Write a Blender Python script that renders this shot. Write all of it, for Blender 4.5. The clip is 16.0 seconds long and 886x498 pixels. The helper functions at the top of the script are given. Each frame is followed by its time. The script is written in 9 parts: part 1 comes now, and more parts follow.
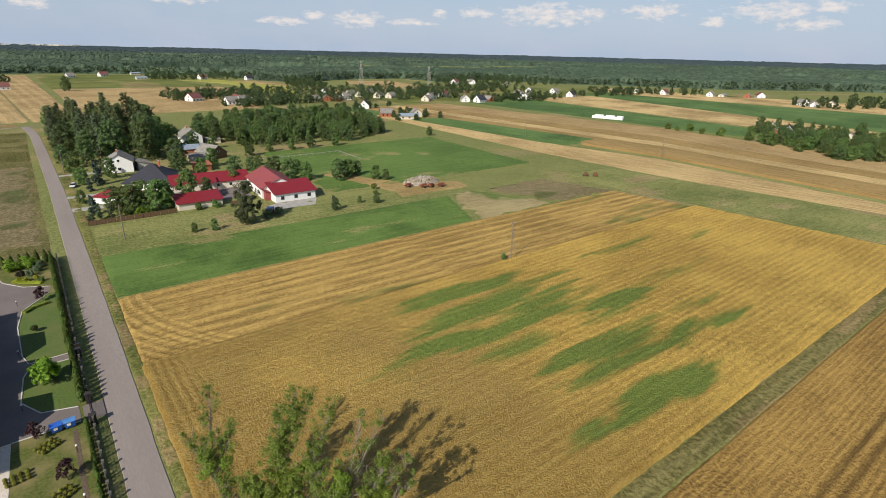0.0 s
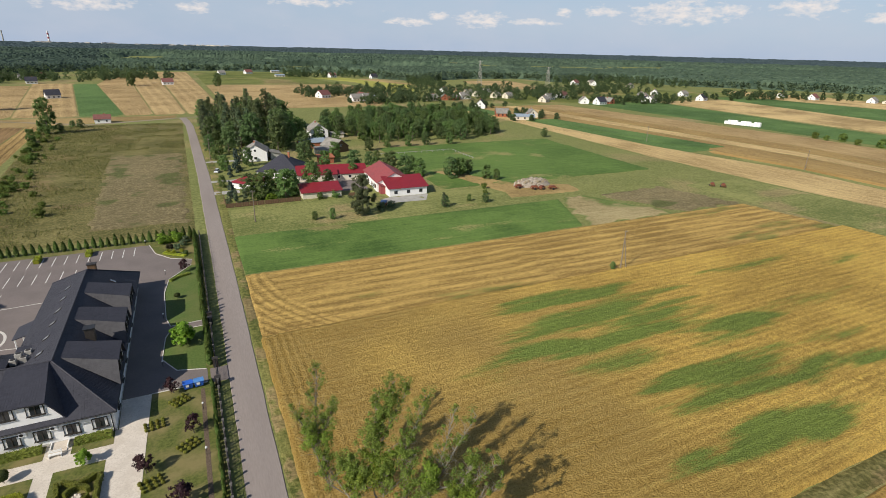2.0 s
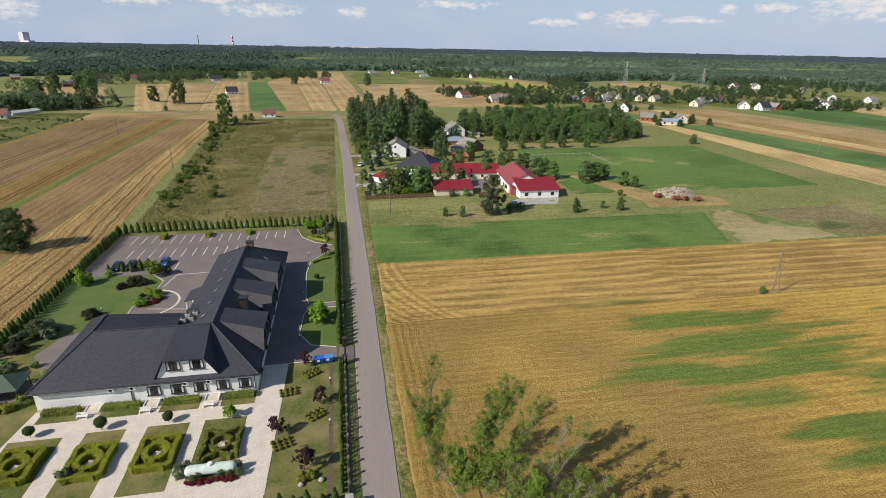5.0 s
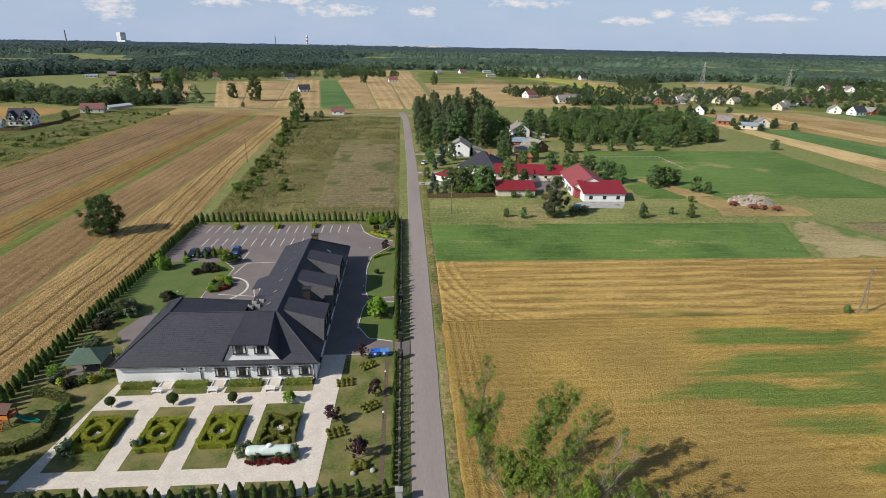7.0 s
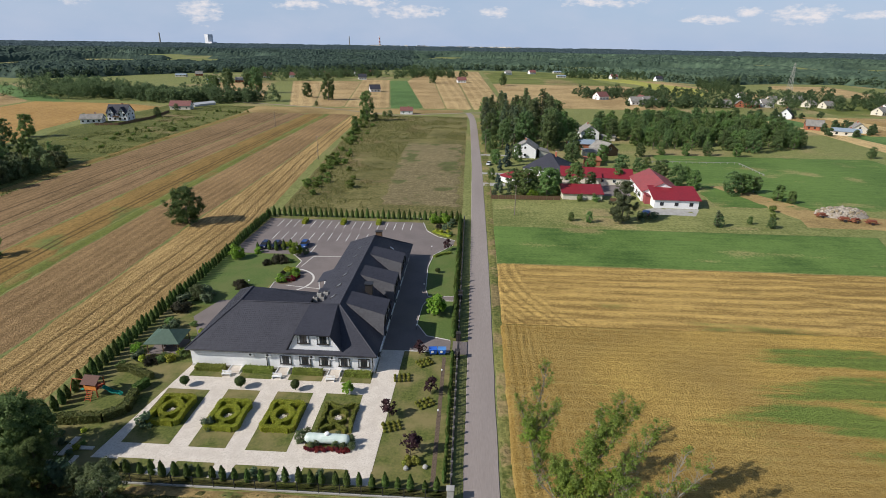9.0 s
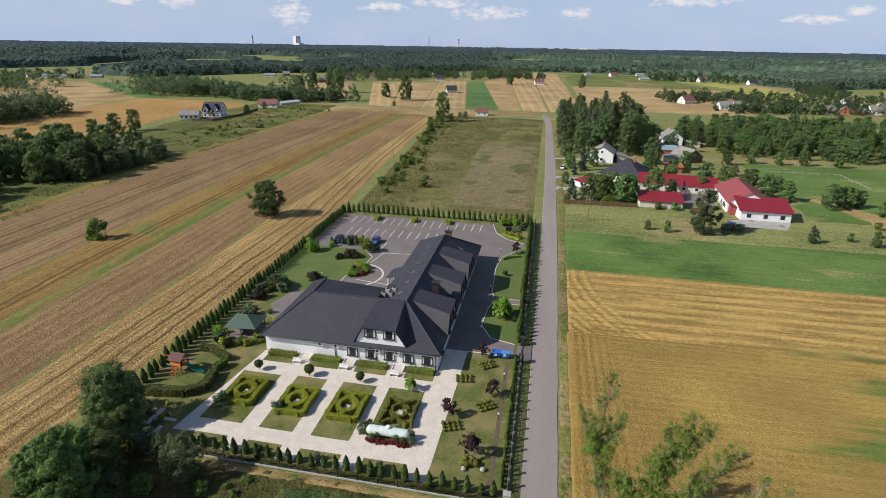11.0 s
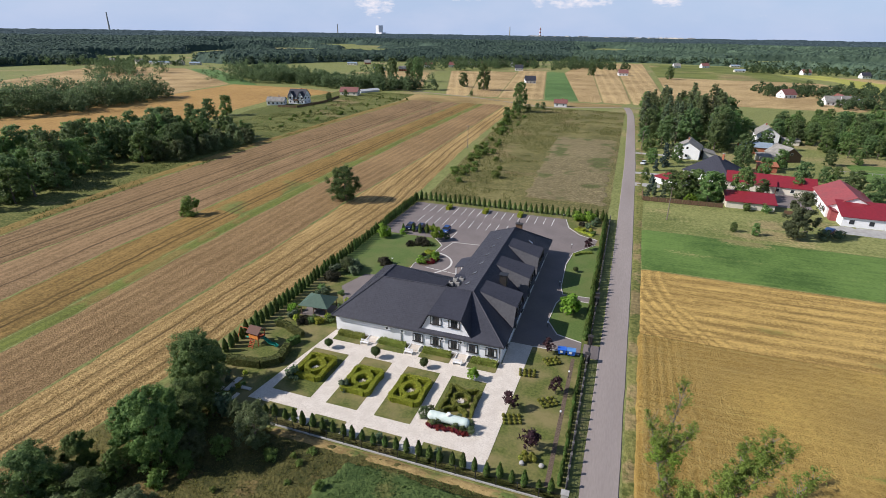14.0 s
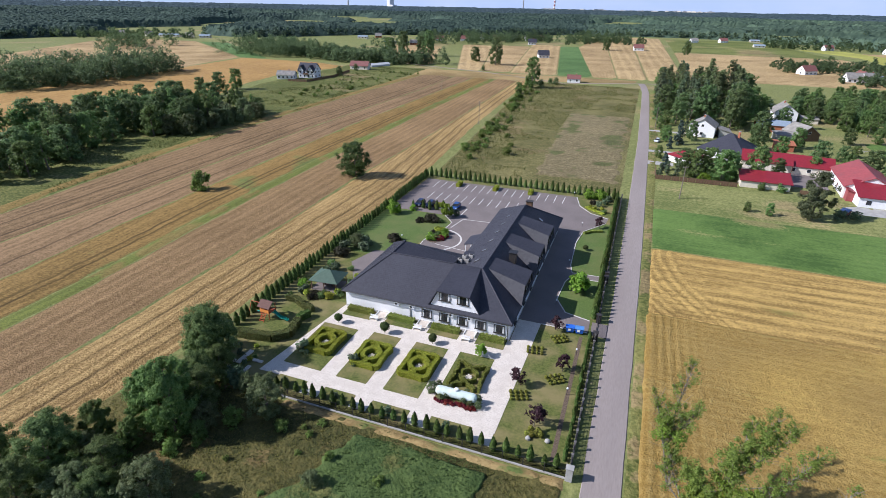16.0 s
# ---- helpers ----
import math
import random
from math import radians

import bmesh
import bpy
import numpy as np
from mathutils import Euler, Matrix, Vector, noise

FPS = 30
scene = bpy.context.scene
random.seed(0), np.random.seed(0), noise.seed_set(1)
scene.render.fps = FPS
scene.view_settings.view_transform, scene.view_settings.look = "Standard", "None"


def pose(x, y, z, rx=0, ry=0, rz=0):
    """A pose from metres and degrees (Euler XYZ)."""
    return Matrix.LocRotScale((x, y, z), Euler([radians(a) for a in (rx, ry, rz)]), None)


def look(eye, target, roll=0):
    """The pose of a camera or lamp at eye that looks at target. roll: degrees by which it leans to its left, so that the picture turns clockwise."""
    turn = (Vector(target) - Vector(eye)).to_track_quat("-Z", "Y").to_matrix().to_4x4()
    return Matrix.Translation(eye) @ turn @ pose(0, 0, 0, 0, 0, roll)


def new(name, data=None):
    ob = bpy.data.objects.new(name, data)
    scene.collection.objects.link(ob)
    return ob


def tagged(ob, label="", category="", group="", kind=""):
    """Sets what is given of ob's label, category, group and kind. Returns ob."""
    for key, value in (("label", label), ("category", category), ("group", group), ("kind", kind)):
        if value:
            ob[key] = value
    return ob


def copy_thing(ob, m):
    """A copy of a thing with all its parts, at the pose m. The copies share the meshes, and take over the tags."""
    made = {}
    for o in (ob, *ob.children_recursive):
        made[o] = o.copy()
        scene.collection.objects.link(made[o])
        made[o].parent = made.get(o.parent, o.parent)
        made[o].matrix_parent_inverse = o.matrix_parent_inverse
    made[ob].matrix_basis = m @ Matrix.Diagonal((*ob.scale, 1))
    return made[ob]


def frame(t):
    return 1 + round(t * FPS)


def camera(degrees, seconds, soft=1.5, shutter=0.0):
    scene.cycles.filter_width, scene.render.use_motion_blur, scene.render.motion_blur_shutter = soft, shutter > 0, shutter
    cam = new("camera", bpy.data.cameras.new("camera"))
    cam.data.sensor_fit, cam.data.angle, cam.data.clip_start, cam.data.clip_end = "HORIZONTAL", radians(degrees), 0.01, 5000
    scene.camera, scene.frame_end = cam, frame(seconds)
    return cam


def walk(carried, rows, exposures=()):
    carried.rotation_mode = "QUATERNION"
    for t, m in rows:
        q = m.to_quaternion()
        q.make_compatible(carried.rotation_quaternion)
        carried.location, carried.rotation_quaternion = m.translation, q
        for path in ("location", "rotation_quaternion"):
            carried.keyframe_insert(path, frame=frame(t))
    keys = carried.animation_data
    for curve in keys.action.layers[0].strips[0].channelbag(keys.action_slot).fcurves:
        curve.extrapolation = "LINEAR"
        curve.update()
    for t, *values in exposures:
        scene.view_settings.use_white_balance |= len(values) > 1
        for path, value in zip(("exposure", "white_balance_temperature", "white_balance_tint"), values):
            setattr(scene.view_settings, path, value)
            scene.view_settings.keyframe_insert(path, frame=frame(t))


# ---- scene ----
EYE = (0.0, 0.0, 50.0)
# seconds, heading, tilt, lean
TURNS = [
    (0, -37.95, 69.48, 1.36),
    (0.5, -34.44, 69.33, 1.25),
    (1, -30.48, 69.26, 1.36),
    (1.5, -28.06, 69.21, 1.37),
    (2, -25.80, 69.21, 1.39),
    (2.5, -23.96, 69.21, 1.41),
    (3, -21.62, 69.17, 1.29),
    (3.5, -19.03, 69.08, 1.26),
    (4, -15.97, 69.05, 1.21),
    (6.5, -6.17, 68.89, 1.01),
    (7, -4.40, 68.84, 1.08),
    (7.5, -3.18, 68.82, 1.05),
    (8, -1.74, 68.83, 0.95),
    (8.5, 0.33, 68.82, 0.95),
    (9, 2.74, 68.78, 0.92),
    (11.5, 12.74, 68.77, 0.91),
    (12, 14.90, 68.71, 0.90),
    (12.5, 16.64, 68.62, 0.88),
    (13, 17.77, 68.39, 0.91),
    (13.5, 18.34, 68.11, 0.93),
    (14, 18.77, 67.66, 0.90),
    (14.5, 19.09, 67.17, 0.97),
    (15, 19.46, 66.52, 0.97),
    (15.5, 19.67, 65.91, 1.01),
    (16, 19.85, 65.14, 1.09),
]


def eye_pose(heading, tilt, lean):
    return Matrix.Translation(EYE) @ pose(0, 0, 0, tilt, 0, heading) @ pose(0, 0, 0, 0, 0, lean)


cam = camera(79.99, 16.0, soft=0.35)
walk(cam, [(t, eye_pose(a, b, c)) for t, a, b, c in TURNS], exposures=[(0.0, 0.03, 6950, 10), (4.0, 0.06, 6850, 10), (9.0, 0.04, 6480, 11), (12.5, 0.16, 6480, 13), (14.5, 0.27, 6200, 15), (16.0, 0.40, 5860, 17)])

# ---- sky and sun ----
SUN_WAY = Vector((-0.904 * math.cos(radians(36)), -0.427 * math.cos(radians(36)), math.sin(radians(36))))
world = bpy.data.worlds.new("sky")
scene.world = world
world.use_nodes = True
wt = world.node_tree
wt.nodes.clear()


def wnode(kind, **values):
    n = wt.nodes.new(kind)
    for key, value in values.items():
        n.inputs[key].default_value = value
    return n


def wmath(op, a, b=None, clamp=False):
    n = wt.nodes.new("ShaderNodeMath")
    n.operation, n.use_clamp = op, clamp
    for k, v in enumerate((a, b)):
        if v is None:
            continue
        if isinstance(v, (int, float)):
            n.inputs[k].default_value = v
        else:
            wt.links.new(v, n.inputs[k])
    return n.outputs[0]


sky = wt.nodes.new("ShaderNodeTexSky")
sky.sky_type, sky.sun_disc = "NISHITA", False
sky.sun_elevation = radians(36)
sky.sun_rotation = math.atan2(SUN_WAY.x, SUN_WAY.y)
sky.air_density, sky.dust_density, sky.ozone_density = 1.0, 0.6, 2.0
coord = wt.nodes.new("ShaderNodeTexCoord")
split = wt.nodes.new("ShaderNodeSeparateXYZ")
wt.links.new(coord.outputs["Generated"], split.inputs[0])
azim = wmath("MULTIPLY", wmath("ARCTAN2", split.outputs[0], split.outputs[1]), 57.2958)
elev = wmath("MULTIPLY", wmath("ARCSINE", split.outputs[2]), 57.2958)
joined = wt.nodes.new("ShaderNodeCombineXYZ")
wt.links.new(azim, joined.inputs[0])
wt.links.new(wmath("MULTIPLY", elev, 2.2), joined.inputs[1])
puffs = wnode("ShaderNodeTexNoise", Scale=0.85, Detail=8.0, Roughness=0.62)
wt.links.new(joined.outputs[0], puffs.inputs["Vector"])
veil = wnode("ShaderNodeTexNoise", Scale=0.12, Detail=4.0, Roughness=0.55)
wt.links.new(joined.outputs[0], veil.inputs["Vector"])
# cumulus heaps: azimuth, elevation, half width, half height in degrees
CLOUDS = [(-6.3, 2.9, 4.0, 0.58), (2.0, 3.0, 1.5, 0.55), (21.7, 2.4, 2.3, 0.42), (24.7, 3.0, 1.1, 0.55), (29.1, 2.75, 2.7, 0.8), (37.1, 3.5, 0.9, 0.45), (40.6, 3.7, 1.8, 0.55), (47.6, 3.5, 4.6, 1.15), (51.8, 3.7, 2.0, 0.5),
          (-11.4, 3.75, 3.4, 0.45), (-25.8, 2.6, 1.7, 1.2), (-35.5, 3.1, 1.5, 0.5), (-39.5, 3.2, 1.8, 0.45), (57.6, 3.95, 2.6, 0.8), (62.5, 3.0, 1.2, 0.55), (67.2, 3.9, 4.2, 0.8), (71.4, 4.2, 1.8, 0.55), (69.9, 2.8, 2.4, 0.5),
          (-17, 3.3, 2.5, 0.5), (-50, 3.9, 5.0, 0.6), (12, 3.9, 4.0, 0.4), (34, 2.6, 2.5, 0.35)]
heap = None
for az, el, hw, hh in CLOUDS:
    dx = wmath("POWER", wmath("ABSOLUTE", wmath("MULTIPLY", wmath("SUBTRACT", azim, az), 1 / hw)), 2.0)
    dy = wmath("POWER", wmath("ABSOLUTE", wmath("MULTIPLY", wmath("SUBTRACT", elev, el), 1 / hh)), 2.0)
    one = wmath("SUBTRACT", 1.0, wmath("ADD", dx, dy))
    heap = one if heap is None else wmath("MAXIMUM", heap, one)
heap = wmath("MAXIMUM", heap, -1.0)
body = wmath("ADD", wmath("MULTIPLY", heap, 0.24), wmath("MULTIPLY", wmath("SUBTRACT", puffs.outputs["Fac"], 0.5), 1.35))
body = wmath("MULTIPLY", wmath("SUBTRACT", body, 0.0), 2.8, clamp=True)
thin = wmath("MULTIPLY", wmath("SUBTRACT", veil.outputs["Fac"], 0.40), 1.8, clamp=True)
fade = wmath("SUBTRACT", 1.0, wmath("MULTIPLY", wmath("ABSOLUTE", elev), 1 / 26), clamp=True)


def over(below, colour, amount):
    n = wt.nodes.new("ShaderNodeMix")
    n.data_type = "RGBA"
    wt.links.new(amount, n.inputs[0])
    wt.links.new(below, n.inputs[6])
    n.inputs[7].default_value = (*colour, 1)
    return n.outputs[2]


shown = over(sky.outputs[0], (4.3, 5.65, 8.1), wmath("MULTIPLY", fade, 0.85))
shown = over(shown, (5.8, 6.4, 7.8), wmath("MULTIPLY", wmath("MULTIPLY", thin, fade), 0.8))
shown = over(shown, (9.0, 8.6, 8.7), wmath("MULTIPLY", body, 0.88))
back = wnode("ShaderNodeBackground", Strength=0.09)
wt.links.new(shown, back.inputs["Color"])
wt.links.new(back.outputs[0], wt.nodes.new("ShaderNodeOutputWorld").inputs[0])

sun_data = bpy.data.lights.new("sun", "SUN")
sun_data.energy, sun_data.angle, sun_data.color = 4.75, radians(0.53), (1.0, 0.955, 0.88)
sun = new("sun", sun_data)
sun.matrix_world = look(SUN_WAY * 200, (0, 0, 0))

# ---- materials ----
def tree_of(name):
    m = bpy.data.materials.new(name)
    m.use_nodes = True
    t = m.node_tree
    return m, t, t.nodes["Principled BSDF"]


def surface(name, colours, scale=1.0, rough=0.8, detail=5.0, blotch=None, blotch_scale=0.05, bump=0.0, bump_scale=None, bump_dist=0.05,
            metal=0.0, stretch=(1, 1, 1), vary=0.0, spec=0.3, island=False):
    """Colours mixed by fine noise, blotch: (colour, strength) mixed by a coarse one; vary: per object or per island."""
    m, t, b = tree_of(name)
    L = t.links.new
    tc = t.nodes.new("ShaderNodeTexCoord")
    mp = t.nodes.new("ShaderNodeMapping")
    mp.inputs["Scale"].default_value = stretch
    L(tc.outputs["Object"], mp.inputs[0])
    n = t.nodes.new("ShaderNodeTexNoise")
    n.inputs["Scale"].default_value, n.inputs["Detail"].default_value = scale, detail
    L(mp.outputs[0], n.inputs["Vector"])
    r = t.nodes.new("ShaderNodeValToRGB")
    k = len(colours)
    while len(r.color_ramp.elements) < k:
        r.color_ramp.elements.new(0.5)
    for i, c in enumerate(colours):
        r.color_ramp.elements[i].position = 0.32 + 0.36 * (i / max(1, k - 1))
        r.color_ramp.elements[i].color = (*c, 1)
    L(n.outputs["Fac"], r.inputs[0])
    out = r.outputs[0]
    if blotch:
        n2 = t.nodes.new("ShaderNodeTexNoise")
        n2.inputs["Scale"].default_value, n2.inputs["Detail"].default_value = blotch_scale, 4.0
        L(mp.outputs[0], n2.inputs["Vector"])
        r2 = t.nodes.new("ShaderNodeMapRange")
        r2.inputs["From Min"].default_value, r2.inputs["From Max"].default_value = 0.42, 0.64
        r2.inputs["To Max"].default_value = blotch[1]
        L(n2.outputs["Fac"], r2.inputs["Value"])
        mx = t.nodes.new("ShaderNodeMix")
        mx.data_type = "RGBA"
        L(r2.outputs[0], mx.inputs[0])
        L(out, mx.inputs[6])
        mx.inputs[7].default_value = (*blotch[0], 1)
        out = mx.outputs[2]
    if vary:
        src = t.nodes.new("ShaderNodeNewGeometry").outputs["Random Per Island"] if island else t.nodes.new("ShaderNodeObjectInfo").outputs["Random"]
        mr = t.nodes.new("ShaderNodeMapRange")
        mr.inputs["To Min"].default_value, mr.inputs["To Max"].default_value = 1 - vary, 1 + vary
        L(src, mr.inputs["Value"])
        hs = t.nodes.new("ShaderNodeHueSaturation")
        L(mr.outputs[0], hs.inputs["Value"])
        L(out, hs.inputs["Color"])
        out = hs.outputs[0]
    L(out, b.inputs["Base Color"])
    b.inputs["Roughness"].default_value, b.inputs["Metallic"].default_value = rough, metal
    b.inputs["Specular IOR Level"].default_value = spec
    if bump:
        nb = t.nodes.new("ShaderNodeTexNoise")
        nb.inputs["Scale"].default_value, nb.inputs["Detail"].default_value = bump_scale or scale * 2, 6.0
        L(mp.outputs[0], nb.inputs["Vector"])
        bp = t.nodes.new("ShaderNodeBump")
        bp.inputs["Strength"].default_value, bp.inputs["Distance"].default_value = bump, bump_dist
        L(nb.outputs["Fac"], bp.inputs["Height"])
        L(bp.outputs[0], b.inputs["Normal"])
    return m


def crop(name, low, high, weed, rough=0.85, scale=2.0, bump=0.6, dist=0.15, grain=(1, 1, 1), contrast=2.4, streak=0.9, rows=None, ruts=(), balk=0.0, other=None, soft_weed=False, margin=None):
    """A crop or stubble. 'tone', 'weed', 'shift', 'across', 'along' and 'edge' come with the sheet's points;
    rows: (spacing, strength) of drilled or mown lines; ruts: wheel tracks in metres from one side; balk: width of the grassy margin;
    margin: (x, spacing) of the drill rows that run along the lane up to x."""
    m, t, b = tree_of(name)
    L = t.links.new

    def calc(op, p, q=None, r=None, clamp=False):
        n = t.nodes.new("ShaderNodeMath")
        n.operation, n.use_clamp = op, clamp
        for k, v in enumerate((p, q, r)):
            if v is None:
                continue
            if isinstance(v, (int, float)):
                n.inputs[k].default_value = v
            else:
                L(v, n.inputs[k])
        return n.outputs[0]

    def value(key):
        n = t.nodes.new("ShaderNodeAttribute")
        n.attribute_name = key
        return n.outputs["Fac"]

    def speckle(vector, sc, det, rou=0.62):
        n = t.nodes.new("ShaderNodeTexNoise")
        n.inputs["Scale"].default_value, n.inputs["Detail"].default_value, n.inputs["Roughness"].default_value = sc, det, rou
        L(vector, n.inputs["Vector"])
        return n.outputs["Fac"]

    def blend(fac, a, c):
        n = t.nodes.new("ShaderNodeMix")
        n.data_type = "RGBA"
        L(fac, n.inputs[0])
        for k, v in ((6, a), (7, c)):
            if isinstance(v, tuple):
                n.inputs[k].default_value = (*v, 1)
            else:
                L(v, n.inputs[k])
        return n.outputs[2]

    def ramp(v, a, c, lo, hi):
        n = t.nodes.new("ShaderNodeMapRange")
        n.inputs["From Min"].default_value, n.inputs["From Max"].default_value = a, c
        n.inputs["To Min"].default_value, n.inputs["To Max"].default_value = lo, hi
        L(v, n.inputs["Value"])
        return n.outputs[0]

    tc = t.nodes.new("ShaderNodeTexCoord")
    mp = t.nodes.new("ShaderNodeMapping")
    mp.inputs["Scale"].default_value = grain
    L(tc.outputs["Object"], mp.inputs[0])
    tufts = [speckle(mp.outputs[0], scale, 5.0), speckle(mp.outputs[0], scale * 0.28, 3.0)]
    across, way = value("across"), value("along")
    cv = t.nodes.new("ShaderNodeCombineXYZ")
    L(across, cv.inputs[0])
    L(calc("MULTIPLY", way, 0.07), cv.inputs[1])
    lines = speckle(cv.outputs[0], 0.9, 5.0, 0.6)
    fine = calc("MULTIPLY_ADD", tufts[0], contrast, -0.5 * contrast)
    wide = calc("MULTIPLY_ADD", tufts[1], 1.0, -0.5)
    fac = calc("ADD", calc("ADD", fine, wide), calc("MULTIPLY_ADD", value("tone"), 0.8, 0.1))
    if streak:
        fac = calc("ADD", fac, calc("MULTIPLY_ADD", lines, 2 * streak, -streak))
    if rows:
        ph = calc("MULTIPLY_ADD", across, 2 * math.pi / rows[0], calc("MULTIPLY", tufts[1], 1.5))
        crest = calc("POWER", calc("MULTIPLY_ADD", calc("SINE", ph), 0.5, 0.5), 1.6)
        fac = calc("ADD", fac, calc("MULTIPLY", calc("SUBTRACT", crest, 0.42), calc("MULTIPLY", tufts[0], 2 * rows[1])))
    if margin:
        sp = t.nodes.new("ShaderNodeSeparateXYZ")
        L(tc.outputs["Object"], sp.inputs[0])
        ph = calc("MULTIPLY_ADD", sp.outputs[0], 2 * math.pi / margin[1], calc("MULTIPLY", tufts[1], 2.0))
        crest = calc("MULTIPLY_ADD", calc("SINE", ph), 0.9, -0.25)
        side = ramp(calc("MULTIPLY_ADD", tufts[1], 6.0, sp.outputs[0]), margin[0] - 1.0, margin[0] + 7.0, 0.28, 0.0)
        fac = calc("ADD", fac, calc("MULTIPLY", crest, side))
    worn = None
    for u0 in ruts:
        near = calc("ABSOLUTE", calc("ADD", calc("SUBTRACT", across, u0), calc("MULTIPLY_ADD", tufts[1], 0.5, -0.25)))
        one = calc("MULTIPLY", ramp(near, 0.15, 0.5, 1.0, 0.0), calc("MULTIPLY_ADD", lines, 1.6, -0.1, clamp=True))
        worn = one if worn is None else calc("MAXIMUM", worn, one)
    relief = fac
    fac = calc("ADD", fac, 0.0, clamp=True)
    bright = high
    if other:
        bright = blend(value("shift"), high, other)
    grown = calc("ADD", value("weed"), calc("ADD", calc("MULTIPLY_ADD", tufts[0], 1.1, -0.55), calc("MULTIPLY_ADD", lines, 1.0, -0.5)))
    if balk:
        grown = calc("ADD", grown, ramp(value("edge"), 0.0, balk, 0.75, 0.0))
    gate = ramp(grown, 0.16 if soft_weed else 0.34, 0.62 if soft_weed else 0.72, 0.0, 0.95 if soft_weed else 1.0)
    herb = blend(fac, tuple(c * 0.7 for c in weed), tuple(min(1, c * 1.3) for c in weed))
    cover = blend(gate, blend(fac, low, bright), herb)
    if worn is not None:
        cover = blend(worn, cover, tuple(c * 0.45 for c in low))
    L(cover, b.inputs["Base Color"])
    b.inputs["Roughness"].default_value = rough
    b.inputs["Specular IOR Level"].default_value = 0.15
    bp = t.nodes.new("ShaderNodeBump")
    bp.inputs["Strength"].default_value, bp.inputs["Distance"].default_value = bump, dist
    L(calc("MULTIPLY", relief, 0.6) if rows else tufts[0], bp.inputs["Height"])
    L(bp.outputs[0], b.inputs["Normal"])
    return m


def leafy(name, dark, light, rough=0.55, through_light=0.52):
    m, t, b = tree_of(name)
    L = t.links.new
    gi = t.nodes.new("ShaderNodeNewGeometry")
    oi = t.nodes.new("ShaderNodeObjectInfo")
    mx = t.nodes.new("ShaderNodeMix")
    mx.data_type = "RGBA"
    L(gi.outputs["Random Per Island"], mx.inputs[0])
    mx.inputs[6].default_value, mx.inputs[7].default_value = (*dark, 1), (*light, 1)
    hs = t.nodes.new("ShaderNodeHueSaturation")
    mr = t.nodes.new("ShaderNodeMapRange")
    mr.inputs["To Min"].default_value, mr.inputs["To Max"].default_value = 0.8, 1.25
    L(oi.outputs["Random"], mr.inputs["Value"])
    L(mr.outputs[0], hs.inputs["Value"])
    mh = t.nodes.new("ShaderNodeMapRange")
    mh.inputs["To Min"].default_value, mh.inputs["To Max"].default_value = 0.485, 0.52
    L(oi.outputs["Random"], mh.inputs["Value"])
    L(mh.outputs[0], hs.inputs["Hue"])
    L(mx.outputs[2], hs.inputs["Color"])
    L(hs.outputs[0], b.inputs["Base Color"])
    b.inputs["Roughness"].default_value = rough
    b.inputs["Specular IOR Level"].default_value = 0.15
    tr = t.nodes.new("ShaderNodeBsdfTranslucent")
    L(hs.outputs[0], tr.inputs["Color"])
    ms = t.nodes.new("ShaderNodeMixShader")
    ms.inputs[0].default_value = through_light
    L(b.outputs[0], ms.inputs[1])
    L(tr.outputs[0], ms.inputs[2])
    L(ms.outputs[0], t.nodes["Material Output"].inputs[0])
    return m


WHEAT = crop("wheat", (0.285, 0.182, 0.046), (0.70, 0.466, 0.114), (0.135, 0.195, 0.04), scale=3.6, bump=1.0, dist=0.3, contrast=2.8, streak=0.6, rows=(1.6, 0.24), other=(0.43, 0.295, 0.094), soft_weed=True, margin=(14.5, 1.3))
WHEAT_ROWS = crop("wheat_in_rows", (0.22, 0.13, 0.038), (0.53, 0.335, 0.095), (0.13, 0.17, 0.035), scale=2.4, bump=1.0, dist=0.4, contrast=2.8, streak=0.5, rows=(0.9, 0.4), ruts=(9.0, 10.8))
STUBBLE = crop("stubble", (0.235, 0.150, 0.046), (0.560, 0.378, 0.120), (0.17, 0.165, 0.045), scale=3.4, bump=1.0, dist=0.25, contrast=2.9, streak=1.2)
STRAW = crop("straw", (0.269, 0.182, 0.078), (0.650, 0.479, 0.228), (0.14, 0.16, 0.045), scale=2.4, bump=0.8, dist=0.2, contrast=2.2, streak=1.0)
PINKISH = crop("ripe_rye", (0.227, 0.152, 0.067), (0.486, 0.347, 0.167), (0.12, 0.15, 0.045), scale=2.4, bump=0.8, dist=0.2, contrast=2.2, streak=1.1)
BROWN_RYE = crop("brown_rye", (0.205, 0.134, 0.052), (0.400, 0.275, 0.109), (0.14, 0.15, 0.045), scale=2.0, bump=0.8, dist=0.2, contrast=2.2, streak=1.0)
ORANGE = crop("ripe_orange_grain", (0.29, 0.17, 0.055), (0.48, 0.30, 0.105), (0.13, 0.18, 0.035), scale=1.2, bump=0.6, dist=0.3, contrast=1.8, streak=0.8)
GREENCROP = crop("green_crop", (0.053, 0.105, 0.029), (0.131, 0.215, 0.066), (0.15, 0.165, 0.055), scale=1.8, bump=0.8, dist=0.2, streak=0.6)
MOWN = crop("mown_meadow", (0.056, 0.106, 0.024), (0.128, 0.205, 0.050), (0.22, 0.205, 0.08), scale=1.4, bump=0.6, dist=0.12, contrast=1.8, streak=0.8)
MEADOW = crop("meadow_grass", (0.090, 0.115, 0.026), (0.191, 0.205, 0.055), (0.26, 0.21, 0.09), scale=1.6, bump=0.8, dist=0.2, streak=0.4)
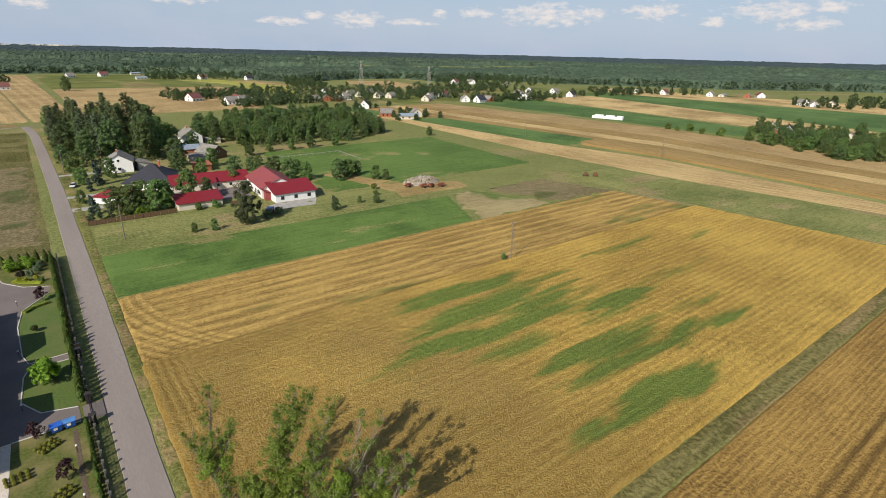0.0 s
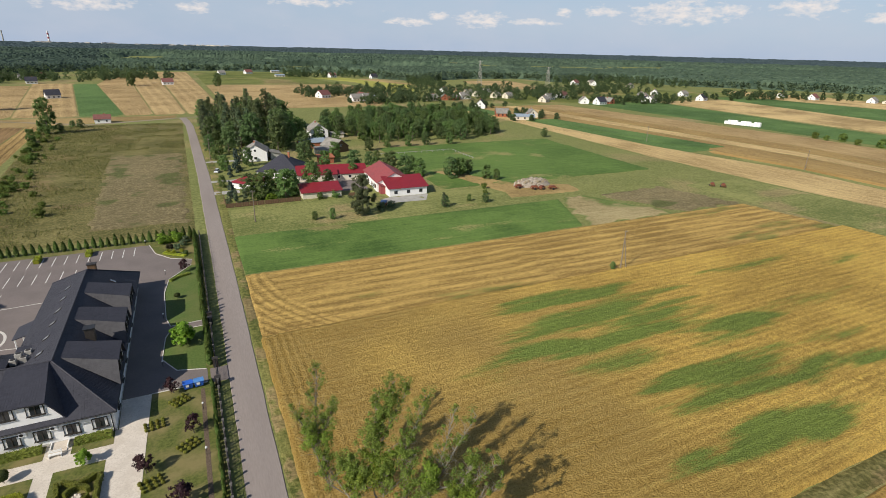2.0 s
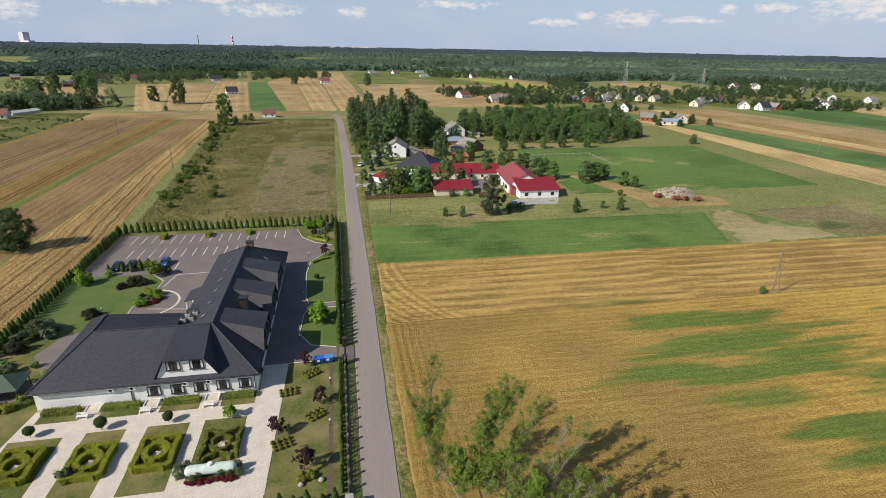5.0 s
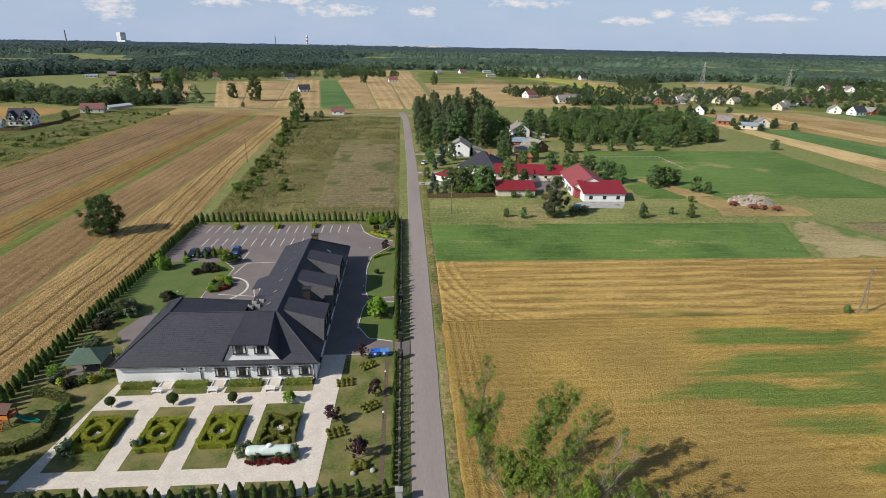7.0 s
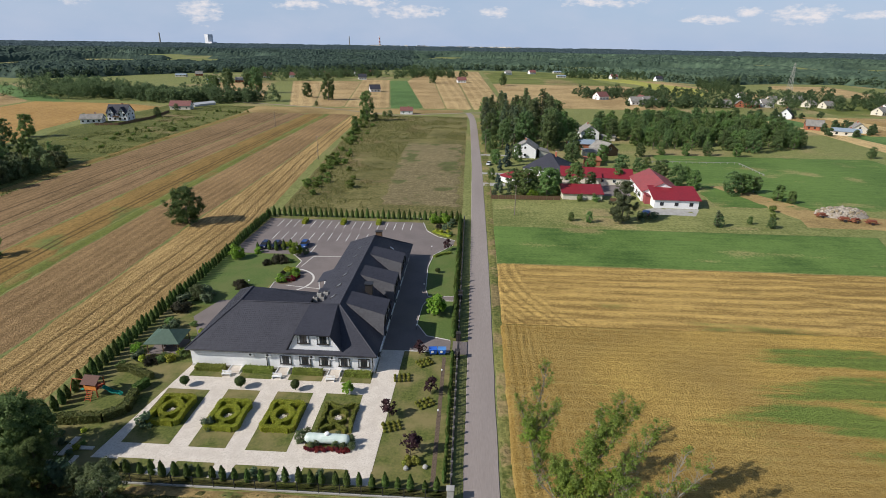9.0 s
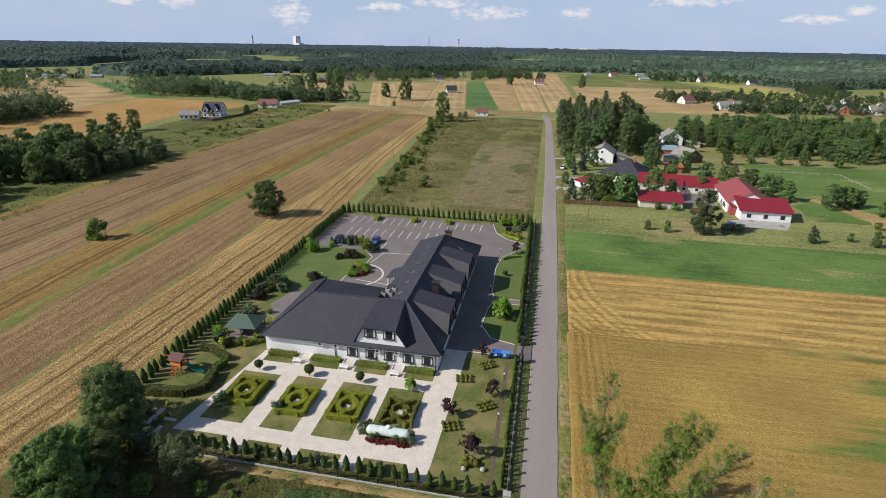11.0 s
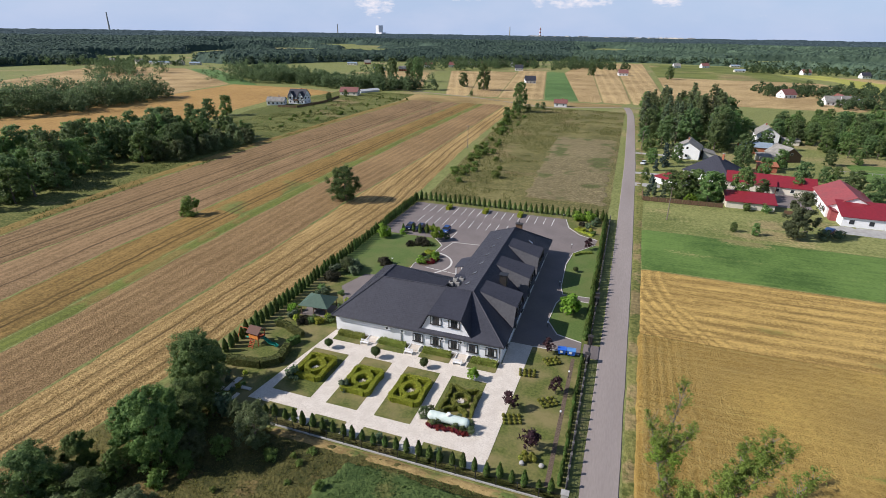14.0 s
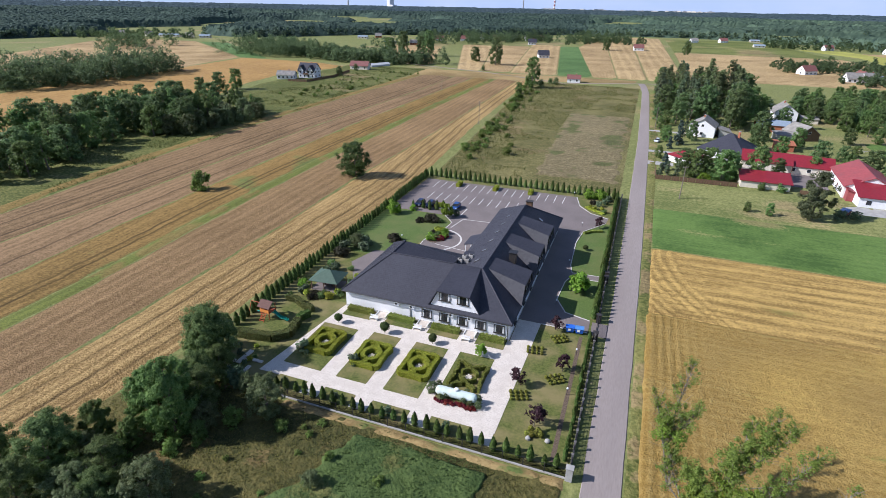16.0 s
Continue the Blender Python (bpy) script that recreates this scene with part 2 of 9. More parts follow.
UNMOWN = crop("unmown_grass", (0.098, 0.094, 0.030), (0.255, 0.222, 0.088), (0.24, 0.185, 0.085), scale=1.3, bump=1.0, dist=0.35, contrast=3.4, streak=0.3)
ROUGH_GRASS = crop("rough_grass", (0.075, 0.092, 0.022), (0.235, 0.225, 0.072), (0.24, 0.185, 0.085), scale=1.3, bump=1.0, dist=0.35, contrast=3.4, streak=0.3)
DRYGRASS = crop("dry_grass", (0.20, 0.138, 0.055), (0.40, 0.29, 0.125), (0.11, 0.145, 0.04), scale=1.6, bump=0.8, dist=0.2, contrast=2.4, streak=0.5)
DRY_SOFT = crop("thin_dry_grass", (0.22, 0.175, 0.08), (0.42, 0.345, 0.18), (0.12, 0.165, 0.045), scale=1.6, bump=0.8, dist=0.2, contrast=2.4, streak=0.6, balk=3.0)
RAPE = crop("yellow_crop", (0.27, 0.27, 0.06), (0.40, 0.39, 0.09), (0.12, 0.17, 0.05), scale=0.6, bump=0.3)
STRIP_COVER = [crop("swathed_straw", (0.244, 0.156, 0.056), (0.549, 0.377, 0.156), (0.15, 0.165, 0.05), scale=2.8, bump=1.0, dist=0.3, contrast=3.0, streak=0.9, rows=(1.5, 0.34), ruts=(3.4, 6.4, 10.8), balk=0.8),
               crop("pinkish_rye", (0.171, 0.107, 0.046), (0.382, 0.248, 0.116), (0.15, 0.16, 0.05), scale=3.2, bump=0.9, dist=0.25, contrast=2.9, streak=0.7, rows=(3.0, 0.25), balk=0.9),
               crop("weedy_balk", (0.128, 0.104, 0.028), (0.264, 0.203, 0.068), (0.135, 0.155, 0.034), scale=2.6, contrast=3.4, streak=1.0),
               crop("olive_oats", (0.142, 0.091, 0.026), (0.303, 0.191, 0.062), (0.13, 0.15, 0.042), contrast=3.2, streak=1.1, ruts=(4.0, 5.8), balk=1.5),
               crop("pale_rye", (0.134, 0.086, 0.038), (0.320, 0.206, 0.105), (0.13, 0.13, 0.04), scale=2.6, contrast=3.2, streak=0.8, rows=(2.6, 0.3), ruts=(5.4,), balk=0.7),
               crop("rutted_rye", (0.124, 0.081, 0.037), (0.300, 0.193, 0.096), (0.14, 0.13, 0.04), scale=2.6, contrast=3.2, streak=0.9, rows=(2.6, 0.35), ruts=(0.3, 3.4, 10.0), balk=0.0),
               crop("olive_margin", (0.148, 0.106, 0.030), (0.287, 0.198, 0.064), (0.13, 0.155, 0.045), contrast=3.0, streak=1.0, balk=1.2)]
STRAW_FAR = crop("far_stubble", (0.25, 0.17, 0.075), (0.52, 0.375, 0.18), (0.17, 0.15, 0.06), scale=0.8, bump=0.5, dist=0.2, contrast=1.8, streak=0.9, rows=(9.0, 0.32), balk=3.0)
FALLOW = crop("fallow_grass", (0.123, 0.147, 0.043), (0.284, 0.284, 0.104), (0.29, 0.24, 0.11), scale=1.2, bump=0.8, dist=0.25, contrast=2.8, streak=0.5)
LAWN = surface("lawn", [(0.064, 0.086, 0.017), (0.142, 0.155, 0.038)], scale=2.6, rough=0.9, blotch=((0.24, 0.195, 0.085), 0.8), blotch_scale=0.22, bump=0.4, bump_scale=14)
LUSH = surface("lush_lawn", [(0.072, 0.118, 0.026), (0.115, 0.165, 0.042)], scale=3.0, rough=0.9, blotch=((0.15, 0.16, 0.055), 0.5), blotch_scale=0.2, bump=0.4, bump_scale=14)
TARMAC = surface("worn_asphalt", [(0.272, 0.233, 0.213), (0.325, 0.282, 0.26)], scale=6, rough=0.9, blotch=((0.245, 0.21, 0.193), 0.7), blotch_scale=0.1, bump=0.2, bump_scale=30, stretch=(1, 0.15, 1), spec=0.15)
BLOCKS = surface("grey_block_paving", [(0.172, 0.147, 0.138), (0.225, 0.192, 0.182)], scale=8, rough=0.88, blotch=((0.15, 0.13, 0.123), 0.5), blotch_scale=0.2, bump=0.2, bump_scale=40, spec=0.2)
PALE_PAVE = surface("pale_gravel", [(0.53, 0.47, 0.40), (0.66, 0.595, 0.515), (0.69, 0.63, 0.55)], scale=5.0, rough=0.9, blotch=((0.55, 0.485, 0.41), 0.6), blotch_scale=0.6, bump=0.4, bump_scale=25)
WHITE_LINE = surface("white_paint", [(0.68, 0.68, 0.66), (0.78, 0.78, 0.76)], scale=6, rough=0.7)
SOIL = surface("bare_soil", [(0.24, 0.19, 0.13), (0.34, 0.28, 0.20)], scale=1.2, rough=0.95, blotch=((0.17, 0.15, 0.08), 0.6), blotch_scale=0.1, bump=0.6)
RENDER_WHITE = surface("white_render", [(0.76, 0.76, 0.76), (0.82, 0.82, 0.81)], scale=2.5, rough=0.85, blotch=((0.70, 0.70, 0.69), 0.4), blotch_scale=0.4, bump=0.1, bump_scale=40)
def tiled(name, colours, row=0.2, rough=0.62, spec=0.24):
    """A pressed-metal tile roof: stepped rows down the slope as relief on the sheet."""
    m = surface(name, colours, scale=2.2, rough=rough, blotch=(colours[1], 0.6), blotch_scale=0.3, spec=spec)
    t = m.node_tree
    b = t.nodes["Principled BSDF"]
    tc = t.nodes.new("ShaderNodeTexCoord")
    w = t.nodes.new("ShaderNodeTexWave")
    w.wave_type, w.bands_direction, w.wave_profile = "BANDS", "Z", "SAW"
    w.inputs["Scale"].default_value, w.inputs["Distortion"].default_value = 0.314 / row, 0.0
    t.links.new(tc.outputs["Object"], w.inputs["Vector"])
    bp = t.nodes.new("ShaderNodeBump")
    bp.inputs["Strength"].default_value, bp.inputs["Distance"].default_value = 0.55, 0.05
    t.links.new(w.outputs["Fac"], bp.inputs["Height"])
    t.links.new(bp.outputs[0], b.inputs["Normal"])
    return m


ROOF_DARK = tiled("graphite_roof", [(0.036, 0.037, 0.048), (0.054, 0.055, 0.070)])
ROOF_RED = surface("red_sheet_roof", [(0.205, 0.017, 0.026), (0.265, 0.024, 0.034)], scale=1.5, rough=0.5, blotch=((0.20, 0.022, 0.03), 0.5), blotch_scale=0.3, spec=0.4)
ROOF_OLDRED = surface("faded_red_roof", [(0.26, 0.055, 0.06), (0.34, 0.08, 0.08)], scale=1.5, rough=0.6, blotch=((0.21, 0.07, 0.07), 0.5), blotch_scale=0.4)
ROOF_GREY = surface("grey_fibre_roof", [(0.22, 0.21, 0.19), (0.32, 0.30, 0.27)], scale=1.2, rough=0.85, blotch=((0.16, 0.155, 0.14), 0.6), blotch_scale=0.4)
ROOF_BLUE = surface("blue_grey_sheet_roof", [(0.22, 0.28, 0.34), (0.30, 0.36, 0.42)], scale=1.2, rough=0.5)
BROWN_WALL = surface("brown_boards", [(0.10, 0.06, 0.035), (0.17, 0.105, 0.06)], scale=2, rough=0.8, stretch=(3, 3, 0.4), bump=0.3)
CREAM_WALL = surface("cream_render", [(0.60, 0.55, 0.45), (0.68, 0.63, 0.52)], scale=2, rough=0.85)
BRICK_WALL = surface("brick_red_wall", [(0.33, 0.11, 0.06), (0.42, 0.16, 0.09)], scale=3, rough=0.85)
GREY_WALL = surface("grey_block_wall", [(0.38, 0.37, 0.35), (0.46, 0.45, 0.42)], scale=2, rough=0.9)
BARK = surface("bark", [(0.12, 0.10, 0.075), (0.20, 0.17, 0.13)], scale=4, rough=0.9, bump=0.5, stretch=(1, 1, 0.3))
POLE_WOOD = surface("weathered_pole", [(0.17, 0.14, 0.11), (0.24, 0.20, 0.16)], scale=5, rough=0.9, stretch=(1, 1, 0.1))
CONCRETE = surface("concrete", [(0.34, 0.33, 0.31), (0.44, 0.43, 0.40)], scale=2, rough=0.9, blotch=((0.26, 0.25, 0.23), 0.5), blotch_scale=0.5)
BLACK_METAL = surface("black_metal", [(0.016, 0.016, 0.018), (0.03, 0.03, 0.032)], scale=4, rough=0.45, spec=0.5)
GLASS = surface("window_glass", [(0.015, 0.018, 0.022), (0.03, 0.034, 0.04)], scale=0.8, rough=0.08, spec=0.6)
FRAME_DARK = surface("dark_frame", [(0.035, 0.03, 0.028), (0.05, 0.045, 0.04)], scale=4, rough=0.5)
BLIND = surface("white_curtain", [(0.55, 0.55, 0.54), (0.66, 0.66, 0.65)], scale=4, rough=0.9, stretch=(6, 6, 0.3))
L_DEEP = leafy("deep_leaves", (0.092, 0.146, 0.058), (0.200, 0.275, 0.106))
L_MID = leafy("mid_leaves", (0.113, 0.186, 0.058), (0.235, 0.332, 0.113))
L_PINE = leafy("needles", (0.065, 0.099, 0.055), (0.146, 0.185, 0.094), through_light=0.12)
L_THUJA = leafy("thuja_green", (0.05, 0.085, 0.018), (0.115, 0.165, 0.04), through_light=0.15)
L_LIME = leafy("lime_leaves", (0.15, 0.25, 0.03), (0.30, 0.43, 0.065))
L_YELLOW = leafy("golden_box", (0.19, 0.22, 0.02), (0.37, 0.40, 0.05), through_light=0.15)
L_PURPLE = leafy("purple_leaves", (0.028, 0.014, 0.018), (0.065, 0.030, 0.036), through_light=0.15)
L_RED = leafy("red_bedding", (0.09, 0.012, 0.018), (0.20, 0.025, 0.035), through_light=0.15)
L_SILVER = leafy("silvery_leaves", (0.112, 0.146, 0.061), (0.235, 0.274, 0.132))
L_POPLAR = leafy("poplar_leaves", (0.12, 0.178, 0.034), (0.285, 0.375, 0.085), through_light=0.5)
# forest-edge leaves: paled and blued, some distance haze is mixed into their colour
L_HAZED = leafy("hazed_edge_leaves", (0.079, 0.123, 0.075), (0.171, 0.237, 0.132), through_light=0.35)
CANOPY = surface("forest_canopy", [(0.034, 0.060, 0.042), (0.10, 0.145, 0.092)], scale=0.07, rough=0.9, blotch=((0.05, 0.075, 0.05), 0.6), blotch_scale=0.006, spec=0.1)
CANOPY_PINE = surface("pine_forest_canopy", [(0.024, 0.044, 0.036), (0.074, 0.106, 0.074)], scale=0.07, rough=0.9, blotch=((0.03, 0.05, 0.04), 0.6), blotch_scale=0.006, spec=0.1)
# the horizon's canopy: blue distance haze is put into the base colour
CANOPY_HAZED = surface("hazed_forest_canopy", [(0.036, 0.058, 0.066), (0.078, 0.108, 0.112)], scale=0.03, rough=0.95, blotch=((0.05, 0.07, 0.075), 0.7), blotch_scale=0.003, spec=0.05)
WILD = crop("wild_grass", (0.058, 0.062, 0.02), (0.165, 0.140, 0.046), (0.20, 0.145, 0.06), scale=2.2, bump=1.0, dist=0.4, contrast=2.0, streak=0.0)
NETTLE = crop("nettle_cover", (0.04, 0.07, 0.02), (0.105, 0.15, 0.045), (0.12, 0.125, 0.04), scale=2.6, bump=1.0, dist=0.3, contrast=2.8, streak=0.0)
MOWN_ROUGH = crop("mown_rough_grass", (0.15, 0.122, 0.06), (0.33, 0.27, 0.142), (0.12, 0.13, 0.045), scale=1.4, bump=1.0, dist=0.4, contrast=3.2, streak=0.5)
L_NEAR = leafy("near_oak_leaves", (0.090, 0.139, 0.048), (0.210, 0.277, 0.094), through_light=0.5)
L_NEAR_MID = leafy("near_lime_leaves", (0.093, 0.150, 0.043), (0.204, 0.281, 0.087), through_light=0.5)
L_HEDGE = leafy("olive_hedge", (0.065, 0.075, 0.022), (0.135, 0.14, 0.042), through_light=0.2)
L_GREY = leafy("grey_poplar_leaves", (0.125, 0.158, 0.070), (0.265, 0.308, 0.140), through_light=0.5)
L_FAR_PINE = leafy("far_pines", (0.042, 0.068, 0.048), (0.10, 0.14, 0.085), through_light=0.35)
L_BUSH = leafy("wild_shrub_leaves", (0.11, 0.165, 0.036), (0.225, 0.30, 0.078), through_light=0.45)
L_DARK = leafy("dark_oak_leaves", (0.057, 0.083, 0.029), (0.132, 0.167, 0.055))


# ---- mesh helpers ----
def lattice(ix, iy, seed):
    h = (ix * 374761393 + iy * 668265263 + seed * 974634777) & 0xFFFFFFFF
    h = ((h ^ (h >> 13)) * 1274126177) & 0xFFFFFFFF
    return ((h ^ (h >> 16)) & 0xFFFF) / 65535.0


def vnoise(x, y, seed=0):
    x0, y0 = np.floor(x).astype(np.int64), np.floor(y).astype(np.int64)
    u, v = x - x0, y - y0
    u, v = u * u * (3 - 2 * u), v * v * (3 - 2 * v)
    a, b = lattice(x0, y0, seed), lattice(x0 + 1, y0, seed)
    c, d = lattice(x0, y0 + 1, seed), lattice(x0 + 1, y0 + 1, seed)
    return (a * (1 - u) + b * u) * (1 - v) + (c * (1 - u) + d * u) * v


def fbm(x, y, size, seed=0, octaves=4):
    x, y = np.asarray(x, float) / size, np.asarray(y, float) / size
    total, amp, norm = 0.0, 1.0, 0.0
    for k in range(octaves):
        total, norm = total + amp * vnoise(x * 2 ** k, y * 2 ** k, seed + k), norm + amp
        amp *= 0.55
    return total / norm


def mesh_from(name, verts, faces, material, smooth=False, **attributes):
    me = bpy.data.meshes.new(name)
    verts, faces = np.asarray(verts, np.float32), np.asarray(faces, np.int32)
    me.vertices.add(len(verts))
    me.vertices.foreach_set("co", verts.ravel())
    k = faces.shape[1]
    me.loops.add(faces.size)
    me.loops.foreach_set("vertex_index", faces.ravel())
    me.polygons.add(len(faces))
    me.polygons.foreach_set("loop_start", np.arange(0, faces.size, k, dtype=np.int32))
    me.polygons.foreach_set("loop_total", np.full(len(faces), k, dtype=np.int32))
    for key, values in attributes.items():
        me.attributes.new(key, "FLOAT", "POINT").data.foreach_set("value", np.asarray(values, np.float32))
    me.update(calc_edges=True)
    me.validate()
    if smooth:
        me.polygons.foreach_set("use_smooth", np.ones(len(faces), bool))
    if not smooth:
        me.polygons.foreach_set("use_smooth", np.zeros(len(faces), bool))
    me.materials.append(material)
    return me


def grid_faces(nu, nv):
    i = np.arange((nu - 1) * (nv - 1))
    a = (i // (nv - 1)) * nv + i % (nv - 1)
    return np.stack([a, a + nv, a + nv + 1, a + 1], 1)


def along(line, y):
    """x of a boundary, given as (y, x) pairs, at y."""
    return np.interp(y, [p[0] for p in line], [p[1] for p in line])


def sheet(name, left, right, y0, y1, cell, material, height, label, rough=0.05, swath=0.0, swath_way="y", tone_size=25.0, tone=(0.0, 1.0),
          weed=None, seed=1, ragged=0.3, category="field", patches=(), swath_mix=0.55, headland=0.0, fade=None):
    """A field between two boundaries x(y), raised by its crop's height, with an uneven top and sides down to the soil."""
    ny = max(3, int((y1 - y0) / cell[1]) + 1)
    wide = np.mean([along(right, y) - along(left, y) for y in np.linspace(y0, y1, 9)])
    nx = max(3, int(wide / cell[0]) + 1)
    yy = np.linspace(y0, y1, ny)
    a = along(left, yy) + (fbm(yy, yy * 0 + seed, 4.0, seed) - 0.5) * 2 * ragged
    b = along(right, yy) + (fbm(yy, yy * 0 - seed, 4.0, seed + 5) - 0.5) * 2 * ragged
    u = np.linspace(0, 1, nx)
    X = a[:, None] * (1 - u) + b[:, None] * u
    Y = np.repeat(yy[:, None], nx, 1)
    wob = (fbm(X[[0, -1]], X[[0, -1]] * 0 + seed, 4.0, seed + 9) - 0.5) * 2 * ragged
    Y[0] += wob[0]
    Y[-1] += wob[1]
    z = height * (1 + 0 * X) + (fbm(X, Y, max(cell) * 2.2, seed + 20, 3) - 0.5) * 2 * rough
    t = tone[0] + (tone[1] - tone[0]) * np.clip((fbm(X, Y, tone_size, seed + 30, 4) - 0.28) / 0.44, 0, 1)
    span = (b - a)[:, None] * np.ones_like(u)
    across, way = (Y, X) if swath_way == "y" else (np.abs(span) * u, Y)
    edge = np.minimum(u, 1 - u) * np.abs(span)
    if swath:
        ph = across / swath + (fbm(way, across, 40, seed + 40, 2) - 0.5) * 0.35
        if headland:
            ph = ph + 0.4 * np.exp(-((X - 77) / 6.0) ** 2) * np.sin((X - 77) / 5.0 + across / 9.0)
        wave = (0.5 + 0.5 * np.cos(2 * np.pi * ph)) ** 2.2
        if headland:
            bend = 11 * np.clip((y1 - Y) / (y1 - y0), 0, 1) ** 2
            turn_rows = (0.5 + 0.5 * np.cos(2 * np.pi * ((X - bend) / 2.3 + (fbm(Y, X, 14, seed + 42, 3) - 0.5) * 0.7))) ** 1.2 * (0.1 + 1.5 * fbm(X, Y, 1.8, seed + 44, 3))
            side = np.clip((headland + bend + (fbm(X, Y, 4, seed + 43, 3) - 0.5) * 3 - X) / 1.2, 0, 1)
            wave = wave * (1 - side) + turn_rows * side
        z = z + 0.25 * swath_mix * wave
        t = np.clip(t * (1 - swath_mix) + swath_mix * wave * (0.5 + 1.0 * fbm(X, Y, 2.5, seed + 41, 4)), 0, 1)
    w = np.zeros_like(X)
    if weed:
        w = np.clip((fbm(X * weed[2], Y, weed[0], seed + 50, 4) - weed[1]) * 4, 0, 1)
    shift = np.clip((fade[0] - X + (fbm(X, Y, 25, seed + 80, 3) - 0.5) * fade[1] * 1.5) / fade[1], 0, 1) if fade else np.zeros_like(X)
    for px, py, hx, hy, amount in patches:
        d = 0.85 - 0.6 * ((X - px) / (hx * 1.1)) ** 2 - 0.6 * ((Y - py) / (hy * 1.5)) ** 2 + (fbm(X * 0.14, Y, 2.2, seed + 60, 4) - 0.5) * 2.2
        w = np.maximum(w, np.clip(d, 0, 1) * amount)
    z[0], z[-1], z[:, 0], z[:, -1] = -0.045, -0.045, -0.045, -0.045
    me = mesh_from(name, np.stack([X, Y, z], 2).reshape(-1, 3), grid_faces(ny, nx), material, True, tone=t.ravel(), weed=w.ravel(), across=across.ravel(), along=way.ravel(), edge=edge.ravel(), shift=shift.ravel())
    me.flip_normals()
    return tagged(new(name, me), label, category, kind="structure")


# ---- the ground: one sheet to the horizon ----
radii = np.concatenate([np.linspace(0, 400, 60), np.geomspace(410, 4850, 70)])
turns = np.linspace(-math.pi, math.pi, 241)
RR, TT = np.meshgrid(radii, turns, indexing="ij")
GX, GY = RR * np.sin(TT), RR * np.cos(TT)


def land(r):
    return 17.0 * np.clip((r - 1300) / 3500, 0, 1) ** 1.3


me = mesh_from("ground", np.stack([GX, GY, land(RR) - 0.03], 2).reshape(-1, 3), grid_faces(*RR.shape), FALLOW, True,
               tone=(0.15 + 0.5 * fbm(GX, GY, 18, 3)).ravel(), weed=np.clip((fbm(GX, GY, 45, 8) - 0.52) * 4, 0, 1).ravel())
me.flip_normals()
tagged(new("ground", me), "flat rough grassland between the fields", "ground", kind="structure")

# ---- east of the road ----
GREEN_SPOTS = [(68, 80.5, 16, 2.2, 0.9), (66, 71, 16, 3.4, 0.9), (76, 66, 17, 3.4, 1.0), (90, 58.5, 13, 2.8, 0.8), (55, 64, 12, 2.8, 0.85), (42, 61, 8, 1.6, 0.6), (63, 57, 9, 2.2, 0.6), (76, 47, 15, 2.6, 1.0), (76, 42.5, 13, 2.0, 0.9), (90, 42, 10, 2.2, 0.85), (104, 39.5, 8, 1.8, 0.7),
               (73, 34, 11, 2.6, 1.0), (66, 32.5, 8, 1.6, 0.8), (54, 34.5, 5, 1.2, 0.6), (106, 47.5, 9, 1.4, 0.55), (150, 71, 9, 1.5, 0.6), (112, 60, 16, 1.6, 0.5), (125, 78, 15, 1.5, 0.6), (84, 76, 14, 1.4, 0.55)]
wheat_left = [(20, 6.9), (60, 6.7), (91, 6.9)]
sheet("wheat_field", wheat_left, [(23, 190), (90, 183)], 26.0, 89.2, (0.42, 0.36), WHEAT, 0.75, "ripe golden wheat field with green weedy patches", rough=0.12,
      tone_size=22, tone=(0.3, 0.8), patches=GREEN_SPOTS, seed=3, fade=(75.0, 45.0))
sheet("stubble_field", [(88, 7.2), (121, 7.4)], [(88, 183), (118, 178)], 89.8, 120.0, (0.4, 0.3), STUBBLE, 0.10, "mown stubble field with rows of straw swaths", rough=0.05,
      swath=3.7, seed=5, weed=(9, 0.60, 0.3), swath_mix=0.58, headland=13.0)
sheet("track_south", [(18, 7), (28, 7)], [(18, 200), (28, 200)], 22.6, 26.0, (1.2, 0.35), UNMOWN, 0.05, "grassy farm track between two grain fields", rough=0.03, seed=7, weed=(5, 0.5, 0.2), swath=2.2, swath_mix=0.4, tone=(0.2, 0.9), category="track")
sheet("grain_field_south", [(-60, 7), (22, 7)], [(-60, 200), (22, 196)], -60.0, 22.4, (0.6, 0.6), WHEAT_ROWS, 0.75, "ripe golden grain field with sown rows", rough=0.12, seed=9, tone=(0.3, 0.9))
sheet("meadow_east", [(120, 7.5), (156, 7.5)], [(120, 106), (154, 120)], 120.6, 149.0, (1.0, 1.0), MOWN, 0.12, "green mown meadow beside the farmyard", rough=0.05, seed=11, tone_size=14, weed=(14, 0.60, 0.4))
sheet("dry_patch", [(119, 106), (152, 120)], [(119, 146), (152, 130)], 120.6, 150.0, (1.0, 1.0), DRY_SOFT, 0.08, "dry pale grass beside the meadow", rough=0.05, seed=12, weed=(16, 0.5, 0.6), ragged=4.0, tone=(0.4, 1.0))
sheet("brown_patch", [(119, 150), (150, 134)], [(119, 177), (150, 170)], 121.0, 149.5, (1.1, 1.1), MOWN_ROUGH, 0.1, "brownish dry weeds beside the pale grass", rough=0.06, seed=16, weed=(10, 0.46, 0.6), ragged=4.0, tone=(0.0, 0.5))
sheet("yard_grass", [(149, 7.5), (178, 9)], [(149, 112), (178, 100)], 149.2, 176.0, (1.4, 1.4), FALLOW, 0.05, "worn dry grass round the farmyard", rough=0.03, seed=13, weed=(14, 0.52, 0.5), tone=(0.0, 0.7))
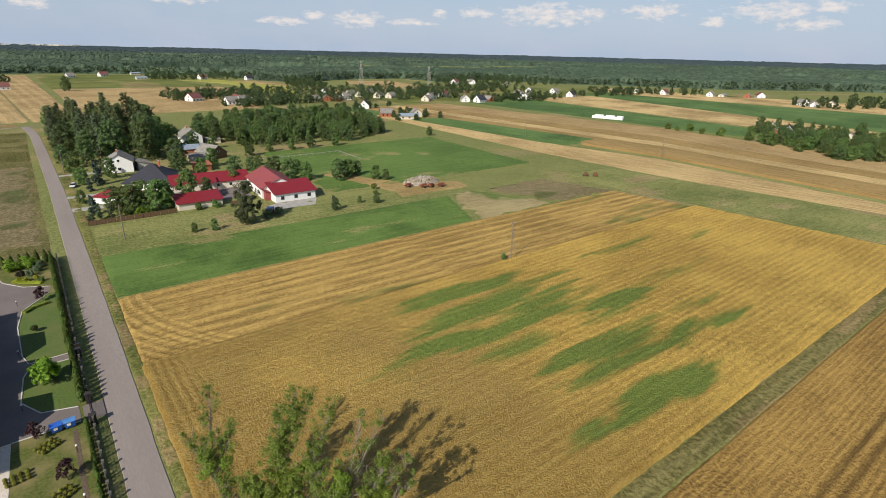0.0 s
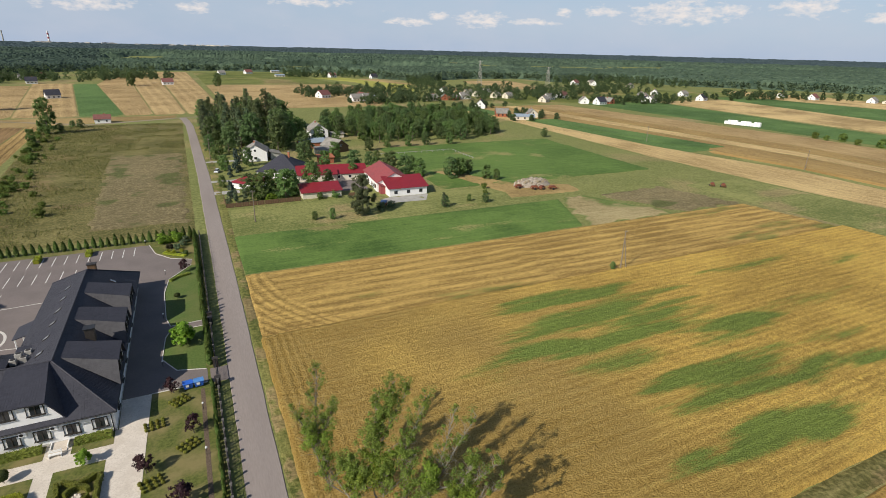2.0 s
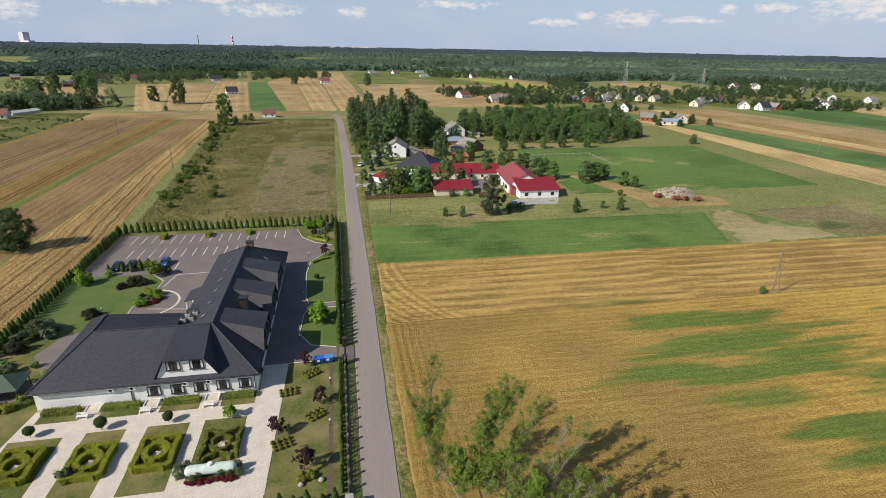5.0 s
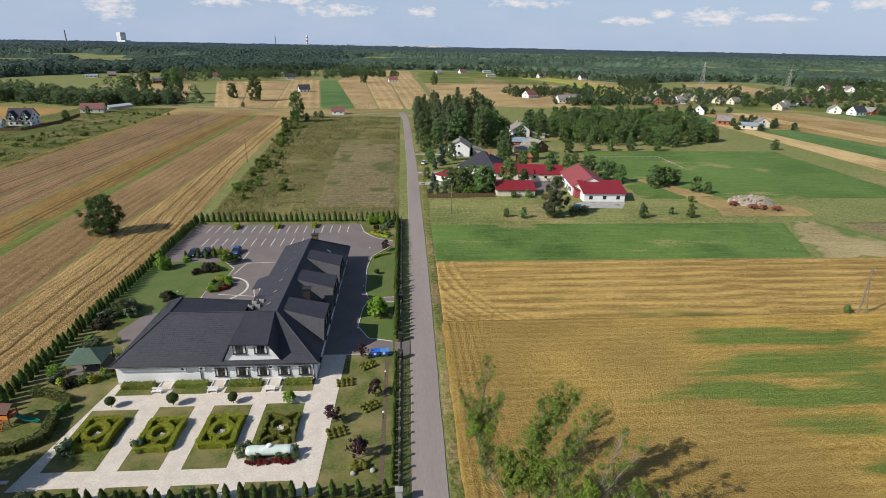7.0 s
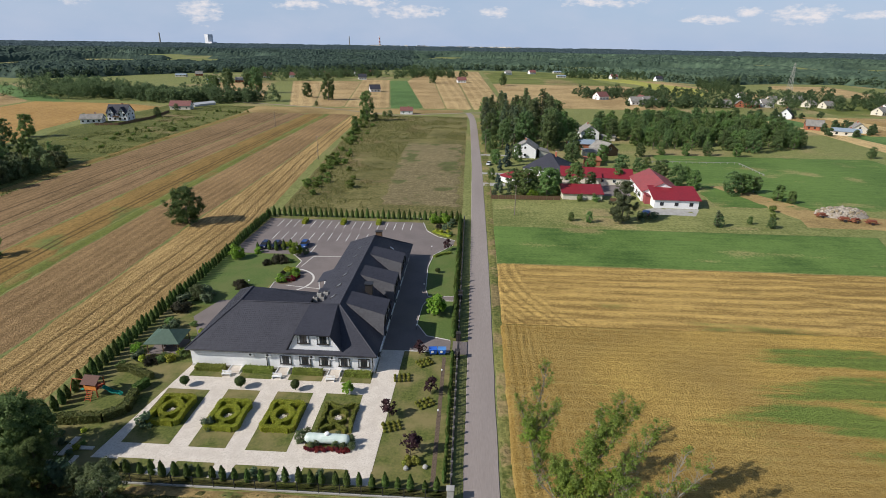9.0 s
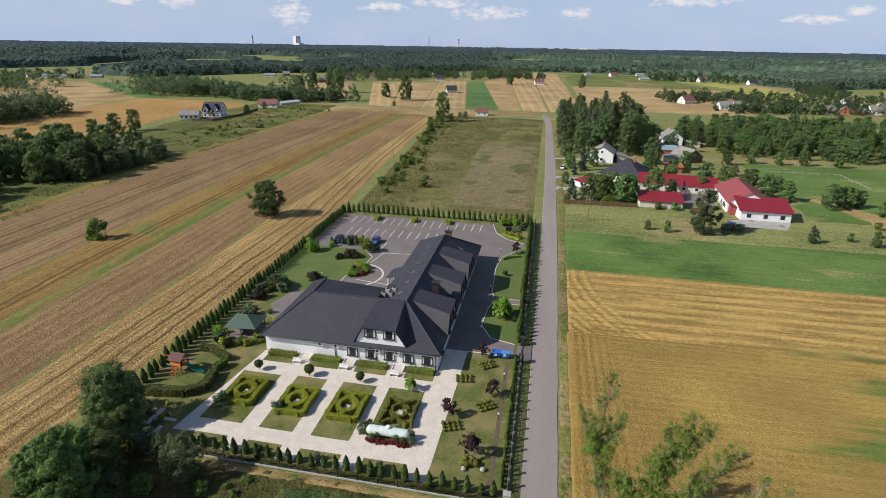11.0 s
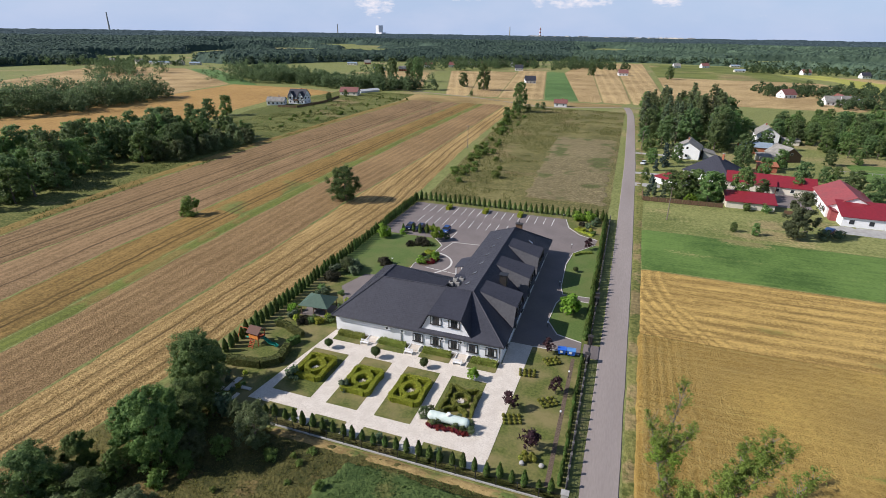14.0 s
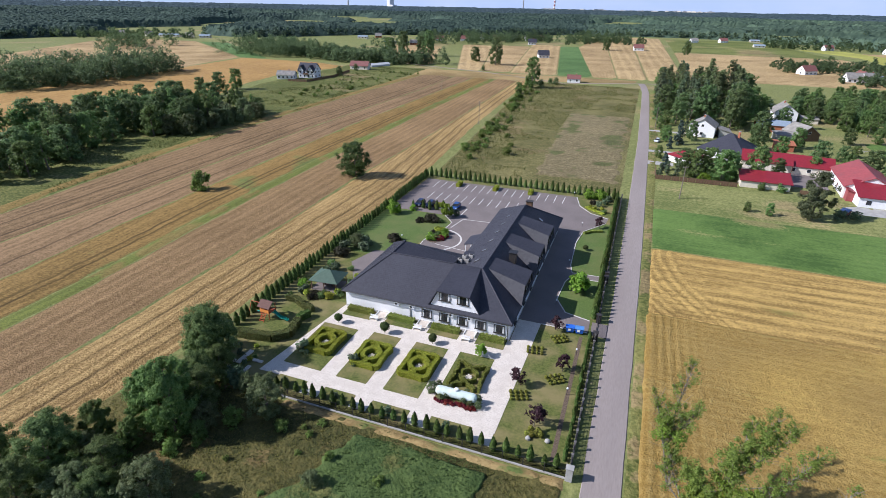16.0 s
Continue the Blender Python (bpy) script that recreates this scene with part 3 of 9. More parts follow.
sheet("meadow_far", [(176, 84), (268, 90)], [(150, 190), (268, 196)], 176.5, 268.0, (2.0, 2.0), MOWN, 0.10, "green pasture behind the farm", rough=0.06, seed=14, weed=(16, 0.56, 0.6), tone=(0.35, 1.0), ragged=1.6)
sheet("fallow_east", [(28, 190), (150, 180)], [(28, 229), (150, 214)], 28.0, 149.0, (2.2, 2.2), FALLOW, 0.08, "unmown grassy strip beside the wheat", rough=0.06, seed=15, weed=(14, 0.52, 0.6))
EAST = [[(-120, 236), (45, 231), (124, 218), (195, 215), (300, 219), (360, 222), (445, 206)],
        [(-120, 252), (50, 250), (148, 258), (222, 243), (350, 235), (445, 214)],
        [(-120, 262), (52, 262), (155, 268), (230, 262), (445, 240)],
        [(-120, 290), (60, 288), (171, 296), (445, 272)],
        [(-120, 302), (66, 303), (180, 310), (445, 288)],
        [(-120, 322), (69, 321), (193, 331), (445, 306)],
        [(-120, 366), (80, 365), (219, 374), (445, 340)]]
for k, (m, h, label) in enumerate([(STRAW, 0.08, "pale straw-coloured stubble strip"), (GREENCROP, 0.25, "narrow green crop strip"), (BROWN_RYE, 0.4, "brown ripe rye strip"),
                                   (STRAW, 0.1, "pale stubble strip"), (BROWN_RYE, 0.3, "brown harvested strip"), (PINKISH, 0.3, "brownish grain strip")]):
    top = 445.0 if k != 0 else 440.0
    if k == 1:
        sheet("strip_field_margin", EAST[k], [(y, (x + along(EAST[k], y)) / 2) for y, x in EAST[k + 1]], -120.0, 202.0, (2.5, 5.0), FALLOW, 0.2, "olive grassy margin between two strips", rough=0.06, seed=19, swath_way="x")
        sheet("strip_field_orange", [(y, (x + along(EAST[k], y)) / 2) for y, x in EAST[k + 1]], EAST[k + 1], -120.0, 202.0, (2.5, 5.0), ORANGE, 0.4, "ripe orange margin strip", rough=0.06, seed=18, swath_way="x")
    sheet("strip_field_%d" % (k + 1), EAST[k], EAST[k + 1], -120.0 if k != 1 else 203.0, top, (3.5, 5.0), m, h, label, rough=0.06, seed=20 + k, ragged=0.8, tone=(0.3, 0.8), swath_way="x")
sheet("green_strip_field", [(204, 254), (347, 238)], [(204, 284), (347, 262)], 205.0, 347.0, (3, 4), GREENCROP, 0.7, "dark green crop strip", seed=28, rough=0.06)
sheet("green_field_1", [(160, 384), (449, 372)], [(160, 436), (449, 470)], 165.0, 449.0, (6, 6), GREENCROP, 0.4, "dark green crop field", seed=29)
sheet("straw_field_1", [(120, 440), (449, 474)], [(120, 508), (449, 588)], 120.0, 449.0, (6, 6), STRAW, 0.3, "pale stubble field", seed=30)
sheet("green_field_2", [(116, 512), (478, 592)], [(116, 690), (478, 650)], 116.0, 478.0, (8, 8), GREENCROP, 0.5, "wide dark green crop field", seed=31)
sheet("straw_field_2", [(0, 700), (560, 650)], [(0, 860), (560, 760)], 60.0, 560.0, (9, 9), STRAW, 0.3, "pale harvested field", seed=32, weed=(60, 0.55, 1))
sheet("north_green", [(450, 300), (600, 300)], [(450, 640), (600, 640)], 455.0, 600.0, (9, 9), MEADOW, 0.2, "green meadows behind the village", seed=33, weed=(50, 0.5, 1))
# ---- west of the road ----
WEST = [[(20, -63), (58, -61.5), (150, -61.5), (160, -63), (235, -70), (360, -77), (400, -80)],
        [(20, -76.2), (60, -77), (100, -78.2), (140, -80.5), (220, -81.5), (400, -88)],
        [(20, -92), (60, -93.2), (90, -96), (120, -98.2), (160, -100.2), (257, -103), (400, -105)]]
WEST.append([(y, x - 3.6) for y, x in WEST[2]])
WEST += [[(20, -110), (60, -111.6), (84, -114.2), (114, -116), (147, -118), (207, -121), (332, -122), (400, -122)],
         [(20, -128), (67, -129.3), (97, -130.3), (136, -131.8), (197, -134.5), (317, -134.5), (400, -137)],
         [(20, -138), (79, -147.5), (102, -151.6), (135, -156), (186, -159.9), (236, -162), (400, -164)]]
WEST.append([(y, x - 6.0) for y, x in WEST[-1]])
for k, (h, cell, label) in enumerate([(0.35, (0.5, 1.3), "straw-coloured grain strip with mown swaths"), (0.5, (0.7, 1.2), "pinkish brown ripe rye strip"), (0.12, (0.8, 2.0), "narrow weedy green balk"), (0.45, (1.0, 1.6), "olive-gold oat strip"),
                                      (0.45, (1.1, 1.6), "pinkish brown grain strip"), (0.42, (1.2, 1.8), "brown grain strip with wheel ruts"), (0.4, (1.2, 2.0), "olive weedy margin of the grain strips")]):
    sheet("west_strip_%d" % (k + 1), WEST[k], WEST[k + 1], 22.0, 398.0, cell, STRIP_COVER[k], h, label, rough=0.07, seed=40 + k, ragged=0.5, swath_way="x", tone=(0.3, 0.75), tone_size=30, weed=(6, 0.29, 1.5) if k == 2 else (11, 0.60, 3.0) if k in (3, 6) else None)
sheet("west_headland", [(398, -172), (470, -190)], [(398, -82), (425, -6), (470, -4)], 398.5, 440.0, (3, 3), DRYGRASS, 0.06, "dry grass headland at the cross track", seed=48)
sheet("grass_block", [(156, -59.5), (363, -77), (400, -79)], [(156, -1.6), (400, -2.6)], 157.0, 398.0, (1.3, 1.6), UNMOWN, 0.08, "rough unmown meadow with low shrubs", rough=0.1, seed=49, weed=(18, 0.56, 1), tone=(0.0, 0.65), tone_size=12)
sheet("ploughed_patch", [(166, -29), (285, -34)], [(166, -3.2), (285, -4.2)], 167.0, 284.0, (0.9, 1.2), MOWN_ROUGH, 0.22, "dry mown patch with grey-brown rows", rough=0.06, seed=50, swath=2.2, swath_way="y", tone=(0.0, 0.35), ragged=2.5, weed=(9, 0.5, 1.0), swath_mix=0.3)
sheet("orange_field", [(90, -300), (215, -345), (352, -354), (438, -366)], [(90, -215), (147, -228), (205, -215), (300, -250), (330, -255), (360, -262), (395, -247), (418, -244), (438, -290)], 90.0, 438.0, (4, 4), ORANGE, 0.5,
      "orange ripe grain field between the copses", seed=51, tone=(0.1, 0.6), swath_way="x")
sheet("pink_field", [(240, -420), (330, -560), (526, -672), (590, -690)], [(240, -350), (352, -358), (440, -372), (590, -566)], 242.0, 590.0, (7, 7), PINKISH, 0.3, "pinkish harvested field before the forest", seed=52)
sheet("west_green", [(442, -372), (592, -564)], [(442, -338), (592, -516)], 442.0, 592.0, (7, 7), GREENCROP, 0.3, "bright green field strip", seed=53, tone=(0.5, 1))
sheet("scrub_meadow", [(84, -215), (205, -212), (300, -240), (470, -250)], [(84, -150), (169, -160), (296, -165), (470, -176)], 60.0, 440.0, (2.4, 2.4), ROUGH_GRASS, 0.1, "scrubby olive meadow with young bushes", seed=54, weed=(30, 0.62, 1), tone=(0.0, 0.45))
sheet("wild_meadow", [(0, -67), (37, -62.6), (46, -60.5)], [(0, -1.6), (46, -1.6)], 8.0, 46.6, (0.4, 0.4), WILD, 0.28, "overgrown wild meadow outside the fence", rough=0.16, seed=55, weed=(8, 0.60, 1.0), tone_size=6, tone=(0.0, 0.8))
sheet("dry_strip", [(44, -40), (46.8, -40)], [(44, -1.4), (46.8, -1.4)], 44.9, 46.8, (0.6, 0.4), DRYGRASS, 0.34, "dry trodden strip along the fence", rough=0.06, seed=56, ragged=0.5, weed=(4, 0.5, 0.6), tone=(0.3, 1.0))
sheet("nettle_patch", [(24, -33), (36, -30), (44.5, -26)], [(24, -4), (36, -8), (44.5, -11)], 26.0, 44.4, (0.35, 0.35), NETTLE, 0.5, "lush green weed patch outside the fence", rough=0.16, seed=57, weed=(7, 0.5, 1.0), ragged=3.2, tone_size=5, tone=(0.1, 1.0))
NORTH = [[(440, -150), (760, -250)], [(440, -129), (760, -204)], [(440, -105), (1000, -190)], [(440, -66), (780, -116)], [(440, -38), (780, -92)], [(440, -20), (1100, -86)], [(440, 2), (1130, -42)], [(440, 30), (1150, 10)]]
for k, (m, label, top) in enumerate([(STRAW_FAR, "pale stubble strip", 745), (PINKISH, "brownish harvested strip", 760), (STRAW_FAR, "tan grain strip", 800), (GREENCROP, "bright green crop strip", 790), (PINKISH, "brownish straw strip", 1050), (STRAW_FAR, "tan grain strip", 1080), (STRAW_FAR, "pale straw field", 1100)]):
    sheet("north_strip_%d" % (k + 1), NORTH[k], NORTH[k + 1], 446.0, float(top), (5, 9), m, 0.25, label, seed=60 + k, tone=(0.2, 0.9), swath_way="x")
sheet("north_field_east", [(440, 32), (900, 25)], [(440, 150), (620, 225), (900, 190)], 470.0, 760.0, (7, 9), STRAW_FAR, 0.3, "tan harvested field behind the wood", seed=67, tone=(0.1, 0.8))
sheet("north_meadow", [(760, 28), (1100, 20)], [(760, 205), (1100, 170)], 765.0, 1090.0, (9, 9), MEADOW, 0.2, "olive meadow at the forest edge", seed=68, weed=(60, 0.5, 1))
sheet("far_wheat_1", [(620, 425), (690, 420), (760, 402), (830, 430)], [(620, 452), (690, 486), (795, 510), (830, 515)], 636.0, 826.0, (6, 8), STRAW_FAR, 0.3, "pale harvested field at the forest edge", seed=91, tone=(0.2, 0.9))
sheet("far_wheat_2", [(680, 258), (720, 304), (840, 262), (885, 252)], [(680, 288), (720, 312), (840, 298), (885, 288)], 690.0, 880.0, (6, 8), STRAW_FAR, 0.34, "tan harvested field beside the yellow crop", seed=92, tone=(0.2, 0.9))
sheet("far_wheat_3", [(604, 284), (680, 312)], [(604, 322), (680, 358)], 606.0, 680.0, (5, 6), STRAW_FAR, 0.34, "pale straw field behind the village", seed=93, tone=(0.3, 1.0))
sheet("far_wheat_4", [(476, -232), (700, -330)], [(476, -186), (700, -258)], 478.0, 690.0, (6, 8), PINKISH, 0.3, "brownish harvested field beside the track", seed=94, tone=(0.2, 0.9), ragged=2.0)
sheet("yellow_field", [(600, 225), (800, 235), (920, 190)], [(600, 245), (717, 300), (920, 250)], 610.0, 920.0, (7, 9), RAPE, 0.3, "yellow flowering field", seed=69)


# ---- roads ----
def ribbon(name, centre, width, z, material, label, category, step=4.0, edge=0.12):
    """A road along a line of points, with a slightly crumbled edge and a thickness."""
    pts = [Vector((*p, 0)) for p in centre]
    fine = []
    for a, b in zip(pts, pts[1:]):
        k = max(1, int((b - a).length / step))
        fine += [a.lerp(b, i / k) for i in range(k)]
    fine.append(pts[-1])
    rows = []
    for i, p in enumerate(fine):
        d = (fine[min(i + 1, len(fine) - 1)] - fine[max(i - 1, 0)]).normalized()
        s = Vector((d.y, -d.x, 0))
        j = [(noise.noise((p.x * 0.6, p.y * 0.6, q)) * edge) for q in (0.3, 7.1)]
        w = width / 2
        rows.append([p - s * (w + 0.1 + j[0]) + Vector((0, 0, -0.04)), p - s * (w + j[0]) + Vector((0, 0, z)), p + Vector((0, 0, z + 0.03)), p + s * (w + j[1]) + Vector((0, 0, z)), p + s * (w + 0.1 + j[1]) + Vector((0, 0, -0.04))])
    verts = [tuple(v) for r in rows for v in r]
    me = mesh_from(name, verts, grid_faces(len(rows), 5), material)
    return tagged(new(name, me), label, category, kind="structure")


ribbon("road", [(2.7, -80), (2.7, 40), (3.3, 120), (3.3, 230), (2.2, 330), (1.4, 378), (-0.4, 408), (-2.5, 424)], 4.3, 0.06, TARMAC, "narrow grey asphalt lane, worn and unmarked", "road")
ribbon("cross_track", [(60, 440), (-2.5, 424), (-56, 400), (-127, 440), (-190, 462), (-300, 520)], 4.0, 0.07, SOIL, "pale sandy cross track", "track")
sheet("verge_east", [(30, 5.1), (120, 5.6), (240, 5.6), (378, 3.9)], [(30, 6.9), (120, 7.6), (240, 9), (378, 7)], 20.0, 376.0, (0.5, 1.0), ROUGH_GRASS, 0.05, "narrow grassy verge with sandy edge", rough=0.03, seed=70, weed=(5, 0.45, 1.0), ragged=0.25, category="verge")


# ---- building helpers ----
def thing(name, at, label, category, group="", kind=""):
    ob = new(name)
    ob.empty_display_size = 0.3
    ob.matrix_basis = at if isinstance(at, Matrix) else Matrix.Translation(at)
    return tagged(ob, label, category, group, kind)


def part(name, data, material=None, parent=None, label="", at=None):
    """One mesh under a thing or a part. data: a bmesh, or a mesh to share."""
    if isinstance(data, bmesh.types.BMesh):
        me = bpy.data.meshes.new(name)
        data.to_mesh(me)
        data.free()
        if material:
            me.materials.append(material)
    else:
        me = data
    ob = new(name, me)
    ob.parent = parent
    if at is not None:
        ob.matrix_basis = at
    if label:
        ob["label"] = label
    return ob


def box(bm, x0, x1, y0, y1, z0, z1, bevel=0.0, m=None):
    vs = [bm.verts.new((x, y, z)) for z in (z0, z1) for y in (y0, y1) for x in (x0, x1)]
    fs = [bm.faces.new([vs[i] for i in f]) for f in ((0, 2, 3, 1), (4, 5, 7, 6), (0, 1, 5, 4), (2, 6, 7, 3), (0, 4, 6, 2), (1, 3, 7, 5))]
    if bevel:
        es = list({e for f in fs for e in f.edges})
        out = bmesh.ops.bevel(bm, geom=es, offset=bevel, segments=1, affect="EDGES")
        vs = list({v for f in out["faces"] for v in f.verts} | {v for v in vs if v.is_valid})
    if m is not None:
        bmesh.ops.transform(bm, matrix=m, verts=[v for v in vs if v.is_valid])
    return bm


def boxes(*rows, bevel=0.0):
    bm = bmesh.new()
    for r in rows:
        box(bm, *r, bevel=bevel)
    return bm


def slab(bm, pts, thick):
    """A flat plate under the polygon pts, of that thickness."""
    pts = [Vector(p) for p in pts]
    n = (pts[1] - pts[0]).cross(pts[2] - pts[0]).normalized()
    if n.z < 0:
        pts.reverse()
        n = -n
    a = [bm.verts.new(p) for p in pts]
    b = [bm.verts.new(p - n * thick) for p in pts]
    bm.faces.new(a)
    bm.faces.new(b[::-1])
    for i in range(len(pts)):
        j = (i + 1) % len(pts)
        bm.faces.new((a[i], b[i], b[j], a[j]))
    return bm


def slabs(polys, thick=0.12):
    bm = bmesh.new()
    for p in polys:
        slab(bm, p, thick)
    return bm


def prism(bm, outline, z0, z1):
    a = [bm.verts.new((x, y, z0)) for x, y in outline]
    b = [bm.verts.new((x, y, z1)) for x, y in outline]
    bm.faces.new(a[::-1])
    bm.faces.new(b)
    for i in range(len(a)):
        j = (i + 1) % len(a)
        bm.faces.new((a[i], a[j], b[j], b[i]))
    bmesh.ops.recalc_face_normals(bm, faces=bm.faces)
    return bm


def tube(bm, pts, radii, sides=7):
    rings = []
    for i, p in enumerate(pts):
        p = Vector(p)
        d = (Vector(pts[min(i + 1, len(pts) - 1)]) - Vector(pts[max(i - 1, 0)])).normalized()
        u = d.orthogonal().normalized()
        v = d.cross(u)
        rings.append([bm.verts.new(p + (u * math.cos(2 * math.pi * k / sides) + v * math.sin(2 * math.pi * k / sides)) * radii[i]) for k in range(sides)])
    for a, b in zip(rings, rings[1:]):
        for k in range(sides):
            bm.faces.new((a[k], a[(k + 1) % sides], b[(k + 1) % sides], b[k]))
    bm.faces.new(rings[0][::-1])
    bm.faces.new(rings[-1])
    return bm


def window_unit(parent, centre, width, height, facing, sashes=2, frame=FRAME_DARK, curtain=True, bar=0.09):
    """A window on a wall: frame, sill, panes; facing is the outward turn about z in degrees, 0 = -y."""
    m = Matrix.Translation(centre) @ pose(0, 0, 0, 0, 0, facing)
    w, h = width / 2, height / 2
    rows = [(-w, w, -0.10, 0.02, h - bar, h), (-w, w, -0.10, 0.02, -h, -h + bar), (-w, -w + bar, -0.10, 0.02, -h + bar, h - bar), (w - bar, w, -0.10, 0.02, -h + bar, h - bar)]
    for k in range(1, sashes):
        x = -w + 2 * w * k / sashes
        rows.append((x - bar * 0.6, x + bar * 0.6, -0.09, 0.02, -h + bar, h - bar))
    win = part("window", boxes(*rows), frame, parent, at=m)
    part("sill", boxes((-w - 0.08, w + 0.08, -0.20, 0.02, -h - 0.06, -h - 0.003)), frame, win)
    for k in range(sashes):
        x0, x1 = -w + 2 * w * k / sashes + bar * 0.6, -w + 2 * w * (k + 1) / sashes - bar * 0.6
        part("pane", boxes((x0, x1, -0.035, -0.015, -h + bar, h - bar)), GLASS, win)
        if curtain:
            side = 0.4 * (x1 - x0)
            cx = x0 if k % 2 == 0 else x1 - side
            part("curtain", boxes((cx, cx + side, -0.045, -0.037, -h + bar, h - bar)), BLIND, win)
    return win


# ---- plants ----
def leaf_cloud(name, centres, sizes, leaf, material, rng, per=40, squash=0.8, out_from=None, fill=0.25, aspect=1.6):
    """Many single leaves or sprays in clumps: each a kite of two triangles, mostly facing outward."""
    centres, sizes = np.asarray(centres, float), np.asarray(sizes, float)
    n = len(centres) * per
    which = np.repeat(np.arange(len(centres)), per)
    d = rng.normal(size=(n, 3))
    d /= np.linalg.norm(d, axis=1)[:, None]
    r = (fill + (1 - fill) * rng.random(n)) ** 0.5
    p = centres[which] + d * (sizes[which] * r)[:, None] * [1, 1, squash]
    core = centres.mean(0) if out_from is None else np.asarray(out_from, float)
    o = p - core
    o /= np.linalg.norm(o, axis=1)[:, None] + 1e-6
    nrm = d * 0.7 + o * 0.7 + rng.normal(size=(n, 3)) * 0.45 + [0, 0, 0.25]
    nrm /= np.linalg.norm(nrm, axis=1)[:, None]
    u = np.cross(nrm, rng.normal(size=(n, 3)))
    u /= np.linalg.norm(u, axis=1)[:, None] + 1e-6
    v = np.cross(nrm, u)
    s = leaf * (0.6 + 0.8 * rng.random(n))[:, None]
    a, b, c, e = p - u * s * aspect * 0.5, p + v * s * 0.5, p + u * s * aspect * 0.5, p - v * s * 0.5
    verts = np.stack([a, b, c, e], 1).reshape(-1, 3)
    return mesh_from(name, verts, np.arange(4 * n).reshape(-1, 4), material)


def limb_set(rng, height, trunk_r, spread, count, lean=0.0, start=0.3):
    """A tapered trunk with limbs; returns the bmesh and the limbs' ends."""
    bm = bmesh.new()
    pts, rad = [], []
    for k in range(7):
        f = k / 6
        pts.append((math.sin(f * 2.3 + lean * 5) * 0.02 * height + lean * f * height, math.cos(f * 3.1) * 0.015 * height, f * height * 0.9))
        rad.append(trunk_r * (1.25 - 1.15 * f if k else 1.6))
    tube(bm, pts, rad, 8)
    ends = []
    for k in range(count):
        f = start + (0.88 - start) * k / max(1, count - 1)
        a = k * 2.4 + rng.random() * 0.8
        i = min(5, int(f / 0.9 * 6 * 0.98))
        base = Vector(pts[i]).lerp(Vector(pts[i + 1]), min(1, max(0, f / 0.9 * 6 - i)))
        reach = spread * (0.65 + 0.5 * rng.random()) * (1.1 - 0.55 * f)
        tip = base + Vector((math.cos(a) * reach, math.sin(a) * reach, reach * (0.45 + 0.4 * rng.random())))
        mid = base.lerp(tip, 0.5) + Vector((0, 0, reach * 0.08))
        r = trunk_r * 0.42 * (1.1 - 0.7 * f)
        tube(bm, [base, mid, tip], [r, r * 0.6, r * 0.2], 5)
        ends += [tip, mid]
    return bm, ends


def tree_maker(name, label, category, height, spread, leaf, per, clumps, material, seed, low=0.28, shape="round", limbs=9, clump=0.22, trunk_r=None, bark=None, lean=0.0, group=""):
    """Builds one tree at the origin, to be copied: trunk and crown."""
    rng = np.random.default_rng(seed)
    ob = thing(name, (0, 0, 0), label, category, group)
    bm, ends = limb_set(rng, height, trunk_r or height * 0.018, spread, limbs, lean, max(0.12, low))
    part("trunk", bm, bark or BARK, ob)
    def reach(f, k):
        if shape == "round":
            w = math.sin(math.pi * min(1, 0.12 + 0.86 * f)) ** 0.6
        elif shape == "cone":
            w = (1 - f) ** 0.8 * 0.95 + 0.05
        elif shape == "column":
            w = math.sin(math.pi * (0.1 + 0.85 * f)) ** 0.45 * (1 - 0.35 * f)
        else:
            w = (1 - f * 0.75) * (0.75 + 0.4 * math.sin(k * 2.1))
        return spread * w

    lobes = []
    count = max(6, clumps // 8)
    for k in range(count):
        f, a = (k + rng.random()) / count, 2.4 * k + rng.random()
        lobes.append((f, a, reach(f, k) * (0.35 + 0.55 * rng.random() ** 0.7), 0.55 + 0.75 * rng.random()))
    cs, ss = [], []
    for k in range(clumps):
        f0, a0, r0, size = lobes[k % count]
        if k % 2:
            f0, a0, size = rng.random(), rng.random() * 6.28, 0.6
            r0 = reach(f0, k) * (0.35 + 0.6 * rng.random() ** 0.6)
        b = spread * 0.4 * size
        p = rng.normal(size=3)
        p = p / np.linalg.norm(p) * b * rng.random() ** 0.4
        z = min(height * 0.985, height * (low + (1 - low) * f0) + p[2] * (1.3 if shape != "cone" else 0.6))
        cs.append((math.cos(a0) * r0 + p[0] + lean * f0 * height, math.sin(a0) * r0 + p[1], max(height * low * 0.8 + 0.1, z)))
        ss.append(spread * clump * (0.6 + 0.6 * rng.random()) * (1.0 if shape != "cone" else 0.5 + 0.7 * (1 - f0)))
    core = (lean * height * 0.5, 0, height * (low + 1) / 2 * 0.9)
    part("crown", leaf_cloud("crown", cs, ss, leaf, material, rng, per, 0.8, core, 0.05), None, ob)
    return ob


USED = set()


def plant(proto, x, y, scale=1.0, turn=None, z=0.0, tall=1.0, label="", rng=random):
    """Sets a plant down: the first one made goes to its first place, copies of it to the rest."""
    a = turn if turn is not None else rng.random() * 360
    m = Matrix.Translation((x, y, z)) @ pose(0, 0, 0, 0, 0, a)
    if proto.name in USED:
        ob = copy_thing(proto, m)
    else:
        USED.add(proto.name)
        ob = proto
        ob.matrix_basis = m
    ob.scale = (scale, scale, scale * tall)
    if label:
        ob["label"] = label
    return ob


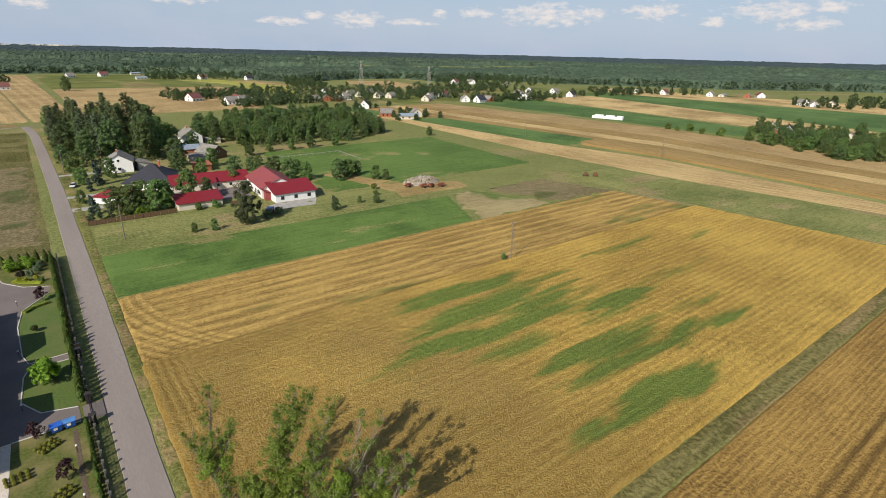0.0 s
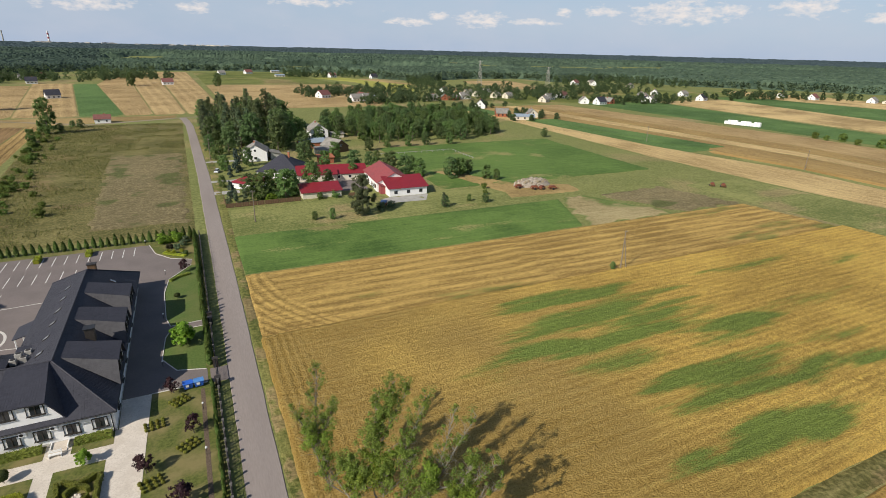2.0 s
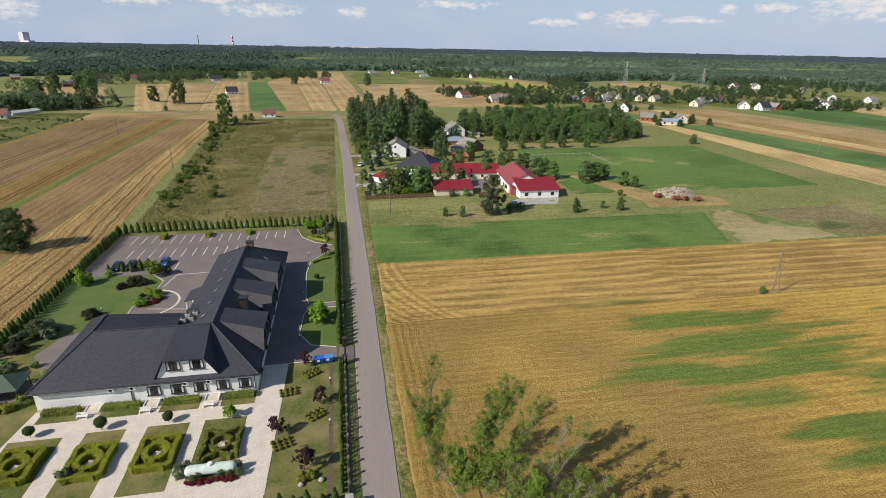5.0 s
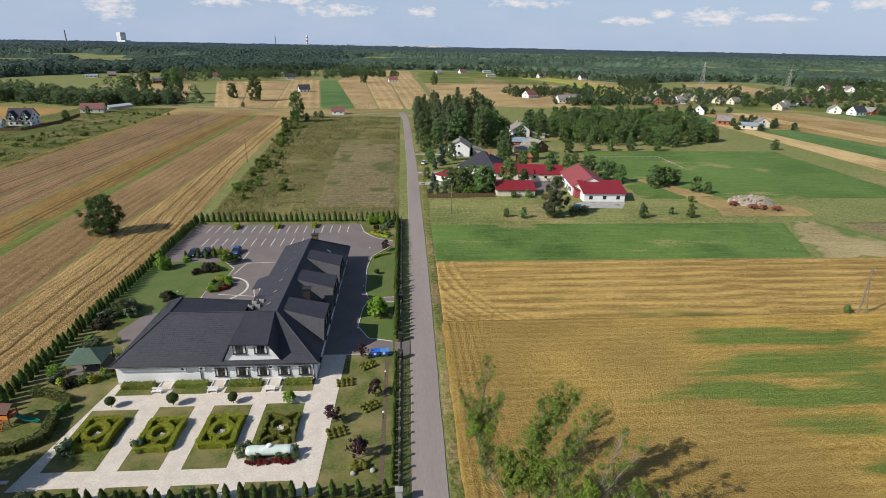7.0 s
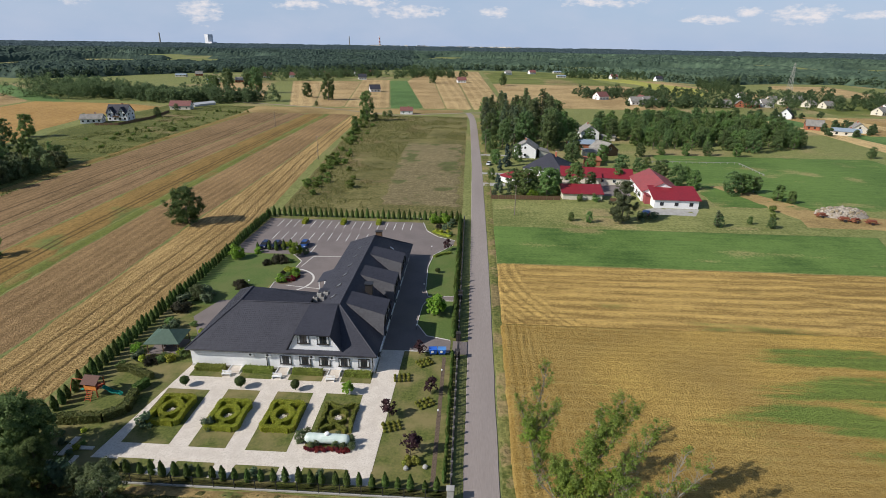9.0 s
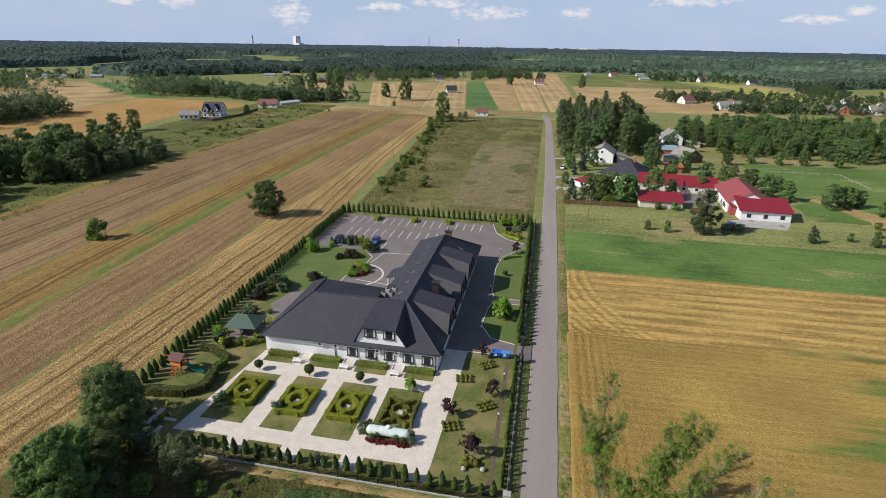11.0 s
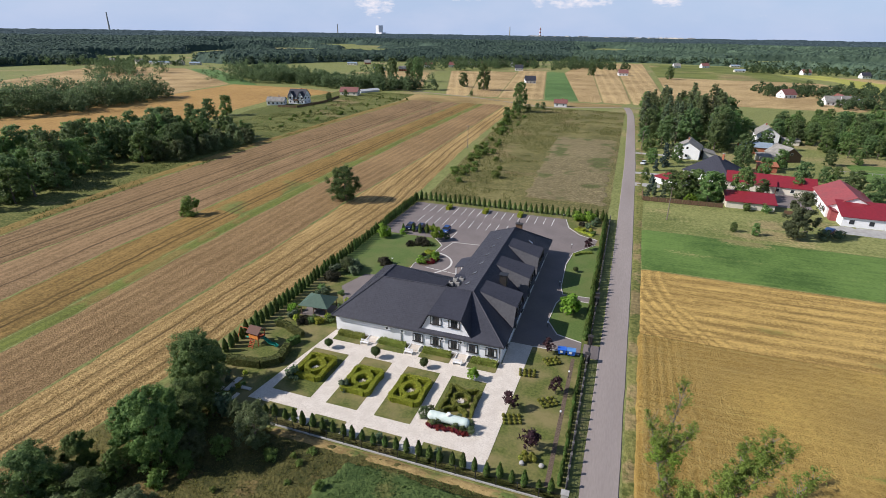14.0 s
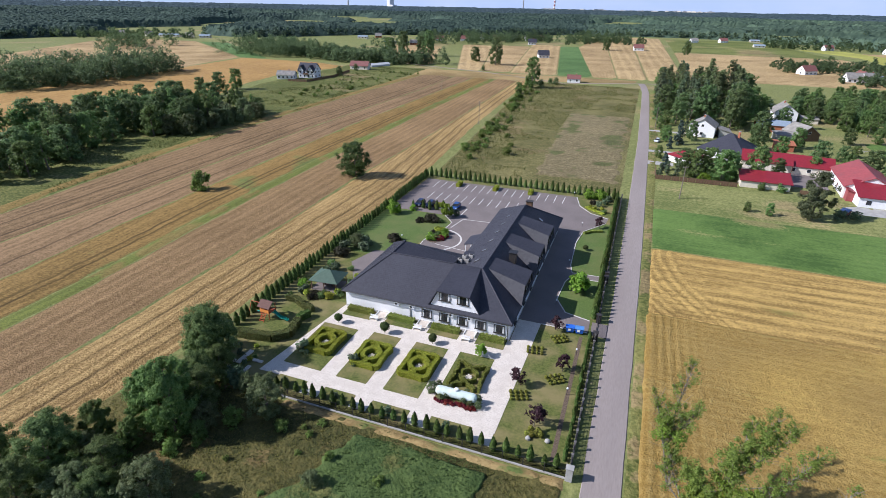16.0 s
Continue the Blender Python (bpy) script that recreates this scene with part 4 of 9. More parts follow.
R1 = random.Random(4)
OAK = tree_maker("oak_tree", "dense dark green broadleaf tree", "tree", 11, 4.0, 0.38, 34, 120, L_DEEP, 1, low=0.07, clump=0.25)
LIME = tree_maker("lime_tree", "mid-green broadleaf tree with rounded crown", "tree", 10, 3.5, 0.36, 34, 115, L_MID, 2, low=0.07, clump=0.25)
BIRCH = tree_maker("birch_tree", "slender airy green birch tree", "tree", 12, 2.4, 0.30, 26, 100, L_MID, 3, low=0.12, shape="column", clump=0.23)
POPLAR = tree_maker("poplar_tree", "tall narrow grey-green poplar", "tree", 15, 2.2, 0.30, 32, 140, L_GREY, 4, low=0.06, shape="column", clump=0.24)
PINE = tree_maker("conifer_tree", "tall dark green conifer", "tree", 14, 2.9, 0.34, 30, 110, L_PINE, 5, low=0.10, shape="cone", clump=0.27)
OAK_NEAR = tree_maker("oak_tree", "bushy dark green broadleaf tree with dense foliage", "tree", 11, 4.0, 0.17, 110, 230, L_NEAR, 101, low=0.04, clump=0.19)
LIME_NEAR = tree_maker("lime_tree", "bushy mid-green broadleaf tree with dense foliage", "tree", 10, 3.4, 0.17, 110, 215, L_NEAR_MID, 102, low=0.03, clump=0.19)
ROUND_NEAR = tree_maker("oak_tree", "round dark green broadleaf tree with dense foliage", "tree", 9.6, 3.7, 0.17, 110, 300, L_NEAR, 104, low=0.05, clump=0.21)
BUSH = tree_maker("shrub", "low rounded wild shrub", "shrub", 2.2, 1.3, 0.2, 40, 30, L_BUSH, 6, low=0.04, clump=0.42, limbs=5)
WILLOW = tree_maker("willow_tree", "bushy grey-green wild willow", "tree", 6, 2.5, 0.13, 80, 160, L_SILVER, 7, low=0.05, clump=0.2)

WILLOW_FAR = tree_maker("willow_tree", "bushy grey-green wild willow", "tree", 6, 2.5, 0.24, 34, 110, L_SILVER, 8, low=0.05, clump=0.24)


def thuja_mesh(seed, h=2.0, r=0.38, n=420, material=None):
    rng = np.random.default_rng(seed)
    f = rng.random(n) ** 0.85
    a = rng.random(n) * 2 * np.pi
    w = r * (np.sin(np.pi * (0.16 + 0.84 * f)) ** 0.75) * (1.05 - 0.35 * f)
    p = np.stack([np.cos(a) * w, np.sin(a) * w, 0.03 + f * h * 0.96], 1)
    nrm = np.stack([np.cos(a), np.sin(a), 0.35 + 0 * a], 1) + rng.normal(size=(n, 3)) * 0.35
    nrm /= np.linalg.norm(nrm, axis=1)[:, None]
    up = np.array([0, 0, 1.0]) + rng.normal(size=(n, 3)) * 0.3
    u = np.cross(nrm, up)
    u /= np.linalg.norm(u, axis=1)[:, None]
    v = np.cross(u, nrm)
    s = 0.17 * (0.7 + 0.6 * rng.random(n))[:, None]
    verts = np.stack([p - u * s * 0.6, p - v * s * 0.7, p + u * s * 0.6, p + v * s * 1.3], 1).reshape(-1, 3)
    return mesh_from("foliage", verts, np.arange(4 * n).reshape(-1, 4), material or L_THUJA)


def thuja_proto(seed, h, r, n, label, material=None):
    ob = thing("thuja", (0, 0, 0), label, "shrub", "clipped thuja row")
    bm = bmesh.new()
    tube(bm, [(0, 0, 0), (0, 0, h * 0.3), (0, 0, h * 0.9)], [r * 0.5, r * 0.7, 0.04], 6)
    part("stem", bm, L_THUJA, ob)
    part("foliage", thuja_mesh(seed, h, r, n, material), None, ob)
    return ob


def tufts(name, x0, x1, y0, y1, count, size, material, label, seed, z=0.0, clear=None, lean=0.5):
    """Grass or ear tufts: many short blades standing on a patch, as one mesh."""
    rng = np.random.default_rng(seed)
    x, y = x0 + (x1 - x0) * rng.random(count), y0 + (y1 - y0) * rng.random(count)
    keep = fbm(x, y, 2.5, seed, 3) > 0.30
    if clear is not None:
        keep &= clear(x, y)
    x, y = x[keep], y[keep]
    n = len(x)
    h = size * (0.6 + 0.8 * rng.random(n))
    a = rng.random(n) * 2 * np.pi
    w = h * (0.25 + 0.25 * rng.random(n))
    tip = np.stack([x + lean * h * (rng.random(n) - 0.3), y + lean * h * (rng.random(n) - 0.5), z + h], 1)
    base = np.stack([x, y, np.full(n, z)], 1)
    s = np.stack([np.cos(a) * w, np.sin(a) * w, np.zeros(n)], 1)
    verts = np.stack([base - s * 0.5, base + s * 0.5, tip + s * 0.6, tip - s * 0.6], 1).reshape(-1, 3)
    return tagged(new(name, mesh_from(name, verts, np.arange(4 * n).reshape(-1, 4), material)), label, "grass", kind="stuff")


# ---- the large white building ----
hall = thing("hall_building", (0, 0, 0), "white rendered L-shaped hall with graphite sheet roof and gabled dormers", "building")
EZ, RZ = 3.52, 8.5
wall_bm = bmesh.new()
prism(wall_bm, [(-44.4, 72.0), (-14.2, 72.0), (-14.2, 121.2), (-28.2, 121.2), (-28.2, 92.6), (-44.4, 92.6)], 0.0, EZ - 0.02)
part("wall", wall_bm, RENDER_WHITE, hall)
part("plinth", boxes((-44.46, -14.14, 71.94, 71.995, 0, 0.35), (-14.195, -14.14, 72.0, 121.2, 0, 0.35)), GREY_WALL, hall)
# roof planes: the west wing's two ridges enclose a lower roof that falls to the east
FL, FR, NR, NL = (-44.9, 71.3, EZ), (-13.7, 71.3, EZ), (-13.4, 122.0, EZ), (-29.0, 122.0, EZ)
BL, NB = (-44.9, 93.3, EZ), (-28.0, 93.3, EZ)
WE, WN = (-38.4, 79.2, RZ), (-38.4, 84.9, RZ)
APEX, NEND = (-21.2, 79.2, RZ), (-21.2, 114.0, RZ)
LOW_S, LOW_N, LOW_E = (-28.0, 84.0, 6.0), (-28.0, 86.6, 6.0), (-25.3, 84.6, 5.7)
INNER = (-29.0, 84.6, EZ)
roofs = [("front_slope", [FL, FR, APEX, WE]), ("west_slope", [FL, WE, WN, BL]), ("inner_roof", [WE, LOW_S, LOW_N, WN]), ("back_slope", [WE, APEX, LOW_E, LOW_S]), ("north_slope", [WN, BL, NB]), ("north_slope", [WN, NB, LOW_N]),
         ("east_slope", [FR, NR, NEND, APEX]), ("north_hip", [NR, NL, NEND]), ("court_slope", [APEX, NEND, NL, INNER])]


def ribbed(poly, thick=0.16, gap=0.32, rise=0.014, wide=0.14):
    """A roof plate with raised ribs running down its slope."""
    pts = [Vector(p) for p in poly]
    n = (pts[1] - pts[0]).cross(pts[2] - pts[0]).normalized()
    if n.z < 0:
        pts.reverse()
        n = -n
    bm = bmesh.new()
    bm.faces.new([bm.verts.new(p) for p in pts])
    side = n.cross(Vector((0, 0, 1))).normalized()
    lo, hi = min(p.dot(side) for p in pts), max(p.dot(side) for p in pts)
    x = lo + gap / 2
    while x < hi:
        for q in (x - wide / 2, x + wide / 2):
            bmesh.ops.bisect_plane(bm, geom=bm.verts[:] + bm.edges[:] + bm.faces[:], plane_co=side * q, plane_no=side, dist=1e-5)
        x += gap
    bm.normal_update()
    strips = [f for f in bm.faces if abs(((f.calc_center_median().dot(side) - lo - gap / 2) / gap + 0.5) % 1 - 0.5) * gap < wide * 0.45]
    out = bmesh.ops.extrude_discrete_faces(bm, faces=strips)
    for f in out["faces"]:
        bmesh.ops.translate(bm, vec=n * rise, verts=f.verts[:])
    slab(bm, [p - n * 0.004 for p in pts], thick)
    return bm


for n, p in roofs:
    part(n, ribbed(p), ROOF_DARK, hall)
# ridge caps
for a, b in ((WE, APEX), (WE, WN), (APEX, NEND), (FL, WE), (FR, APEX), (NR, NEND), (NL, NEND), (BL, WN)):
    bm = bmesh.new()
    tube(bm, [Vector(a) + Vector((0, 0, 0.04)), Vector(b) + Vector((0, 0, 0.04))], [0.11, 0.11], 6)
    part("ridge_cap", bm, ROOF_DARK, hall)
# gutters and downpipes
for a, b in ((FL, FR), (FR, NR)):
    bm = bmesh.new()
    tube(bm, [Vector(a) + Vector((0, -0.06, -0.12)), Vector(b) + Vector((0, -0.06, -0.12))], [0.09, 0.09], 6)
    part("gutter", bm, BLACK_METAL, hall)
for x in (-14.5, -31.8):
    bm = bmesh.new()
    tube(bm, [(x, 71.3, EZ - 0.15), (x, 71.9, EZ - 0.45), (x, 71.9, 0.1)], [0.07, 0.07, 0.07], 6)
    part("downpipe", bm, BLACK_METAL, hall)
# east dormers: a shallow top plane and clad cheeks
CLADDING = tiled("grey_shingle_cladding", [(0.062, 0.061, 0.068), (0.088, 0.087, 0.094)], row=0.25, rough=0.7, spec=0.2)
for off in (0.0, 12.2, 22.9):
    y0, y1 = 79.4 + off, 85.3 + off
    dm = part("east_dormer", ribbed([(-20.7, y0 + 1.2, 8.12), (-20.7, y1 + 0.1, 8.12), (-13.5, y1, 6.72), (-13.5, y0, 6.72)]), ROOF_DARK, hall)
    part("south_cheek", slabs([[(-20.7, y0 + 1.2, 8.1), (-13.6, y0 + 0.02, 6.7), (-13.55, y0 - 2.0, 3.75)]], 0.12), CLADDING, dm)
    part("north_cheek", slabs([[(-20.7, y1 + 0.1, 8.1), (-13.6, y1 - 0.02, 6.7), (-13.55, y1 + 2.0, 3.75)]], 0.12), CLADDING, dm)
    bm = bmesh.new()
    f = bm.faces.new([bm.verts.new(p) for p in ((-13.95, y0 - 1.8, 3.5), (-13.95, y1 + 1.8, 3.5), (-13.95, y1 - 0.1, 6.55), (-13.95, y0 + 0.1, 6.55))])
    bmesh.ops.solidify(bm, geom=[f], thickness=0.2)
    part("dormer_wall", bm, RENDER_WHITE, dm)
    for wy in (y0 + 1.6, y1 - 1.6):
        window_unit(hall, (-13.7, wy, 5.3), 1.6, 1.5, 90)
# front dormer, nearly flush with the wall below
D_TL, D_TR, D_EL, D_ER, D_BL, D_BR, D_TIP = (-26.2, 79.15, 8.53), (-21.5, 79.15, 8.53), (-26.8, 71.35, 7.0), (-21.0, 71.35, 6.95), (-28.4, 71.75, 3.9), (-19.3, 71.75, 3.9), (-18.9, 73.2, 4.85)
dorm = part("front_dormer", ribbed([D_TL, D_TR, D_ER, D_EL]), ROOF_DARK, hall)
part("east_cheek", ribbed([D_TR, (-21.02, 71.4, 6.92), D_BR], 0.12), ROOF_DARK, dorm)
part("east_valley", ribbed([D_TR, D_BR, D_TIP], 0.12), ROOF_DARK, dorm)
part("west_cheek", ribbed([D_TL, (-26.78, 71.4, 6.97), D_BL], 0.12), ROOF_DARK, dorm)
bm = bmesh.new()
face = [(-28.1, 3.8), (-19.6, 3.8), (-21.15, 6.8), (-26.65, 6.8)]
a, b = ([bm.verts.new((x, y, z)) for x, z in face] for y in (71.95, 72.2))
bm.faces.new(a)
bm.faces.new(b[::-1])
for k in range(4):
    bm.faces.new((a[k], b[k], b[(k + 1) % 4], a[(k + 1) % 4]))
part("dormer_wall", bm, RENDER_WHITE, dorm)
window_unit(hall, (-25.5, 71.92, 5.85), 1.95, 1.5, 0)
window_unit(hall, (-22.3, 71.92, 5.82), 1.95, 1.5, 0)
for x in (-28.7, -25.5, -22.3, -19.1, -15.9):
    window_unit(hall, (x, 71.96, 1.85), 1.85, 1.5, 0)
for y in (76, 83, 89, 96, 102, 109, 116):
    window_unit(hall, (-14.16, y, 1.7), 1.5, 1.35, 90)
# wall-hung condensers
for x in (-34.2, -31.4, -24.2, -20.9):
    ac = part("condenser", boxes((x - 0.45, x + 0.45, 71.58, 71.98, 2.45, 3.1), bevel=0.03), RENDER_WHITE, hall, "white wall-hung condenser")
    bm = bmesh.new()
    tube(bm, [(x - 0.12, 71.57, 2.78), (x - 0.12, 71.55, 2.78)], [0.22, 0.2], 12)
    part("fan_grille", bm, FRAME_DARK, ac)
# skylight panes: the reflected sky is painted in as a pale base colour
SKY_PANE = surface("sky_tinted_glass", [(0.22, 0.25, 0.29), (0.32, 0.35, 0.40)], scale=1.5, rough=0.15, spec=0.5)
# skylights on the west slope
for k in range(6):
    y, x = 85.6 + k * 4.95, -24.1
    c = Vector((x, y, RZ + (x + 21.2) * 0.638))
    m = Matrix.Translation(c) @ pose(0, 0, 0, 0, -32.5, 0)
    sl = part("skylight", boxes((-0.6, 0.6, -0.4, 0.4, 0.0, 0.10)), FRAME_DARK, hall, at=m)
    part("pane", boxes((-0.42, 0.42, -0.26, 0.26, 0.104, 0.115)), SKY_PANE, sl)
m = Matrix.Translation((-17.2, 112.6, 5.92)) @ pose(0, 0, 0, 0, 33, 0)
sl = part("skylight", boxes((-0.6, 0.6, -0.42, 0.42, 0.0, 0.14)), FRAME_DARK, hall, at=m)
part("pane", boxes((-0.5, 0.5, -0.33, 0.33, 0.144, 0.15)), SKY_PANE, sl)
# chimneys
ch = part("chimney", boxes((-21.3, -19.9, 115.2, 116.2, 5.0, 8.9), bevel=0.03), BROWN_WALL, hall, "brown clad chimney")
part("cap", boxes((-21.45, -19.75, 115.05, 116.35, 8.904, 9.05)), FRAME_DARK, ch)
bm = bmesh.new()
tube(bm, [(-20.6, 115.7, 9.0), (-20.6, 115.7, 10.6)], [0.05, 0.04], 6)
part("aerial", bm, BLACK_METAL, ch)
ch = part("chimney", boxes((-18.6, -17.3, 87.9, 89.1, 4.5, 8.2), bevel=0.03), FRAME_DARK, hall, "dark clad chimney")
part("cap", boxes((-18.75, -17.15, 87.75, 89.25, 8.204, 8.35)), BLACK_METAL, ch)
# porch on the west side
porch = part("porch_roof", slabs([[(-28.4, 105.6, 3.6), (-28.4, 99.6, 3.6), (-31.3, 100.0, 2.75), (-31.3, 105.0, 2.75)]], 0.14), ROOF_DARK, hall)
for y in (100.4, 104.6):
    bm = bmesh.new()
    tube(bm, [(-31.0, y, 0), (-31.0, y, 2.7)], [0.13, 0.13], 8)
    part("post", bm, RENDER_WHITE, porch)
# entrance steps on the garden side
for x in (-36.8, -29.0, -20.6):
    st = part("steps", boxes((x - 0.9, x + 0.9, 70.4, 71.93, 0, 0.34), (x - 0.9, x + 0.9, 70.0, 70.398, 0, 0.17), bevel=0.01), PALE_PAVE, hall)
    for s in (-0.95, 0.95):
        part("side_rail", boxes((x + s - 0.06, x + s + 0.06, 70.4, 71.9, 0.0, 0.5)), RENDER_WHITE, st)
# plant on the inner flat roof
part("flat_roof", boxes((-28.3, -24.6, 85.0, 92.0, 3.4, 5.2)), ROOF_DARK, hall)
for x, y in ((-27.6, 86.4), (-26.4, 86.8), (-27.3, 88.2), (-26.2, 88.8)):
    cu = part("cooling_unit", boxes((x - 0.45, x + 0.45, y - 0.4, y + 0.4, 5.202, 6.1), bevel=0.05), CONCRETE, hall, "pale grey rooftop cooling unit")
    bm = bmesh.new()
    tube(bm, [(x, y, 6.101), (x, y, 6.16)], [0.34, 0.32], 12)
    part("fan_grille", bm, FRAME_DARK, cu)


# ---- the plot round the hall ----
def flat(name, outline, z, material, label, category, depth=0.1):
    bm = bmesh.new()
    prism(bm, outline, z - depth, z)
    bmesh.ops.triangulate(bm, faces=[f for f in bm.faces if len(f.verts) > 4])
    me = bpy.data.meshes.new(name)
    bm.to_mesh(me)
    bm.free()
    me.materials.append(material)
    return tagged(new(name, me), label, category, kind="structure")


def line_boxes(bm, pts, width, z0, z1, step=0.8):
    """Short boxes end to end along a line."""
    for a, b in zip(pts, pts[1:]):
        a, b = Vector((*a, 0)), Vector((*b, 0))
        n = max(1, int((b - a).length / step))
        turn = math.degrees(math.atan2((b - a).y, (b - a).x))
        for k in range(n):
            c = a.lerp(b, (k + 0.5) / n)
            h = (b - a).length / n / 2 - 0.006
            box(bm, -h, h, -width / 2, width / 2, z0, z1, m=Matrix.Translation(c) @ pose(0, 0, 0, 0, 0, turn))
    return bm


def kerb(name, pts, label, width=0.16, top=0.12):
    me = bpy.data.meshes.new(name)
    bm = line_boxes(bmesh.new(), pts, width, -0.05, top)
    bm.to_mesh(me)
    bm.free()
    me.materials.append(KERBSTONE)
    return tagged(new(name, me), label, "kerb", kind="structure")


KERBSTONE = surface("pale_kerbstone", [(0.52, 0.50, 0.47), (0.64, 0.62, 0.58)], scale=4, rough=0.85)
MULCH = surface("bark_mulch", [(0.09, 0.065, 0.045), (0.17, 0.125, 0.09)], scale=6, rough=0.95, bump=0.6, bump_scale=20)
flat("lawn_1", [(-60.8, 46.9), (-1.3, 46.9), (-1.3, 153.8), (-61.2, 153.8)], 0.03, LAWN, "mown lawn of the fenced garden", "lawn")
flat("lawn_2", [(-59.6, 93.0), (-47.0, 93.0), (-43.6, 100.0), (-42.6, 104.5), (-40.5, 112.0), (-40.2, 117.0), (-43.5, 121.2), (-59.8, 121.2)], 0.045, LUSH, "lush green lawn beside the parking court", "lawn")
flat("lawn_3", [(-2.4, 83.2), (-6.7, 84.5), (-8.8, 88.7), (-8.4, 96.1), (-7.8, 98.3), (-2.4, 98.5)], 0.045, LUSH, "green lawn beside the drive", "lawn")
flat("lawn_4", [(-2.4, 101.1), (-7.6, 100.7), (-8.4, 104.0), (-8.9, 116.5), (-8.1, 124.0), (-3.6, 131.2), (-2.4, 131.2)], 0.045, LUSH, "second green lawn beside the drive", "lawn")
PARK = [(-59.4, 121.5), (-43.4, 121.5), (-40.0, 117.2), (-40.2, 112.0), (-42.4, 104.4), (-42.0, 97.2), (-29.0, 96.0), (-14.1, 96.0), (-14.1, 79.1), (-2.3, 79.1), (-2.3, 82.9), (-6.8, 84.2), (-9.0, 88.6), (-8.6, 96.2),
        (-8.0, 98.7), (-2.3, 98.8), (-2.3, 100.8), (-7.8, 100.4), (-8.7, 104.0), (-9.2, 116.5), (-8.4, 124.0), (-3.6, 131.5), (-3.2, 135.0), (-8.0, 137.5), (-11.6, 142.4), (-13.2, 149.6), (-59.4, 149.6)]
flat("car_park", PARK, 0.06, BLOCKS, "grey block-paved car park and drive", "car park")
flat("terrace", [(-46.8, 79.0), (-44.2, 79.0), (-43.4, 97.0), (-50.5, 95.0), (-52.4, 88.0)], 0.055, BLOCKS, "grey paved terrace beside the hall", "terrace")
flat("garden_path", [(-47.2, 50.9), (-10.9, 50.9), (-10.2, 79.0), (-14.1, 79.0), (-14.0, 71.9), (-44.6, 71.9)], 0.065, PALE_PAVE, "pale gravel garden paths", "path")
for x0, x1 in ((-38.8, -35.9), (-30.9, -28.3), (-22.6, -19.6), (-13.8, -11.0)):
    flat("path_spur", [(x0, 48.6), (x1, 48.6), (x1, 50.894), (x0, 50.894)], 0.065, PALE_PAVE, "pale gravel path spur towards the fence", "path")
kerb("kerb_1", [(-2.4, 83.0), (-6.8, 84.3), (-9.0, 88.6), (-8.6, 96.2), (-7.9, 98.5), (-2.4, 98.65)], "pale kerb round the drive lawn")
kerb("kerb_2", [(-2.4, 100.9), (-7.8, 100.5), (-8.6, 104.0), (-9.1, 116.5), (-8.3, 124.0), (-3.6, 131.4)], "pale kerb round the second drive lawn")
kerb("kerb_3", [(-3.3, 135.1), (-8.0, 137.6), (-11.5, 142.5), (-13.1, 149.6)], "curved pale kerb at the car park corner")
kerb("kerb_4", [(-10.2, 78.95), (-2.4, 79.0)], "straight pale kerb along the garden")
kerb("kerb_5", [(-43.4, 121.4), (-40.1, 117.2), (-40.3, 112.0), (-42.5, 104.4), (-42.1, 97.3)], "curved pale kerb beside the lush lawn")

# parking bays and the ring in the court
for k in range(12):
    x = -52.7 + 2.51 * k
    ob = part("bay_line", boxes((x - 0.07, x + 0.07, 132.0, 137.8, 0.055, 0.066)), WHITE_LINE)
    tagged(ob, "white painted parking bay line", "line", "near bay lines")
for k in range(17):
    x = -55.0 + 2.42 * k
    ob = part("bay_line", boxes((x - 0.07, x + 0.07, 142.4, 148.4, 0.055, 0.066)), WHITE_LINE)
    tagged(ob, "white painted parking bay line", "line", "far bay lines")


def ring_line(name, c, r, a0, a1, width, label):
    pts = [(c[0] + r * math.cos(radians(a0 + (a1 - a0) * k / 26)), c[1] + r * math.sin(radians(a0 + (a1 - a0) * k / 26))) for k in range(27)]
    return tagged(part(name, line_boxes(bmesh.new(), pts, width, 0.05, 0.067), KERBSTONE), label, "line", kind="structure")


RINGC, RINGR = (-40.6, 106.0), 6.4
BANDS = [("paving_band_1", [(-38.1, 120.3), (-29.2, 121.0)]), ("paving_band_2", [(-39.4, 103.4), (-31.6, 102.2)]), ("paving_band_3", [(-39.6, 122.5), (-39.5, 128.0)]), ("paving_band_4", [(-39.2, 113.9), (-38.1, 120.2)])]
ring_line("paving_ring", RINGC, RINGR, -48, 78, 0.45, "pale paved ring in the court")
for n, p in BANDS:
    tagged(part(n, line_boxes(bmesh.new(), p, 0.22, 0.05, 0.067), KERBSTONE), "pale paving band across the court", "line", kind="structure")


